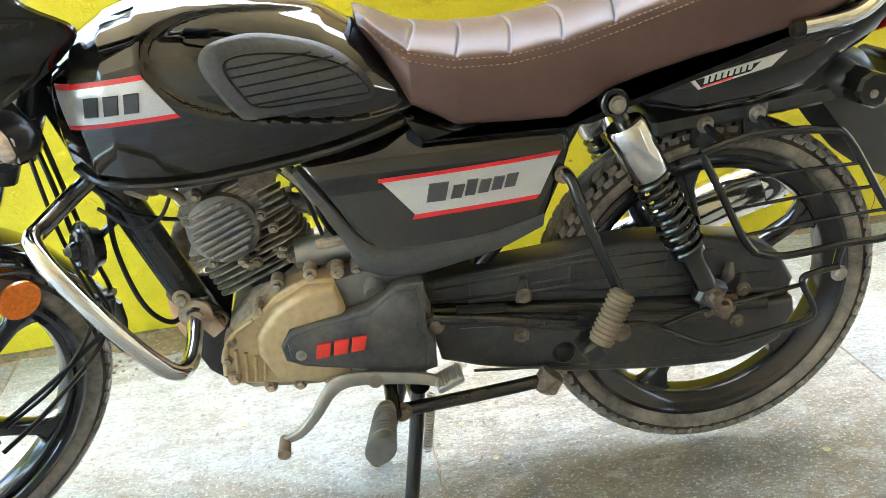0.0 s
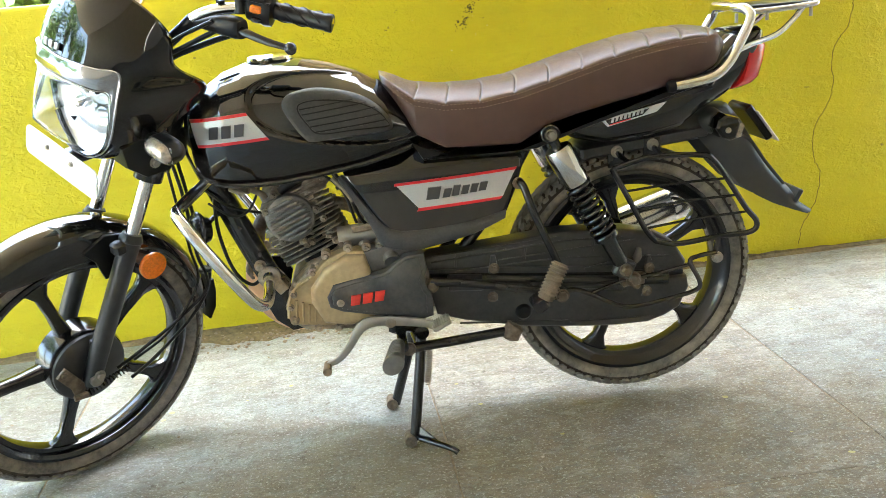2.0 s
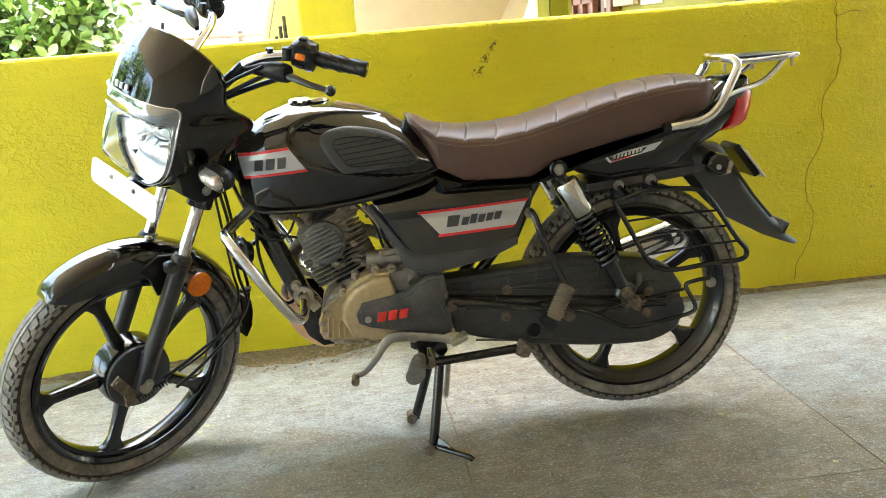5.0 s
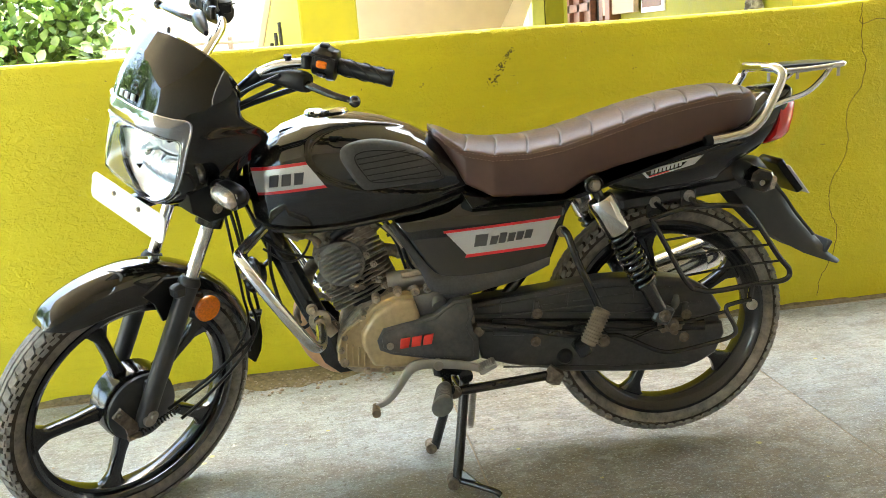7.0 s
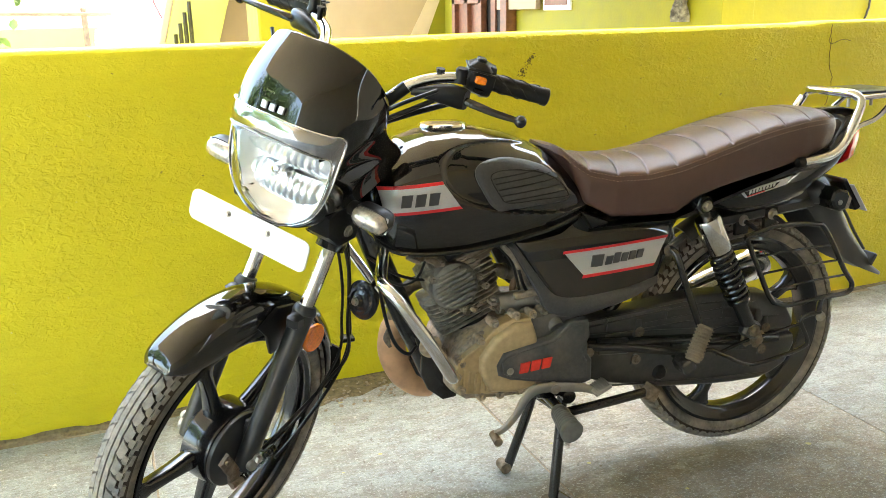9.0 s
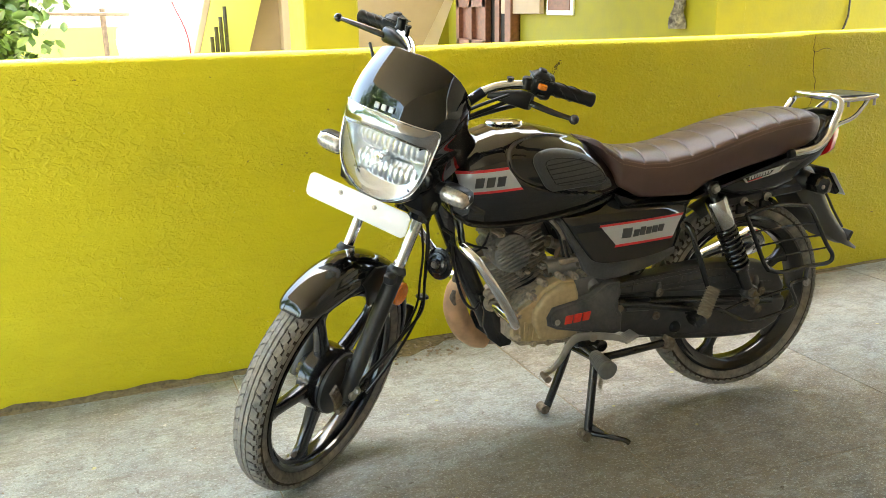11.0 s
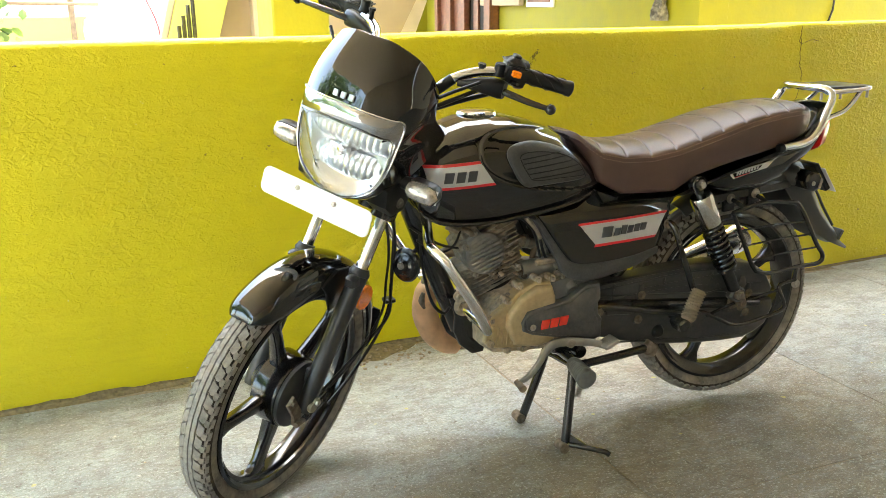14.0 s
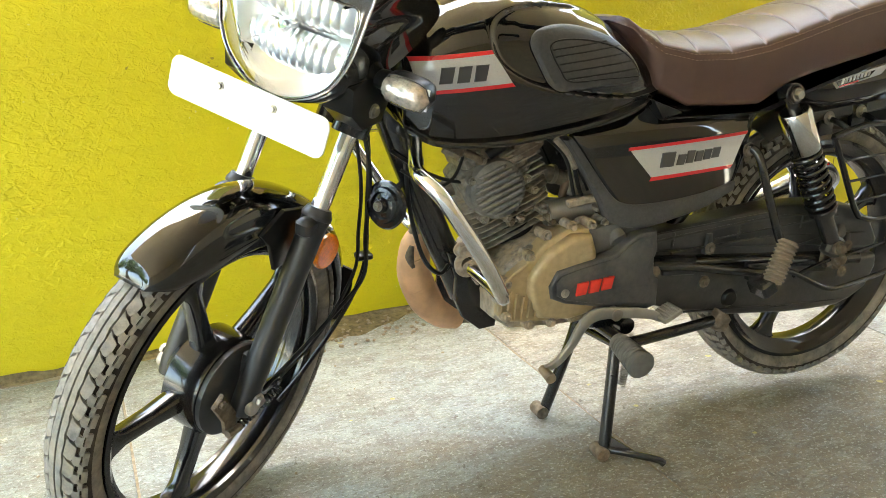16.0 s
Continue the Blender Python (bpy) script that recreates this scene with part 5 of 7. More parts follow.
for k in range(3):
    x = -0.287 + 0.027 * k
    part("maker_block", Geo().patch([(x - 0.004, 0.783 + 0.0012 * k), (x + 0.016, 0.784 + 0.0012 * k), (x + 0.021, 0.810 + 0.0012 * k), (x, 0.809 + 0.0012 * k)], face, 0.005, 0.006, sub=3, bev=0.9), DARKMARK, decal, "raised dark slanted block")
part("filler_cap", Geo().lathe([(0.0005, 0.017), (0.040, 0.016), (0.050, 0.012), (0.052, 0.007), (0.049, 0.003), (0.046, 0.003), (0.046, -0.004)], (-0.155, 0, 0.919), (0.02, 0, 1), 32, closed=False), CHROME, tank, "chrome filler cap")

# ---- seat ----
seat = new("seat")
seat.parent = bike
SX = [0.078, 0.083, 0.105, 0.14, 0.20, 0.28, 0.36, 0.43, 0.50, 0.57, 0.64, 0.71, 0.77, 0.815, 0.845]
ST = [0.870, 0.876, 0.868, 0.850, 0.839, 0.836, 0.843, 0.859, 0.877, 0.893, 0.906, 0.914, 0.916, 0.910, 0.888]
SS = [0.866, 0.866, 0.845, 0.820, 0.806, 0.804, 0.815, 0.832, 0.850, 0.868, 0.881, 0.890, 0.893, 0.890, 0.872]
SB = [0.860, 0.855, 0.822, 0.752, 0.719, 0.714, 0.712, 0.748, 0.765, 0.778, 0.790, 0.804, 0.818, 0.832, 0.856]
SW = [0.070, 0.086, 0.105, 0.120, 0.130, 0.134, 0.135, 0.134, 0.132, 0.129, 0.126, 0.122, 0.114, 0.098, 0.060]
RIBS = [0.140, 0.206, 0.279, 0.354, 0.428, 0.502, 0.576, 0.650, 0.724, 0.790]
rows = []
stations = sorted(set(lin(0.078, 0.845, 80) + [r + d for r in RIBS for d in (-0.009, -0.0045, -0.0022, -0.0008, 0.0008, 0.0022, 0.0045, 0.009)]))
for x in stations:
    zt, zs, zb, w = (table(x, SX, s) for s in (ST, SS, SB, SW))
    slide = 0.020 * min(1.0, (x - 0.078) / 0.04, (0.845 - x) / 0.04)
    half = []
    for t in lin(0, 1, 13):
        y = (w - 0.012) * t
        xs = x + slide * (1 - t * t)
        zt, zc = table(xs, SX, ST), table(xs, SX, SS) + 0.008
        dip = sum(0.0042 * math.exp(-((x - r) / 0.0016) ** 2) + 0.0009 * math.exp(-((x - r) / 0.010) ** 2) for r in RIBS)
        half.append((y, zt + (zc - zt) * t ** 2.4 - dip, xs))
    half += [(w - 0.006, zs + 0.003, x), (w - 0.003, zs - 0.003, x), (w - 0.0015, zs - 0.007, x)]
    for t in lin(0.1, 1, 9):
        half.append((w + 0.004 * math.sin(math.pi * t) - 0.012 * t, zs - 0.007 + (zb - zs + 0.007) * t, x))
    half += [(w - 0.022, zb - 0.006, x), (0.03, zb + 0.004, x)]
    rows.append([Vector((u, -y, z)) for y, z, u in half] + [Vector((u, y, z)) for y, z, u in half[:0:-1]])
part("cushion", Geo().grid(rows, wrap=True, caps=True), SEATM, seat, "brown leatherette cushion with sewn ribs", sharp=1.1)
st = Geo()
for s in (-1, 1):
    for dz in (0.0015, -0.0085):
        for x in lin(0.10, 0.78, 82):
            zs, w = table(x, SX, SS), table(x, SX, SW)
            slope = math.atan2(table(x + 0.01, SX, SS) - zs, 0.01)
            st.box((x, s * (w - (0.0045 if dz > 0 else 0.0005)), zs + dz - 0.001), (0.0044, 0.0018, 0.0012), Matrix.Rotation(-slope, 4, "Y"), 0.0006)
tagged(part("stitching", st, THREAD, seat), "pale double stitching", kind="stuff")
part("seat_base", Geo().prism([(0.13, 0.728), (0.20, 0.700), (0.36, 0.694), (0.40, 0.722), (0.50, 0.752), (0.80, 0.82), (0.80, 0.80), (0.50, 0.722), (0.40, 0.69), (0.15, 0.69)], -0.112, 0.112, 0.004), SATIN, seat, "black plastic seat base")

# ---- side covers ----
def step(v, lo, hi):
    u = min(1.0, max(0.0, (v - lo) / (hi - lo)))
    return u * u * (3 - 2 * u)


def cover_face(x, z):
    """The side cover bulges, with a scooped hollow behind its leading shoulder."""
    y = -0.100 - 0.012 * max(0.0, 1 - ((x - 0.17) / 0.21) ** 2) - 0.010 * min(1.0, max(0.0, (z - 0.63) / 0.05)) * max(0.0, 1 - ((x - 0.15) / 0.3) ** 2)
    lip = 0.055 + 0.9 * (0.66 - z) + 0.10 * step(z, 0.645, 0.70)
    up = max(0.0, z - 0.650)
    y += 0.13 * (z - 0.60) + (23.0 * up * up if up < 0.012 else 0.55 * (up - 0.006))
    return y + 0.002 * step(x, lip - 0.05, lip + 0.05) * (1 - step(z, 0.640, 0.695)) - 0.003 * math.exp(-((z - 0.675) / 0.014) ** 2)


SIDE = [(-0.034, 0.698), (0.035, 0.706), (0.141, 0.716), (0.185, 0.704), (0.28, 0.694), (0.372, 0.690), (0.366, 0.652), (0.352, 0.612), (0.322, 0.556), (0.25, 0.545), (0.112, 0.530), (0.060, 0.540), (0.034, 0.575), (0.005, 0.625), (-0.024, 0.672)]
for s in (1, -1):
    flip = lambda g: g if s > 0 else g.mapped(lambda q: Vector((q.x, -q.y, q.z)))
    cov = part("side_cover", flip(Geo().patch(SIDE, cover_face, 0.006, 0.03, sub=7, bev=0.965, rings=(0.93, 0.88, 0.82, 0.76, 0.70, 0.64, 0.57, 0.50, 0.43, 0.36, 0.29, 0.22, 0.15, 0.08))), GLOSS, bike, "glossy black side cover")
    inner_l = spline([(-0.030, 0, 0.672), (0.004, 0, 0.622), (0.046, 0, 0.562), (0.075, 0, 0.545), (0.112, 0, 0.541), (0.181, 0, 0.542), (0.25, 0, 0.548), (0.322, 0, 0.562)], 5)
    outer_l = spline([(-0.040, 0, 0.666), (-0.008, 0, 0.610), (0.022, 0, 0.555), (0.044, 0, 0.512), (0.108, 0, 0.497), (0.185, 0, 0.507), (0.25, 0, 0.519), (0.318, 0, 0.543)], 5)
    rows = []
    for d, up in ((0.0, -0.012), (0.0, 0.006), (0.1, 0.010), (0.5, 0.011), (0.9, 0.010), (1.0, 0.006), (1.0, -0.012)):
        rows.append([Vector((q.x, cover_face(q.x, q.z) - up, q.z)) for q in (a.lerp(b, d) for a, b in zip(inner_l, outer_l))])
    part("lower_trim", flip(Geo().grid(rows, wrap_rows=True, caps=True)), TRIM, cov, "dark grey textured lower trim", sharp=0.9)
    g = Geo().disc(0.0165, 0, 0.004, (0.141, -0.122, 0.518), (0, -1, 0), 24, 0.001)
    bolt(g, (0.141, -0.125, 0.518), 0.0085, 0.005)
    part("cover_bolt", flip(g), STEEL, cov, "steel flanged bolt")
    dec = part("panel_decal", flip(Geo().patch([(0.084, 0.641), (0.350, 0.648), (0.318, 0.593), (0.128, 0.588)], cover_face, 0.0072, 0.003, sub=14, bev=0.995, rings=(0.9, 0.8, 0.7, 0.6, 0.5, 0.4, 0.3, 0.2, 0.1))), SILVER, cov, "silver panel decal")
    for a in ([(0.080, 0.640), (0.352, 0.648), (0.355, 0.654), (0.080, 0.646)], [(0.124, 0.581), (0.312, 0.587), (0.318, 0.593), (0.128, 0.588)]):
        part("red_line", flip(Geo().patch(a, cover_face, 0.0075, 0.003, sub=8, bev=0.99)), RED, dec, "red edge line")
    for k, (x, wd, hh) in enumerate(((0.150, 0.030, 0.028), (0.186, 0.017, 0.020), (0.207, 0.016, 0.024), (0.227, 0.016, 0.020), (0.247, 0.016, 0.020), (0.267, 0.017, 0.020))):
        z = 0.603 + 0.0015 * k
        part("model_block", flip(Geo().patch([(x - 0.004, z), (x + wd - 0.004, z), (x + wd + 0.004, z + hh), (x + 0.003, z + hh)], cover_face, 0.0105, 0.006, sub=3, bev=0.9)), DARKMARK, dec, "raised dark grey slanted block")

# ---- tail ----
tail = new("tail_unit")
tail.parent = bike
rows = []
for x, z0, z1, w in ((0.465, 0.712, 0.752, 0.085), (0.49, 0.695, 0.756, 0.100), (0.56, 0.676, 0.770, 0.106), (0.66, 0.680, 0.792, 0.107), (0.73, 0.690, 0.808, 0.103), (0.78, 0.728, 0.826, 0.098), (0.83, 0.748, 0.872, 0.090), (0.87, 0.770, 0.900, 0.081), (0.90, 0.805, 0.906, 0.073), (0.925, 0.858, 0.904, 0.064), (0.936, 0.872, 0.896, 0.055)):
    rows.append([Vector((x, w * math.copysign(abs(math.cos(t)) ** 0.45, math.cos(t)), (z0 + z1) / 2 + (z1 - z0) / 2 * math.copysign(abs(math.sin(t)) ** 0.6, math.sin(t)))) for t in lin(0, 2 * math.pi, 33)[:-1]])
part("tail_panel", Geo().grid(rows, wrap=True, caps=True), GLOSS, tail, "glossy black tail panel", sharp=1.0)
tface = lambda x, z: -table(x, [0.49, 0.56, 0.66, 0.73, 0.78], [0.100, 0.106, 0.107, 0.103, 0.098])
badge = part("badge", Geo().patch([(0.545, 0.737), (0.695, 0.764), (0.672, 0.744), (0.560, 0.721)], tface, 0.002, 0.004, sub=5, bev=0.985), SILVER, tail, "silver-edged slanted badge")
part("badge_field", Geo().patch([(0.554, 0.7355), (0.655, 0.7535), (0.640, 0.7405), (0.563, 0.7245)], tface, 0.0026, 0.003, sub=4), FRAMEBLACK, badge)
mk = Geo()
for k in range(8):
    x = 0.567 + 0.0095 * k
    mk.patch([(x, 0.7290 + 0.0019 * k), (x + 0.006, 0.730 + 0.0019 * k), (x + 0.008, 0.740 + 0.0017 * k), (x + 0.002, 0.739 + 0.0017 * k)], tface, 0.0034, 0.003, sub=2)
part("badge_marks", mk, SILVER, badge, "row of small slanted silver bars")
part("badge_line", Geo().patch([(0.563, 0.7235), (0.612, 0.733), (0.612, 0.7355), (0.565, 0.726)], tface, 0.0034, 0.003, sub=3), RED, badge)
rows = []
for z, xr, w in ((0.768, 0.905, 0.066), (0.778, 0.930, 0.076), (0.79, 0.942, 0.080), (0.825, 0.952, 0.079), (0.858, 0.958, 0.072), (0.868, 0.952, 0.064)):
    rows.append([Vector((xr - 0.060 * abs(u) ** 3.2, w * u, z)) for u in lin(-1, 1, 17)] + [Vector((0.87, 0.04, z)), Vector((0.87, -0.04, z))])
part("tail_lamp", Geo().grid(rows, wrap=True, caps=True), REDLENS, tail, "red tail lamp lens", sharp=0.9)
rows = []
for (ax, az), (bx, bz), w in (((0.70, 0.690), (0.80, 0.735), 0.055), ((0.766, 0.688), (0.871, 0.732), 0.062), ((0.790, 0.660), (0.905, 0.690), 0.064), ((0.838, 0.600), (0.935, 0.640), 0.063), ((0.888, 0.545), (0.968, 0.585), 0.061), ((0.930, 0.514), (1.000, 0.545), 0.059), ((0.975, 0.488), (1.035, 0.508), 0.055), ((1.03, 0.464), (1.060, 0.474), 0.048), ((1.070, 0.448), (1.090, 0.452), 0.042)):
    a, b = Vector((ax, 0, az)), Vector((bx, 0, bz))
    ring = []
    for u in lin(-1, 1, 15):
        ring.append(a.lerp(b, 1 - abs(u) ** 3.5) + Vector((0, w * math.copysign(abs(u) ** 0.8, u), 0)))
    for u in lin(0.9, -0.9, 9):
        ring.append(a.lerp(b, max(0.0, 0.55 - abs(u) ** 3.5 * 0.6)) + Vector((0, w * 0.9 * u, 0)))
    rows.append(ring)
part("rear_mudguard", Geo().grid(rows, wrap=True, caps=True), SLATE, tail, "slate grey plastic rear mudguard tail", sharp=0.9)
for y in (-0.042, 0.042):
    part("mudguard_rib", Geo().tube([(0.835, y * 1.3, 0.690), (0.905, y * 1.25, 0.655), (0.955, y * 1.15, 0.590), (1.005, y, 0.530)], 0.004, 8), SLATE, tail)
part("mudguard_lip", Geo().box((1.046, 0, 0.494), (0.012, 0.085, 0.035), Matrix.Rotation(0.5, 4, "Y"), 0.003), SLATE, tail)
arc = []
for a in lin(78, 122, 16):
    d = Vector((math.cos(radians(a)), 0, math.sin(radians(a))))
    arc.append([RW + d * (0.338 - 0.03 * abs(u) ** 3) + Vector((0, 0.040 * u, 0)) for u in lin(-1, 1, 11)] + [RW + d * (0.334 - 0.03 * abs(u) ** 3) + Vector((0, 0.037 * u, 0)) for u in lin(1, -1, 11)])
part("inner_mudguard", Geo().grid(arc, wrap=True, caps=True), CHAINBLACK, tail, "dusty black inner mudguard")
rp = Geo().box((0, 0, 0), (0.003, 0.13, 0.090), None, 0.001).at(Matrix.Translation((0.952, 0, 0.676)) @ Matrix.Rotation(radians(-36), 4, "Y"))
part("rear_plate", rp, WHITEPLATE, tail, "white rear number plate")
part("plate_holder", Geo().box((0, 0, 0), (0.02, 0.10, 0.10), None, 0.004).at(Matrix.Translation((0.938, 0, 0.683)) @ Matrix.Rotation(radians(-36), 4, "Y")), SATIN, tail)
for s in (-1, 1):
    root = new("rear_indicator")
    root.parent = bike
    turn = Matrix.Translation((0.834, 0, 0.693)) @ Matrix.Rotation(0.30, 4, "Y")
    outline = [(-0.034, 0.012), (-0.020, 0.027), (0.014, 0.027), (0.022, 0.018), (0.022, -0.020), (0.012, -0.027), (-0.012, -0.026), (-0.034, -0.008)]
    body = Geo().grid([[Vector((x * k, s * y, z * k)) for x, z in outline] for y, k in ((0.055, 0.80), (0.070, 0.98), (0.108, 1.0), (0.120, 0.92), (0.124, 0.75), (0.124, 0.4))], wrap=True, caps=True).at(turn)
    part("housing", body, GLOSS, root, "faceted glossy black housing", sharp=0.5)
    rim = [(0.023, 0.019), (0.031, 0.015), (0.032, -0.016), (0.023, -0.022), (0.013, -0.029), (0.012, -0.022), (0.019, -0.016), (0.019, 0.014)]
    lens = Geo().grid([[Vector((x, s * y, z * k)) for x, z in rim] for y, k in ((0.066, 0.9), (0.076, 1.0), (0.110, 1.0), (0.120, 0.85))], wrap=True, caps=True).at(turn)
    part("lens", lens, CLEAR, root, "clear indicator lens", sharp=0.5)
    part("screw", bolt(Geo(), turn @ Vector((-0.004, 0.124 * s, -0.006)), 0.005, 0.003, (0, s, 0)), STEEL, root)
    part("socket", Geo().tube([turn @ Vector((-0.020, 0.045 * s, 0.004)), turn @ Vector((-0.014, 0.066 * s, 0.002)), turn @ Vector((-0.010, 0.074 * s, 0.001))], [0.030, 0.028, 0.024], 16, per=2), SLATE, root, "dusty grey moulded socket")
part("under_tray", Geo().box((0.66, 0, 0.668), (0.30, 0.13, 0.03), Matrix.Rotation(-0.08, 4, "Y"), 0.006), CHAINBLACK, tail)
for q in ((0.592, -0.066, 0.655), (0.675, -0.068, 0.663)):
    x, y, z = q
    part("tray_bracket", Geo().prism([(x - 0.018, z - 0.038), (x + 0.018, z - 0.036), (x + 0.020, z + 0.016), (x - 0.020, z + 0.014)], y + 0.002, y + 0.012, 0.002), FRAMEBLACK, tail, "black steel bracket plate")
    part("tray_bolt", bolt(Geo().disc(0.014, 0, 0.003, q, (0, -1, 0), 18, 0.0008), (x, y - 0.002, z), 0.009, 0.007), STEEL, tail)

# ---- grab rail and rack ----
grab = new("grab_rail")
grab.parent = bike
rl = [(0.698, -0.118, 0.796), (0.785, -0.118, 0.806), (0.828, -0.114, 0.832), (0.858, -0.108, 0.876), (0.885, -0.098, 0.924), (0.882, -0.080, 0.942), (0.874, -0.05, 0.946)]
part("rail", Geo().tube(rl + [(x, -y, z) for x, y, z in rl[::-1]], 0.0110, 14), CHROME, grab, "polished steel grab rail")
for s in (-1, 1):
    part("end_cap", Geo().lathe([(0.0004, -0.008), (0.011, -0.006), (0.0135, 0), (0.0135, 0.01)], (0.698, 0.118 * s, 0.796), (1, 0, 0.1), 16, closed=False), SATIN, grab)
    part("rack_strut", Geo().tube([(0.846, 0.105 * s, 0.855), (0.89, 0.095 * s, 0.868), (0.95, 0.085 * s, 0.882), (0.99, 0.078 * s, 0.908), (1.02, 0.072 * s, 0.938)], 0.0065, 10), CHROME, grab)
part("rack_frame", Geo().tube([(0.88, -0.085, 0.935), (0.95, -0.085, 0.936), (1.03, -0.082, 0.940), (1.055, -0.06, 0.942), (1.06, 0, 0.942), (1.055, 0.06, 0.942), (1.03, 0.082, 0.940), (0.95, 0.085, 0.936), (0.88, 0.085, 0.935)], 0.0065, 10), CHROME, grab, "chrome rack frame")
part("rack_plate", Geo().box((0.965, 0, 0.945), (0.17, 0.15, 0.007), None, 0.003), SATIN, grab, "flat black rack plate")
for x in (0.86, 0.93, 1.03):
    part("hook", Geo().tube([(x, -0.083, 0.935), (x, -0.083, 0.915)], 0.004, 8, per=1), STEEL, grab)

# ---- rear suspension ----
for s in (-1, 1):
    a, b = Vector((0.424, 0.125 * s, 0.724)), Vector((0.583, 0.130 * s, 0.398))
    sh = new("shock_absorber")
    sh.parent = bike
    way = (b - a)
    pt = lambda t: a + way * t
    part("chrome_cover", Geo().tube([pt(0.105), pt(0.12), pt(0.345), pt(0.355)], [0.028, 0.031, 0.031, 0.029], 28, per=1), SATINSTEEL, sh, "satin steel spring cover")
    part("top_mount", Geo().tube([pt(0.02), pt(0.11)], 0.012, 14, per=1).disc(0.021, 0, 0.004, a + Vector((0, 0.012 * s, 0)), (0, s, 0), 22).tube([a - Vector((0, 0.02, 0)), a + Vector((0, 0.012, 0))], 0.018, 16, per=1), FRAMEBLACK, sh)
    g = Geo().disc(0.0165, 0, 0.004, a + Vector((0, 0.016 * s, 0)), (0, s, 0), 22, 0.001)
    bolt(g, a + Vector((0, 0.020 * s, 0)), 0.0095, 0.010, (0, s, 0))
    part("top_bolt", g, STEEL, sh, "steel dome nut")
    part("spring", Geo().helix(pt(0.34), pt(0.74), 0.0265, 0.0050, 9, 8), FRAMEBLACK, sh, "black coil spring")
    part("damper", Geo().tube([pt(0.34), pt(0.72), pt(0.73), pt(0.765), pt(0.775), pt(0.96)], [0.013, 0.013, 0.027, 0.027, 0.019, 0.017], 18, per=1), FRAMEBLACK, sh)
    g = Geo().box(b, (0.045, 0.026, 0.045), Matrix.Rotation(0.45, 4, "Y"), 0.006)
    part("lower_mount", g, CHAINBLACK, sh)
    g = Geo()
    bolt(g, b + Vector((0, 0.016 * s, 0)), 0.011, 0.012, (0, s, 0))
    part("lower_bolt", g, RUSTY, sh, "rusty lower bolt")

# swing arm and enclosed chain cover
swing = new("swing_arm")
swing.parent = bike
for s in (-1, 1):
    part("arm_tube", Geo().tube([(0.14, 0.085 * s, 0.405), (0.40, 0.085 * s, 0.375), (0.62, 0.085 * s, 0.350), (0.70, 0.085 * s, 0.342)], 0.019, 14), FRAMEBLACK, swing)
chain = new("chain_cover")
chain.parent = bike
UP = [(0.128, 0.468), (0.21, 0.474), (0.293, 0.479), (0.448, 0.490), (0.568, 0.484), (0.664, 0.466), (0.715, 0.434), (0.745, 0.385), (0.735, 0.362), (0.613, 0.376), (0.573, 0.390), (0.44, 0.405), (0.300, 0.420), (0.137, 0.432)]
DN = [(0.135, 0.398), (0.30, 0.386), (0.44, 0.368), (0.573, 0.350), (0.613, 0.345), (0.745, 0.350), (0.752, 0.320), (0.728, 0.272), (0.69, 0.252), (0.649, 0.241), (0.57, 0.243), (0.499, 0.249), (0.352, 0.268), (0.211, 0.303), (0.150, 0.325)]
up_ob = part("upper_cover", Geo().prism(UP, -0.100, -0.045, 0.010, steps=3), CHAINBLACK, chain, "dusty black upper chain cover")
dn_ob = part("lower_cover", Geo().prism(DN, -0.102, -0.045, 0.010, steps=3), CHAINBLACK, chain, "dusty black lower chain cover")
part("joint_strip", Geo().prism([(0.14, 0.438), (0.30, 0.424), (0.573, 0.394), (0.74, 0.368), (0.742, 0.345), (0.573, 0.346), (0.30, 0.382), (0.137, 0.392)], -0.088, -0.05, 0.003), CHAINBLACK, chain)
ridge = Geo()
ridge.tube([(0.145, -0.1005, 0.452), (0.293, -0.1005, 0.461), (0.45, -0.1005, 0.468), (0.60, -0.1005, 0.458)], 0.0035, 6)
ridge.tube([(0.20, -0.1005, 0.424), (0.42, -0.1005, 0.428), (0.55, -0.1005, 0.418)], 0.003, 6)
ridge.tube([(0.50, -0.1005, 0.395), (0.60, -0.1005, 0.408), (0.70, -0.1005, 0.405)], 0.003, 6)
ridge.tube([(0.30, -0.1025, 0.372), (0.45, -0.1025, 0.352), (0.60, -0.1025, 0.33)], 0.003, 6)
part("ridge", ridge, CHAINBLACK, up_ob)
for z0, z1, xa, xb in ((0.4665, 0.4795, 0.15, 0.44), (0.440, 0.452, 0.30, 0.62), (0.300, 0.272, 0.20, 0.46), (0.268, 0.256, 0.46, 0.66)):
    part("moulded_rib", Geo().tube([(x, -0.1008 if z0 > 0.4 else -0.1028, z) for x, z in zip(lin(xa, xb, 8), lin(z0, z1, 8))], 0.0026, 6, per=1), CHAINBLACK, up_ob if z0 > 0.4 else dn_ob)
for x in (0.20, 0.36, 0.52):
    part("moulded_rib", Geo().tube([(x, -0.1008, 0.436), (x + 0.004, -0.1008, 0.466)], 0.0026, 6, per=1), CHAINBLACK, up_ob)
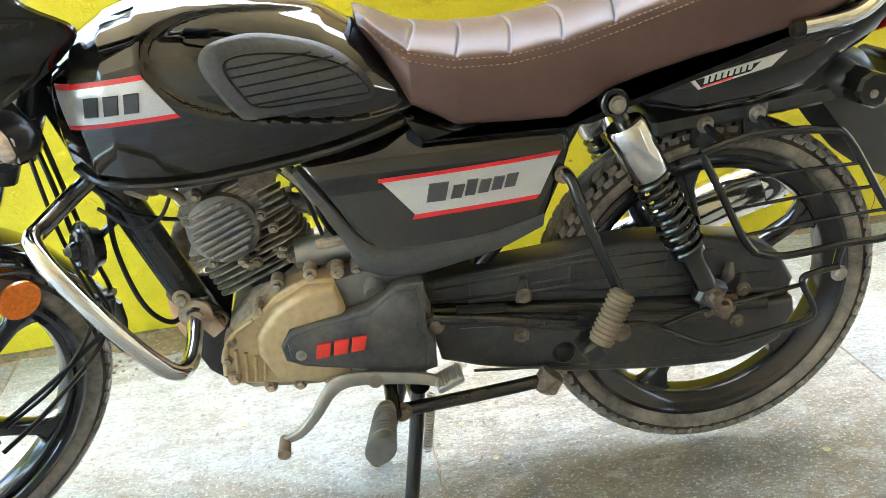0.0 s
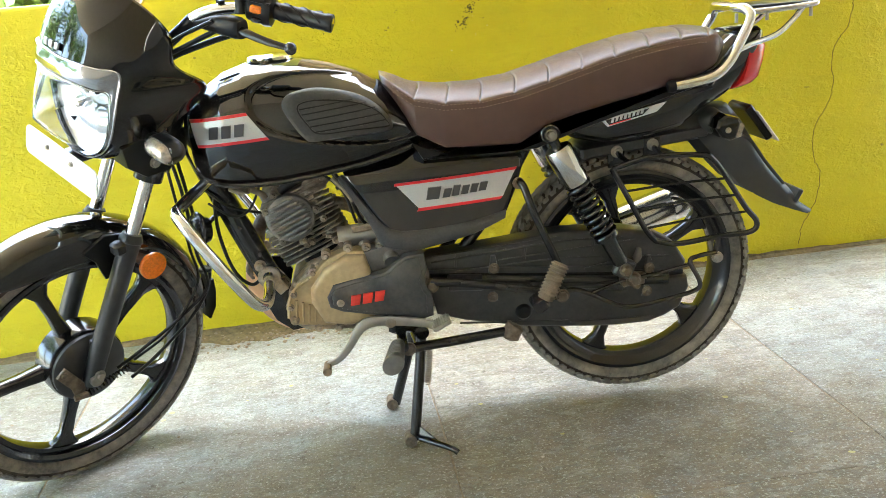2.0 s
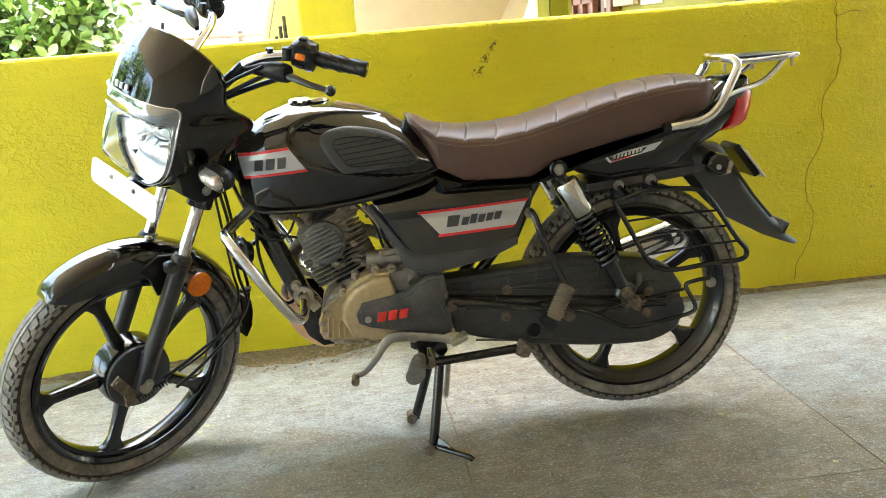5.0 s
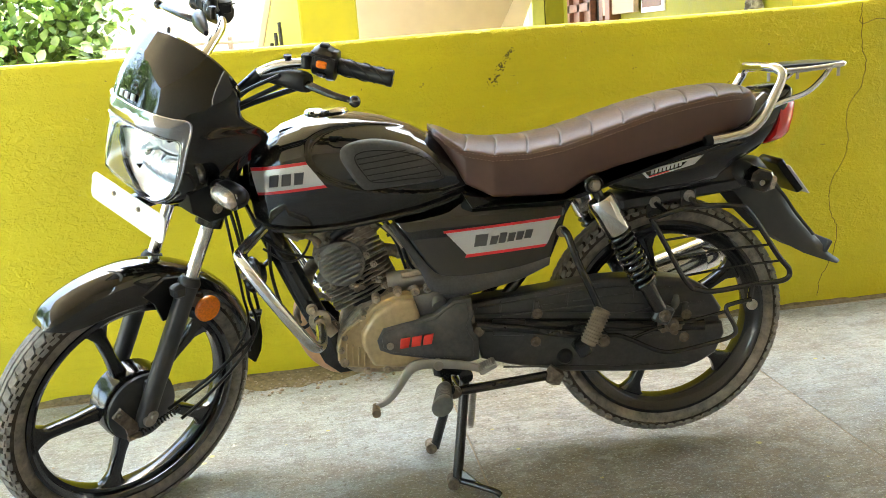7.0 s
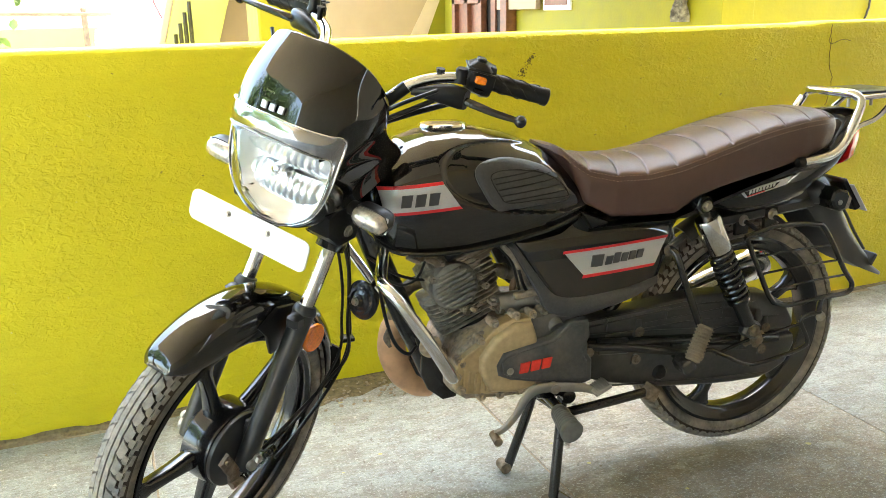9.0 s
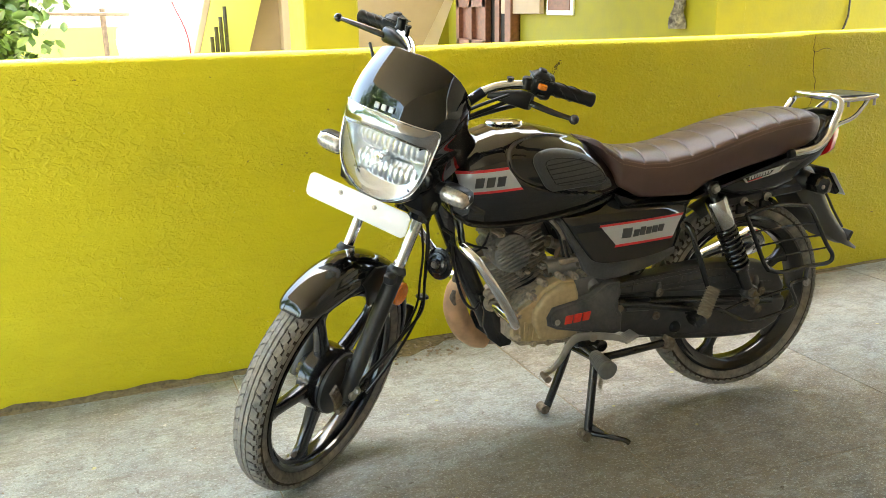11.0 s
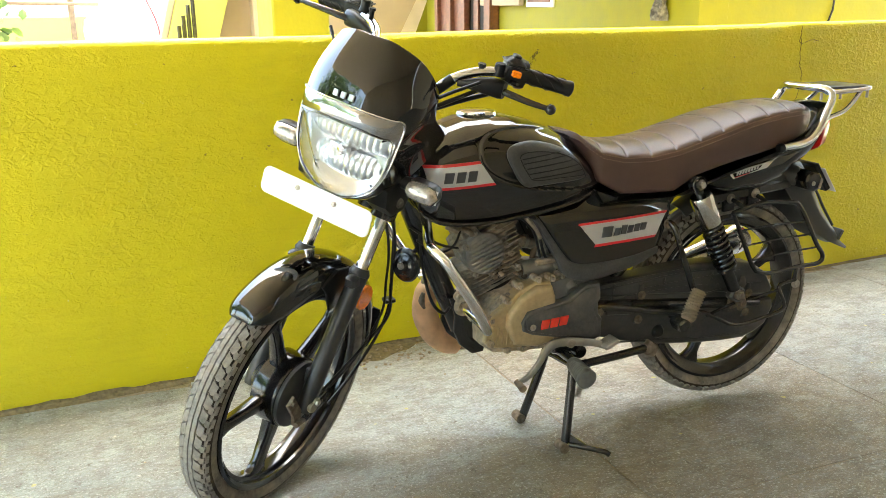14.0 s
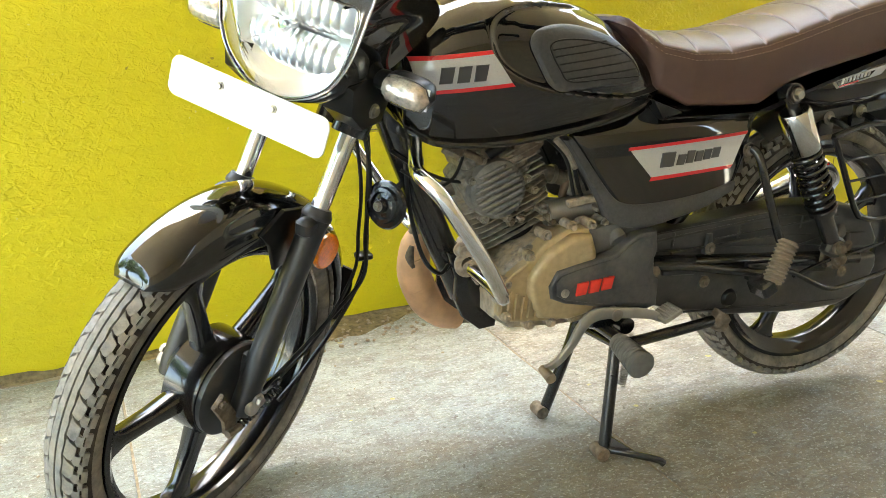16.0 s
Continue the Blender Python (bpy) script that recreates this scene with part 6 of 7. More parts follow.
for (x, z), par in (((0.287, 0.425), up_ob), ((0.280, 0.356), dn_ob), ((0.651, 0.382), up_ob), ((0.645, 0.325), dn_ob), ((0.44, 0.352), dn_ob)):
    g = Geo().prism([(x - 0.012, z - 0.012), (x + 0.012, z - 0.012), (x + 0.005, z + 0.03 if par is up_ob else z + 0.012), (x - 0.005, z + 0.03 if par is up_ob else z + 0.012)], -0.107, -0.095, 0.003)
    part("boss", g, CHAINBLACK, par)
    g = Geo().disc(0.0125, 0, 0.003, (x, -0.107, z), (0, -1, 0), 18, 0.0008)
    bolt(g, (x, -0.110, z), 0.007, 0.004)
    part("cover_bolt", g, RUSTY, par, "dull cover bolt")
part("plug", Geo().lathe([(0.0004, 0.009), (0.014, 0.007), (0.020, 0.0), (0.021, -0.01)], (0.351, -0.102, 0.308), (0, -1, 0), 24, closed=False), SATIN, dn_ob, "black rubber plug")
part("peep_cap", Geo().tube([(0.628, -0.104, 0.432), (0.622, -0.112, 0.415), (0.615, -0.106, 0.396)], [0.006, 0.010, 0.005], 10), GREYRUBBER, up_ob)
for x, z in ((0.255, 0.409), (0.255, 0.383)):
    part("clip", Geo().box((x - 0.035, -0.100, z), (0.08, 0.012, 0.012), Matrix.Rotation(0.10, 4, "Y"), 0.002), CHAINBLACK, chain)
adj = Geo().tube([(0.585, -0.112, 0.352), (0.64, -0.112, 0.368)], 0.010, 12, per=1)
bolt(adj, (0.607, -0.125, 0.366), 0.013, 0.014)
bolt(adj, (0.618, -0.115, 0.345), 0.007, 0.006)
adj.box((0.61, -0.108, 0.362), (0.06, 0.012, 0.03), Matrix.Rotation(0.1, 4, "Y"), 0.003)
part("axle_adjuster", adj, RUSTY, chain, "rusty axle nut and chain adjuster")

# ---- foot pegs, brace bars and saree guard ----
brace = new("side_braces")
brace.parent = bike
part("peg_hanger", Geo().tube([(0.352, -0.10, 0.624), (0.362, -0.128, 0.612), (0.378, -0.140, 0.556), (0.414, -0.142, 0.466), (0.428, -0.145, 0.430)], 0.0085, 12), FRAMEBLACK, brace, "black pillion peg hanger")
g = Geo()
bolt(g, (0.354, -0.112, 0.618), 0.010, 0.006)
part("hanger_bolt", g, RUSTY, brace)
part("long_bar", Geo().tube([(0.140, -0.125, 0.418), (0.165, -0.130, 0.414), (0.225, -0.130, 0.404), (0.375, -0.130, 0.370), (0.415, -0.128, 0.362)], 0.0095, 12), FRAMEBLACK, brace, "black steel brace bar")
part("thin_bar", Geo().tube([(0.43, -0.125, 0.357), (0.470, -0.130, 0.358), (0.507, -0.132, 0.342), (0.573, -0.134, 0.307), (0.621, -0.134, 0.302), (0.70, -0.132, 0.311), (0.755, -0.130, 0.322), (0.764, -0.130, 0.342), (0.742, -0.126, 0.392), (0.765, -0.122, 0.402), (0.808, -0.118, 0.405)], 0.0055, 10), FRAMEBLACK, brace, "thin black guard bar")
part("thin_bar", Geo().tube([(0.50, -0.118, 0.338), (0.58, -0.122, 0.362), (0.66, -0.124, 0.372), (0.745, -0.124, 0.385)], 0.004, 8), FRAMEBLACK, brace)
part("peg_plate", Geo().prism([(0.365, 0.39), (0.425, 0.385), (0.452, 0.362), (0.445, 0.338), (0.40, 0.338), (0.372, 0.352)], -0.132, -0.118, 0.004), FRAMEBLACK, brace)
g = Geo()
bolt(g, (0.437, -0.133, 0.349), 0.012, 0.007)
part("plate_bolt", g, RUSTY, brace)
a, b = Vector((0.428, -0.168, 0.440)), Vector((0.386, -0.178, 0.362))
ends = [0.0] + [0.04 + 0.09 * k + d for k in range(10) for d in (0.0, 0.012, 0.042, 0.054)] + [0.97, 1.0]
peg = Geo().tube([a.lerp(b, t) for t in ends], [0.016] + [0.0175, 0.0208, 0.0208, 0.0175] * 10 + [0.018, 0.012], 16, per=1)
part("pillion_peg", peg, PEGRUBBER, brace, "folded brown ribbed pillion peg")
part("peg_hinge", Geo().box((0.376, -0.165, 0.352), (0.035, 0.05, 0.032), Matrix.Rotation(-0.5, 4, "Y"), 0.005), FRAMEBLACK, brace)
g = Geo()
bolt(g, (0.140, -0.128, 0.407), 0.012, 0.008)
g.disc(0.018, 0, 0.004, (0.140, -0.122, 0.407), (0, -1, 0), 22, 0.001)
part("pivot_bolt", g, RUSTY, brace, "dull swing arm pivot bolt")
guard = new("wire_guard")
guard.parent = bike
part("frame_wire", Geo().tube([(0.566, -0.112, 0.626), (0.615, -0.112, 0.638), (0.664, -0.112, 0.645), (0.765, -0.112, 0.638), (0.805, -0.112, 0.618), (0.876, -0.112, 0.508), (0.907, -0.112, 0.466), (0.893, -0.112, 0.443), (0.819, -0.112, 0.441), (0.718, -0.112, 0.434), (0.665, -0.112, 0.447)], 0.0065, 10), FRAMEBLACK, guard, "black wire guard frame")
part("front_wire", Geo().tube([(0.566, -0.112, 0.626), (0.60, -0.113, 0.560), (0.640, -0.114, 0.480), (0.665, -0.112, 0.447)], 0.0065, 10), FRAMEBLACK, guard)
for q in (((0.596, 0.572), (0.832, 0.577)), ((0.622, 0.527), (0.862, 0.535)), ((0.646, 0.480), (0.885, 0.493))):
    part("cross_wire", Geo().tube([(q[0][0], -0.112, q[0][1]), ((q[0][0] + q[1][0]) / 2, -0.115, (q[0][1] + q[1][1]) / 2 + 0.004), (q[1][0], -0.112, q[1][1])], 0.003, 8), FRAMEBLACK, guard)
part("stay", Geo().tube([(0.60, -0.112, 0.640), (0.592, -0.09, 0.650), (0.592, -0.06, 0.655)], 0.006, 8), FRAMEBLACK, guard)
part("stay", Geo().tube([(0.678, -0.112, 0.645), (0.676, -0.09, 0.655), (0.675, -0.06, 0.66)], 0.006, 8), FRAMEBLACK, guard)
part("stay", Geo().tube([(0.815, -0.112, 0.441), (0.812, -0.11, 0.420), (0.808, -0.112, 0.395)], 0.007, 8), FRAMEBLACK, guard)
g = Geo()
bolt(g, (0.811, -0.118, 0.392), 0.010, 0.007)
part("guard_bolt", g, STEEL, guard)

# ---- frame ----
frame_ob = new("frame")
frame_ob.parent = bike
part("down_tube", Geo().tube([(-0.36, 0, 0.80), (-0.325, 0, 0.69), (-0.258, 0, 0.51), (-0.222, 0, 0.425), (-0.20, 0, 0.37)], 0.027, 20), FRAMEBLACK, frame_ob, "black down tube")
part("head_tube", Geo().tube([Vector((-0.436, 0, 0.715)), Vector((-0.369, 0, 0.860))], 0.030, 20, per=1), FRAMEBLACK, frame_ob)
part("spine", Geo().tube([(-0.36, 0, 0.78), (-0.10, 0, 0.735), (0.15, 0, 0.705), (0.30, 0, 0.69)], 0.024, 14), FRAMEBLACK, frame_ob)
for s in (-1, 1):
    part("rear_rail", Geo().tube([(0.15, 0.09 * s, 0.70), (0.36, 0.095 * s, 0.695), (0.43, 0.095 * s, 0.72), (0.80, 0.09 * s, 0.79)], 0.013, 12), FRAMEBLACK, frame_ob)
    part("rear_stay", Geo().tube([(0.38, 0.08 * s, 0.69), (0.30, 0.072 * s, 0.56), (0.20, 0.060 * s, 0.44), (0.12, 0.055 * s, 0.36), (0.08, 0.055 * s, 0.30)], 0.013, 12), FRAMEBLACK, frame_ob)
    part("engine_plate", Geo().prism([(-0.248, 0.47), (-0.20, 0.465), (-0.175, 0.43), (-0.185, 0.394), (-0.182, 0.353), (-0.150, 0.332), (-0.154, 0.312), (-0.186, 0.310), (-0.22, 0.340), (-0.236, 0.379), (-0.232, 0.42)], 0.052 * s, 0.040 * s, 0.004), FRAMEBLACK, frame_ob, "black engine mounting plate")
part("mount_bolt", bolt(Geo(), (-0.19, -0.053, 0.43), 0.011, 0.010), RUSTY, frame_ob)
part("battery_box", Geo().box((0.20, 0, 0.60), (0.22, 0.17, 0.16), None, 0.01), CHAINBLACK, frame_ob)
cr = [(-0.306, -0.040, 0.694), (-0.321, -0.090, 0.686), (-0.339, -0.145, 0.676), (-0.355, -0.195, 0.666), (-0.359, -0.232, 0.661), (-0.342, -0.258, 0.640), (-0.317, -0.266, 0.600), (-0.292, -0.268, 0.560), (-0.268, -0.264, 0.520), (-0.246, -0.253, 0.481), (-0.229, -0.238, 0.453), (-0.216, -0.212, 0.441), (-0.213, -0.165, 0.442), (-0.217, -0.105, 0.448), (-0.221, -0.045, 0.453)]
crash = part("crash_bar", Geo().tube(cr, 0.0125, 18, per=4), CHROME, bike, "chrome crash bar")
part("crash_bar_arm", Geo().tube([(x, -y, z) for x, y, z in cr], 0.0125, 16, per=4), CHROME, crash)
for s in (-1, 1):
    part("clamp", Geo().lathe([(0.0135, -0.004), (0.025, -0.004), (0.026, 0.0), (0.025, 0.004), (0.0135, 0.004)], (-0.219, 0.072 * s, 0.454), (0.06, 1, 0.02), 26).box((-0.203, 0.070 * s, 0.436), (0.026, 0.007, 0.050), Matrix.Rotation(-0.6, 4, "Y"), 0.002), CRANK, crash, "dull steel clamp plate")
    part("clamp_bolt", bolt(Geo(), (-0.234, 0.076 * s, 0.484), 0.010, 0.009, (0, s, 0)), CRANK, crash)
horn = part("horn", Geo().lathe([(0.0004, 0.020), (0.010, 0.020), (0.013, 0.016), (0.014, 0.009), (0.022, 0.007), (0.024, 0.011), (0.030, 0.010), (0.032, 0.004), (0.040, 0.003), (0.043, -0.001), (0.041, -0.006), (0.033, -0.009), (0.028, -0.024), (0.0004, -0.026)], (-0.362, -0.05, 0.574), (-0.80, -0.52, 0.12), 32, closed=False), FRAMEBLACK, bike, "round black horn with stepped rings")
part("horn_nut", bolt(Geo(), Vector((-0.362, -0.05, 0.574)) + Vector((-0.80, -0.52, 0.12)).normalized() * 0.020, 0.007, 0.006, (-0.80, -0.52, 0.12)), STEEL, horn)
part("horn_bracket", Geo().tube([(-0.350, -0.02, 0.575), (-0.30, -0.0, 0.61)], 0.006, 8, per=1), FRAMEBLACK, horn)

# ---- engine ----
engine = new("engine")
engine.parent = bike
CB, TILT = Vector((-0.098, 0, 0.478)), radians(-22)
CYL = Matrix.Translation(CB) @ Matrix.Rotation(TILT, 4, "Y")
part("crankcase", Geo().prism([(-0.185, 0.39), (-0.165, 0.44), (-0.12, 0.475), (-0.06, 0.495), (0.02, 0.505), (0.12, 0.495), (0.140, 0.43), (0.135, 0.33), (0.08, 0.315), (-0.05, 0.318), (-0.15, 0.328), (-0.185, 0.355)], -0.108, 0.11, 0.010, steps=3), CRANK, engine, "dirty aluminium crankcase")
gold = part("side_case", Geo().prism([(-0.180, 0.385), (-0.176, 0.41), (-0.158, 0.440), (-0.118, 0.466), (-0.085, 0.497), (-0.045, 0.511), (-0.002, 0.508), (0.012, 0.47), (0.018, 0.40), (0.012, 0.352), (-0.03, 0.342), (-0.06, 0.337), (-0.12, 0.343), (-0.168, 0.352), (-0.182, 0.365)], -0.126, -0.09, 0.006, steps=3), GOLD, engine, "gold painted side case")
part("raised_case", Geo().prism([(-0.126, 0.435), (-0.092, 0.478), (-0.042, 0.504), (-0.002, 0.500), (0.008, 0.47), (0.015, 0.40), (0.006, 0.348), (-0.045, 0.340), (-0.105, 0.352), (-0.128, 0.402)], -0.142, -0.115, 0.013, steps=3), GOLD, gold, "raised gold casing with bevelled edge")
part("case_rim", Geo().tube([(-0.182, -0.128, 0.372), (-0.177, -0.128, 0.410), (-0.160, -0.128, 0.438), (-0.128, -0.128, 0.458)], 0.004, 8), GOLD, gold)
for k in range(5):
    x = -0.168 + 0.0135 * k
    part("case_fin", Geo().prism([(x, 0.355), (x + 0.004, 0.355), (x + 0.010, 0.412 - 0.007 * k), (x + 0.005, 0.412 - 0.007 * k)], -0.132, -0.12, 0.0015), GOLD, gold)
part("engine_cover", Geo().prism([(-0.076, 0.442), (-0.036, 0.449), (0.040, 0.460), (0.066, 0.478), (0.086, 0.492), (0.128, 0.494), (0.133, 0.455), (0.126, 0.44), (0.128, 0.41), (0.139, 0.396), (0.138, 0.345), (0.106, 0.337), (0.05, 0.352), (-0.013, 0.367), (-0.062, 0.379), (-0.088, 0.392), (-0.092, 0.415)], -0.150, -0.11, 0.005, steps=3), COVER, engine, "dark grey sprocket side cover")
part("cover_panel", Geo().prism([(-0.082, 0.424), (-0.070, 0.435), (-0.034, 0.443), (0.044, 0.454), (0.070, 0.474), (0.090, 0.485), (0.118, 0.486), (0.122, 0.450), (0.112, 0.428), (0.118, 0.408), (0.126, 0.395), (0.124, 0.352), (0.050, 0.359), (-0.010, 0.373), (-0.060, 0.386), (-0.080, 0.398)], -0.1535, -0.14, 0.0045, steps=2), COVER, engine, "raised cover panel")
part("cover_bridge", Geo().prism([(-0.002, 0.505), (0.01, 0.455), (0.05, 0.462), (0.085, 0.49), (0.135, 0.494), (0.13, 0.512), (0.06, 0.515)], -0.128, -0.09, 0.006), COVER, engine)
part("bridge_boss", Geo().tube([(0.052, -0.10, 0.500), (0.058, -0.132, 0.478)], [0.020, 0.017], 16, per=1), COVER, engine)
for k in range(3):
    x = -0.040 + 0.0265 * k
    part("red_block", Geo().prism([(x - 0.003, 0.394 + 0.0015 * k), (x + 0.017, 0.395 + 0.0015 * k), (x + 0.023, 0.418 + 0.0015 * k), (x + 0.001, 0.417 + 0.0015 * k)], -0.1585, -0.150, 0.001), REDPAINT, engine, "raised red slanted block")
g = Geo()
g.disc(0.0085, 0, 0.002, (-0.064, -0.1535, 0.402), (0, -1, 0), 18, 0.0006)
bolt(g, (-0.064, -0.155, 0.402), 0.0048, 0.003)
part("cover_screw", g, STEEL, engine)
for x, z, y in ((-0.170, 0.365, -0.132), (-0.166, 0.425, -0.125), (-0.118, 0.468, -0.120), (-0.085, 0.503, -0.118), (-0.035, 0.514, -0.120), (-0.12, 0.339, -0.125), (-0.03, 0.338, -0.125), (-0.075, 0.336, -0.125), (0.005, 0.512, -0.12), (-0.176, 0.395, -0.125)):
    part("case_bolt", bolt(Geo().tube([(x, y + 0.03, z), (x, y, z)], 0.0105, 12, per=1), (x, y, z), 0.0065, 0.008), CRANK, engine, "muddy bolt on its lug")
for k in range(8):
    h = 0.018 + 0.0115 * k
    wx, wy = (0.084, 0.054) if k < 5 else (0.090, 0.056)
    ring = [((wx * math.copysign(abs(math.cos(t)) ** 0.35, math.cos(t))), (wy * math.copysign(abs(math.sin(t)) ** 0.35, math.sin(t)))) for t in lin(0, 2 * math.pi, 29)[:-1]]
    part("cooling_fin", Geo().grid([[CYL @ Vector((x * 0.97, y * 0.97, h - 0.0018)) for x, y in ring], [CYL @ Vector((x, y, h - 0.0008)) for x, y in ring], [CYL @ Vector((x, y, h + 0.0008)) for x, y in ring], [CYL @ Vector((x * 0.97, y * 0.97, h + 0.0018)) for x, y in ring]], wrap=True, caps=True), ENGINE, engine, "dusty cast cooling fin")
# barrel coloured black so the gaps between the fins look deeply shaded
part("cylinder_barrel", Geo().tube([CYL @ Vector((0, 0, -0.01)), CYL @ Vector((0, 0, 0.12))], 0.046, 24, per=1), SATIN, engine)
head = Geo().box(CYL @ Vector((0.0, 0.0, 0.137)), (0.138, 0.104, 0.075), Matrix.Rotation(TILT, 4, "Y"), 0.014)
head.box(CYL @ Vector((0.0, 0.0, 0.180)), (0.108, 0.088, 0.028), Matrix.Rotation(TILT, 4, "Y"), 0.010)
head_ob = part("cylinder_head", head, ENGINE, engine, "dusty cast cylinder head")
for k in range(6):
    part("head_fin", Geo().box(CYL @ Vector((0.052, -0.038, 0.104 + 0.0125 * k)), (0.075, 0.034, 0.0045), Matrix.Rotation(TILT, 4, "Y"), 0.0015), ENGINE, head_ob)
HC = Vector((-0.155, -0.054, 0.581))
part("head_cover", Geo().lathe([(0.0004, 0.014), (0.046, 0.014), (0.053, 0.009), (0.055, 0.0), (0.055, -0.03)], HC, (0, -1, 0), 40, closed=False), HEADGREY, head_ob, "round ribbed head cover")
sl = radians(-22)
for k in range(8):
    o = -0.0385 + 0.011 * k
    half = math.sqrt(max(0, 0.047 ** 2 - o * o))
    d, e = Vector((math.cos(sl), 0, -math.sin(sl))), Vector((math.sin(sl), 0, math.cos(sl)))
    c0 = HC + Vector((0, -0.015, 0)) + e * o
    part("cover_rib", Geo().tube([c0 - d * half, c0 - d * (half - 0.006) + Vector((0, -0.004, 0)), c0 + d * (half - 0.006) + Vector((0, -0.004, 0)), c0 + d * half], [0.0025, 0.0043, 0.0043, 0.0025], 8, per=1), HEADGREY, head_ob)
g = Geo()
for q in ((0.058, 0.015), (-0.05, 0.02), (0.02, -0.055), (-0.025, -0.052), (0.073, -0.008), (-0.03, 0.056)):
    g = Geo().tube([HC + Vector((q[0], 0.02, q[1])), HC + Vector((q[0], -0.008, q[1]))], 0.0085, 12, per=1)
    part("head_bolt", bolt(g, HC + Vector((q[0], -0.008, q[1])), 0.0052, 0.006), ENGINE, head_ob, "dull head bolt")
intake = Geo().tube([(-0.070, -0.01, 0.596), (-0.035, -0.012, 0.590), (0.012, -0.012, 0.572)], 0.015, 14)
intake.box((0.032, -0.012, 0.564), (0.048, 0.05, 0.046), None, 0.008)
intake.tube([(0.032, -0.035, 0.566), (0.032, -0.060, 0.566)], 0.014, 14, per=1)
intake.tube([(0.032, -0.012, 0.585), (0.034, -0.012, 0.612)], 0.012, 12, per=1)
intake.tube([(0.055, -0.01, 0.566), (0.13, -0.005, 0.572)], 0.019, 14, per=1)
part("carburettor", intake, ENGINE, engine, "dusty carburettor and intake")
part("hose", Geo().tube([(0.021, -0.020, 0.582), (0.002, -0.022, 0.560), (-0.002, -0.022, 0.530), (0.006, -0.022, 0.506), (0.017, -0.026, 0.498)], 0.0075, 10), HOSE, engine, "brown rubber hose")
st = Geo().tube([(-0.055, -0.055, 0.524), (0.075, -0.055, 0.530)], 0.024, 18, per=1)
st.tube([(0.06, -0.06, 0.53), (0.10, -0.07, 0.51)], 0.012, 12, per=1)
part("starter_motor", st, ALLOY, engine, "grey starter motor")
mr = random.Random(11)
for k in range(22):
    x, z = mr.uniform(-0.13, 0.10), 0.0
    z = 0.505 + mr.uniform(-0.012, 0.03) + (0.02 if x < -0.05 else 0)
    y = mr.uniform(-0.100, -0.03)
    part("lug", Geo().box((x, y, z), (mr.uniform(0.008, 0.022), mr.uniform(0.012, 0.03), mr.uniform(0.006, 0.015)), Matrix.Rotation(mr.uniform(-0.6, 0.6), 4, "Y"), 0.003), ENGINE if k % 3 else CRANK, engine)
for k in range(12):
    p = Vector((mr.uniform(-0.13, 0.08), mr.uniform(-0.10, -0.05), 0.495 + mr.uniform(0, 0.03)))
    part("small_bolt", bolt(Geo(), p, 0.0065, 0.007), RUSTY, engine)
for k in range(7):
    p = Vector((mr.uniform(-0.24, -0.05), mr.uniform(-0.07, -0.02), 0.655 + mr.uniform(-0.015, 0.025)))
    part("fitting", Geo().box(p, (mr.uniform(0.01, 0.03), 0.02, mr.uniform(0.008, 0.02)), Matrix.Rotation(mr.uniform(-0.8, 0.8), 4, "Y"), 0.003), ENGINE, engine)
tap = part("fuel_tap", Geo().box((-0.245, -0.075, 0.664), (0.035, 0.022, 0.022), Matrix.Rotation(0.3, 4, "Y"), 0.005).tube([(-0.228, -0.078, 0.660), (-0.206, -0.082, 0.648), (-0.200, -0.082, 0.638)], 0.007, 10), RUSTY, engine, "dull fuel tap")
part("tap_lever", Geo().box((-0.258, -0.092, 0.662), (0.034, 0.008, 0.010), Matrix.Rotation(0.5, 4, "Y"), 0.002), ENGINE, tap)
part("plug_cap", Geo().tube([(-0.170, -0.048, 0.642), (-0.145, -0.052, 0.659), (-0.109, -0.048, 0.667)], [0.010, 0.012, 0.007], 12), SATIN, engine, "black plug cap")
part("head_bracket", Geo().prism([(-0.125, 0.640), (-0.085, 0.632), (-0.060, 0.655), (-0.075, 0.690), (-0.110, 0.690)], -0.055, -0.040, 0.003), RUSTY, engine, "rusty head bracket")
part("throttle_rod", Geo().tube([(-0.052, -0.080, 0.668), (-0.028, -0.085, 0.640), (-0.012, -0.085, 0.612)], 0.006, 8), ENGINE, engine)
part("vacuum_pipe", Geo().tube([(-0.045, -0.072, 0.640), (-0.020, -0.078, 0.650), (0.005, -0.082, 0.640), (0.020, -0.080, 0.615)], 0.0045, 8), SATIN, engine)
part("linkage", Geo().tube([(-0.033, -0.050, 0.542), (-0.024, -0.053, 0.516), (-0.028, -0.053, 0.494)], [0.005, 0.010, 0.006], 10), CRANK, engine, "pale dusty linkage arm")
part("intake_clamp", Geo().lathe([(0.0165, -0.004), (0.0185, -0.004), (0.0185, 0.004), (0.0165, 0.004)], (-0.020, -0.012, 0.586), (1, 0, -0.25), 18), STEEL, engine, "steel hose clamp")
for pts, r in (([(-0.062, -0.030, 0.690), (-0.045, -0.045, 0.660), (-0.012, -0.050, 0.640), (0.012, -0.055, 0.600), (0.030, -0.060, 0.560)], 0.0032),
               ([(-0.200, -0.020, 0.672), (-0.176, -0.045, 0.664), (-0.150, -0.052, 0.676), (-0.110, -0.040, 0.690)], 0.0035),
               ([(0.040, -0.075, 0.520), (0.060, -0.085, 0.535), (0.085, -0.080, 0.528), (0.110, -0.075, 0.505)], 0.0038)):
    part("wire", Geo().tube(pts, r, 8), SATIN, engine, "thin black wire")
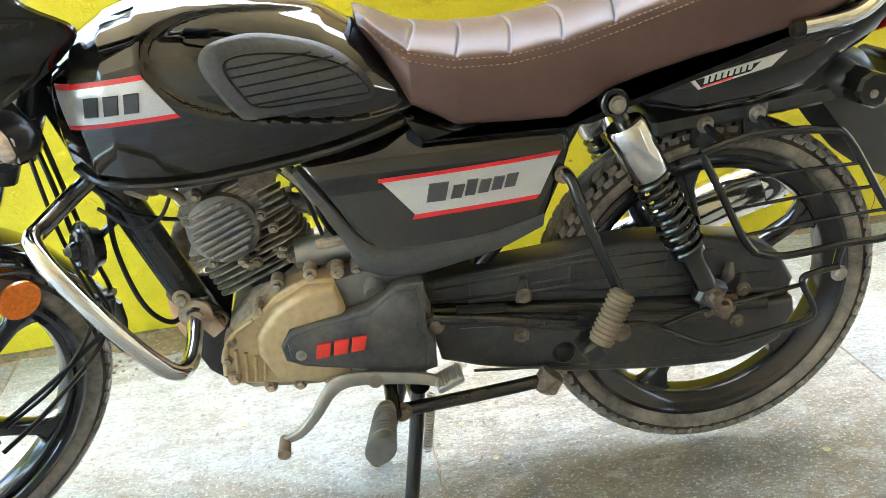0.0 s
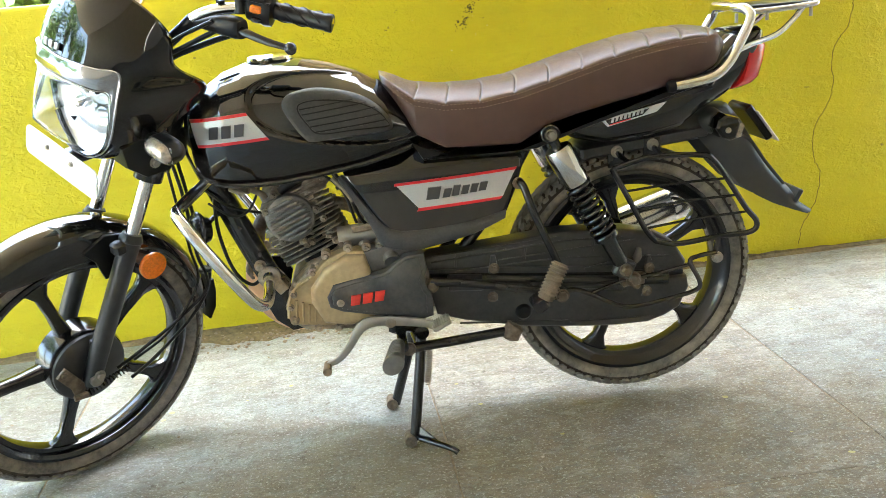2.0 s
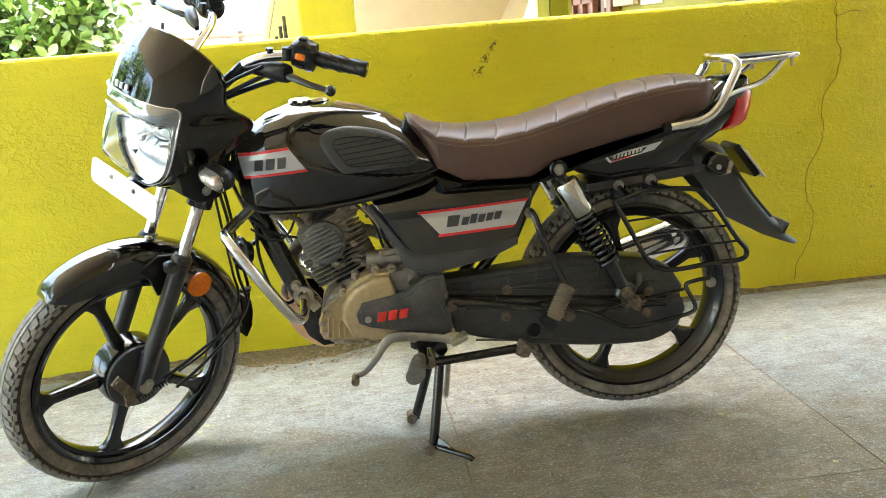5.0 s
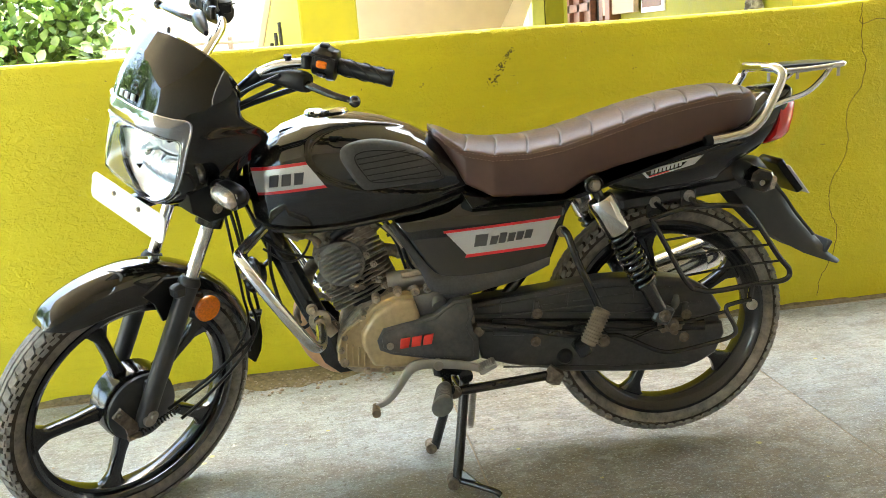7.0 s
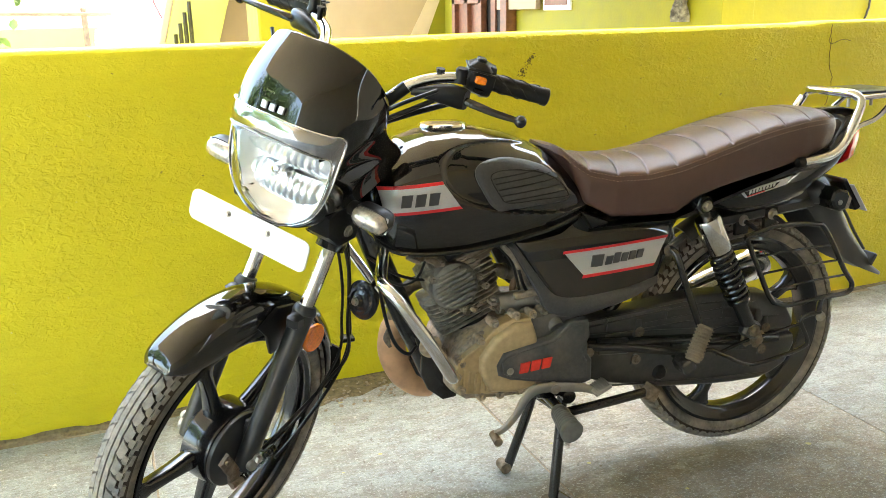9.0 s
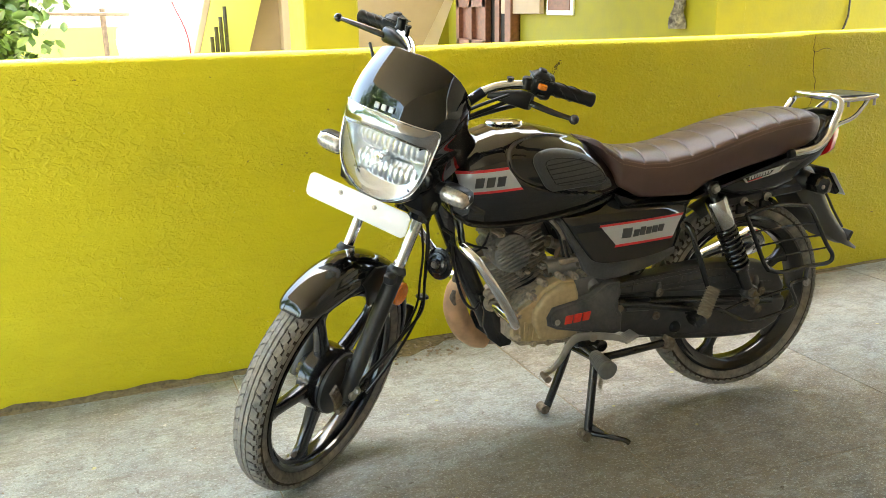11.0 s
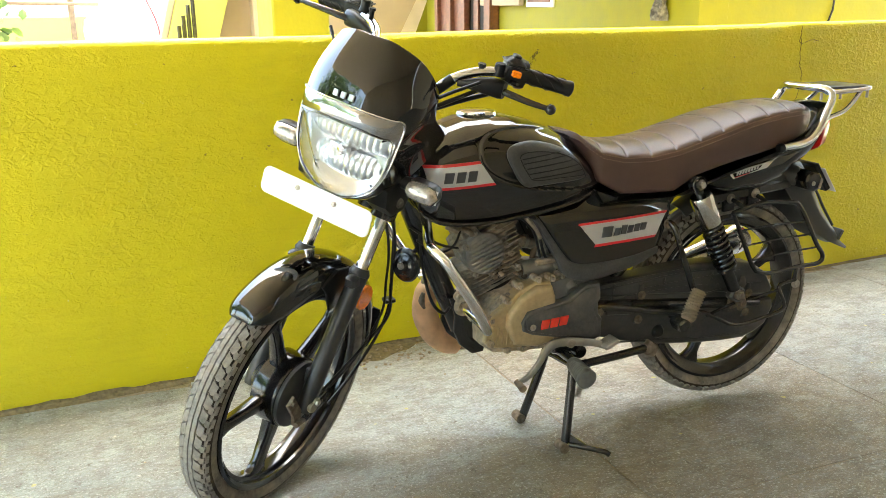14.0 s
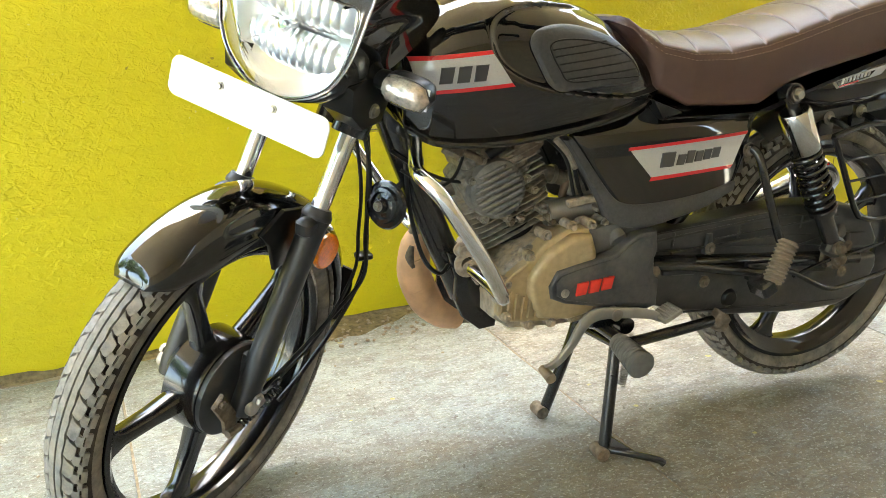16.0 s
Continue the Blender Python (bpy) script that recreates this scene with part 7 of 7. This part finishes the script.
for x, z in ((0.034, 0.512), (0.066, 0.505), (0.098, 0.512)):
    part("bridge_bolt", bolt(Geo().tube([(x, -0.085, z), (x, -0.118, z)], 0.0095, 12, per=1), (x, -0.118, z), 0.006, 0.006), ENGINE, engine, "dull bolt on its lug")
part("starter_plate", Geo().box((0.020, -0.078, 0.548), (0.085, 0.012, 0.016), Matrix.Rotation(-0.08, 4, "Y"), 0.003), CRANK, engine)
ex = Geo().tube([(-0.185, 0.02, 0.575), (-0.225, 0.04, 0.562), (-0.250, 0.075, 0.51), (-0.258, 0.095, 0.43), (-0.235, 0.10, 0.34), (-0.195, 0.108, 0.288), (-0.12, 0.118, 0.265), (0.05, 0.128, 0.265), (0.25, 0.135, 0.285)], [0.016, 0.016, 0.017, 0.018, 0.018, 0.018, 0.018, 0.018, 0.02], 16)
exhaust = part("exhaust_pipe", ex, RUSTY, bike, "rusty exhaust header")
part("heat_shield", Geo().tube([(-0.242, 0.085, 0.487), (-0.258, 0.092, 0.445), (-0.262, 0.098, 0.385), (-0.238, 0.102, 0.325), (-0.200, 0.108, 0.288), (-0.165, 0.114, 0.270)], [0.016, 0.031, 0.034, 0.035, 0.034, 0.028], 18), HEAT, exhaust, "rust-tinted heat shield")
for q in ((-0.255, 0.099, 0.360), (-0.262, 0.094, 0.425)):
    part("shield_band", Geo().tube([q, (q[0] + 0.002, q[1], q[2] - 0.004)], 0.0345, 20, per=1), HEAT, exhaust)
part("shield_slot", Geo().tube([(-0.276, 0.066, 0.452), (-0.281, 0.067, 0.430), (-0.274, 0.066, 0.408)], [0.005, 0.009, 0.004], 10), RUSTY, exhaust, "dark rusty slot")
part("silencer", Geo().tube([(0.20, 0.135, 0.282), (0.30, 0.142, 0.305), (0.42, 0.15, 0.342), (0.80, 0.16, 0.452), (0.83, 0.16, 0.460), (0.835, 0.16, 0.461)], [0.022, 0.040, 0.046, 0.046, 0.040, 0.020], 24), SATINSTEEL, exhaust, "chrome silencer")
part("silencer_cap", Geo().lathe([(0.018, 0.0), (0.040, 0.0), (0.0475, -0.006), (0.0475, -0.040), (0.046, -0.042)], (0.838, 0.16, 0.4625), (0.962, 0.02, 0.272), 28, closed=False), CHROME, exhaust, "chrome silencer end cap")

# ---- controls below the engine ----
gl = Geo()
prof = [(-0.108, -0.168, 0.266), (-0.082, -0.168, 0.277), (-0.055, -0.168, 0.305), (-0.034, -0.166, 0.336), (-0.009, -0.164, 0.353), (0.036, -0.162, 0.351), (0.110, -0.160, 0.336), (0.142, -0.160, 0.322)]
fine = spline(prof, 5)
rows = []
for i, q in enumerate(fine):
    way = (fine[min(i + 1, len(fine) - 1)] - fine[max(i - 1, 0)]).normalized()
    nrm = Vector((-way.z, 0, way.x))
    hgt = table(i / (len(fine) - 1), [0, 0.3, 0.55, 0.8, 1], [0.006, 0.0085, 0.012, 0.010, 0.008])
    rows.append([q + nrm * hgt * a + Vector((0, b * 0.005, 0)) for a, b in ((1, -0.6), (0.7, -1), (-0.7, -1), (-1, -0.6), (-1, 0.6), (-0.7, 1), (0.7, 1), (1, 0.6))])
gl.grid(rows, wrap=True, caps=True)
gear = part("gear_lever", gl, ALLOY, bike, "worn aluminium gear lever")
part("toe_peg", Geo().tube([(-0.109, -0.160, 0.264), (-0.110, -0.196, 0.260)], [0.0085, 0.010], 14, per=1), PEGRUBBER, gear, "rusty toe peg")
HEEL = Matrix.Translation((0.152, -0.165, 0.332)) @ Matrix.Rotation(-0.42, 4, "Y")
heel = Geo().box((0, 0, 0), (0.044, 0.044, 0.012), None, 0.004)
heel_ob = part("heel_pad", heel.at(HEEL), ALLOY, gear, "ribbed heel pad")
for k in range(7):
    part("rib", Geo().box((-0.0165 + 0.0055 * k, 0, 0.0065), (0.0028, 0.040, 0.003), None, 0.001).at(HEEL), ALLOY, heel_ob)
part("pivot_boss", Geo().tube([(0.04, -0.168, 0.347), (0.04, -0.09, 0.350)], 0.012, 14, per=1), STEEL, gear)
pegs = new("rider_foot_pegs")
pegs.parent = bike
part("peg_bar", Geo().tube([(0.062, -0.17, 0.285), (0.065, 0.17, 0.285)], 0.012, 12, per=1).box((0.07, 0, 0.30), (0.07, 0.16, 0.045), None, 0.008), FRAMEBLACK, pegs)
for s in (-1, 1):
    a, b = Vector((0.050, 0.155 * s, 0.290)), Vector((0.034, 0.262 * s, 0.288))
    stops = [(0.0, 0.015), (0.06, 0.018)]
    for k in range(8):
        stops += [(0.12 + 0.085 * k, 0.0180 + 0.0007 * k), (0.135 + 0.085 * k, 0.0200 + 0.0007 * k), (0.17 + 0.085 * k, 0.0200 + 0.0007 * k), (0.185 + 0.085 * k, 0.0180 + 0.0007 * k)]
    stops += [(0.85, 0.0240), (0.88, 0.0262), (0.97, 0.0268), (0.995, 0.0258), (1.0, 0.0235)]
    rub = Geo().tube([a.lerp(b, t) for t, r in stops], [r for t, r in stops], 18, per=1, flat=0.8)
    part("peg", rub, GREYRUBBER, pegs, "worn grey rubber foot peg")
part("prop_bar", Geo().tube([(0.075, -0.128, 0.262), (0.20, -0.125, 0.268), (0.312, -0.118, 0.272)], 0.0115, 12), FRAMEBLACK, pegs, "black horizontal stand bar")
g = Geo().tube([(0.306, -0.118, 0.262), (0.325, -0.118, 0.285)], 0.018, 14, per=1)
g.box((0.318, -0.118, 0.268), (0.04, 0.03, 0.04), Matrix.Rotation(0.5, 4, "Y"), 0.008)
part("bar_end", g, RUSTY, pegs, "muddy bar end")
g = Geo()
bolt(g, (0.075, -0.142, 0.268), 0.012, 0.009)
part("bar_bolt", g, RUSTY, pegs)
stand = new("centre_stand")
stand.parent = bike
part("leg", Geo().tube([(0.112, -0.062, 0.285), (0.100, -0.075, 0.20), (0.068, -0.106, 0.016)], 0.0125, 14), FRAMEBLACK, stand, "black tubular stand leg")
part("leg", Geo().tube([(0.105, 0.062, 0.285), (0.085, 0.072, 0.18), (0.034, 0.088, 0.016)], 0.0125, 14), FRAMEBLACK, stand, "black tubular stand leg")
part("cross_tube", Geo().tube([(0.110, -0.10, 0.285), (0.110, 0.09, 0.285)], 0.017, 14, per=1), FRAMEBLACK, stand)
part("cross_brace", Geo().tube([(0.104, -0.078, 0.235), (0.094, 0.068, 0.225)], 0.009, 10, per=1), FRAMEBLACK, stand)
for x, y in ((0.062, -0.108), (0.028, 0.090)):
    part("foot", Geo().tube([(x - 0.004, y - 0.016, 0.018), (x - 0.004, y + 0.020, 0.018)], 0.0145, 14, per=1), RUSTY, stand, "rusty curved foot")
part("spur", Geo().tube([(0.070, -0.108, 0.022), (0.105, -0.140, 0.022), (0.150, -0.172, 0.016), (0.163, -0.180, 0.008)], 0.0075, 10), FRAMEBLACK, stand, "tread-down spur")
sp = Geo().add([(0.078, -0.104, 0.050), (0.070, -0.112, 0.018), (0.125, -0.150, 0.020), (0.080, -0.100, 0.050), (0.073, -0.108, 0.018), (0.127, -0.146, 0.020)], [(0, 1, 2), (5, 4, 3), (0, 3, 4, 1), (1, 4, 5, 2), (2, 5, 3, 0)])
part("gusset", sp, FRAMEBLACK, stand)
part("spring", Geo().helix((0.128, -0.095, 0.262), (0.112, -0.090, 0.150), 0.0065, 0.0018, 20), STEEL, stand, "stand return spring")
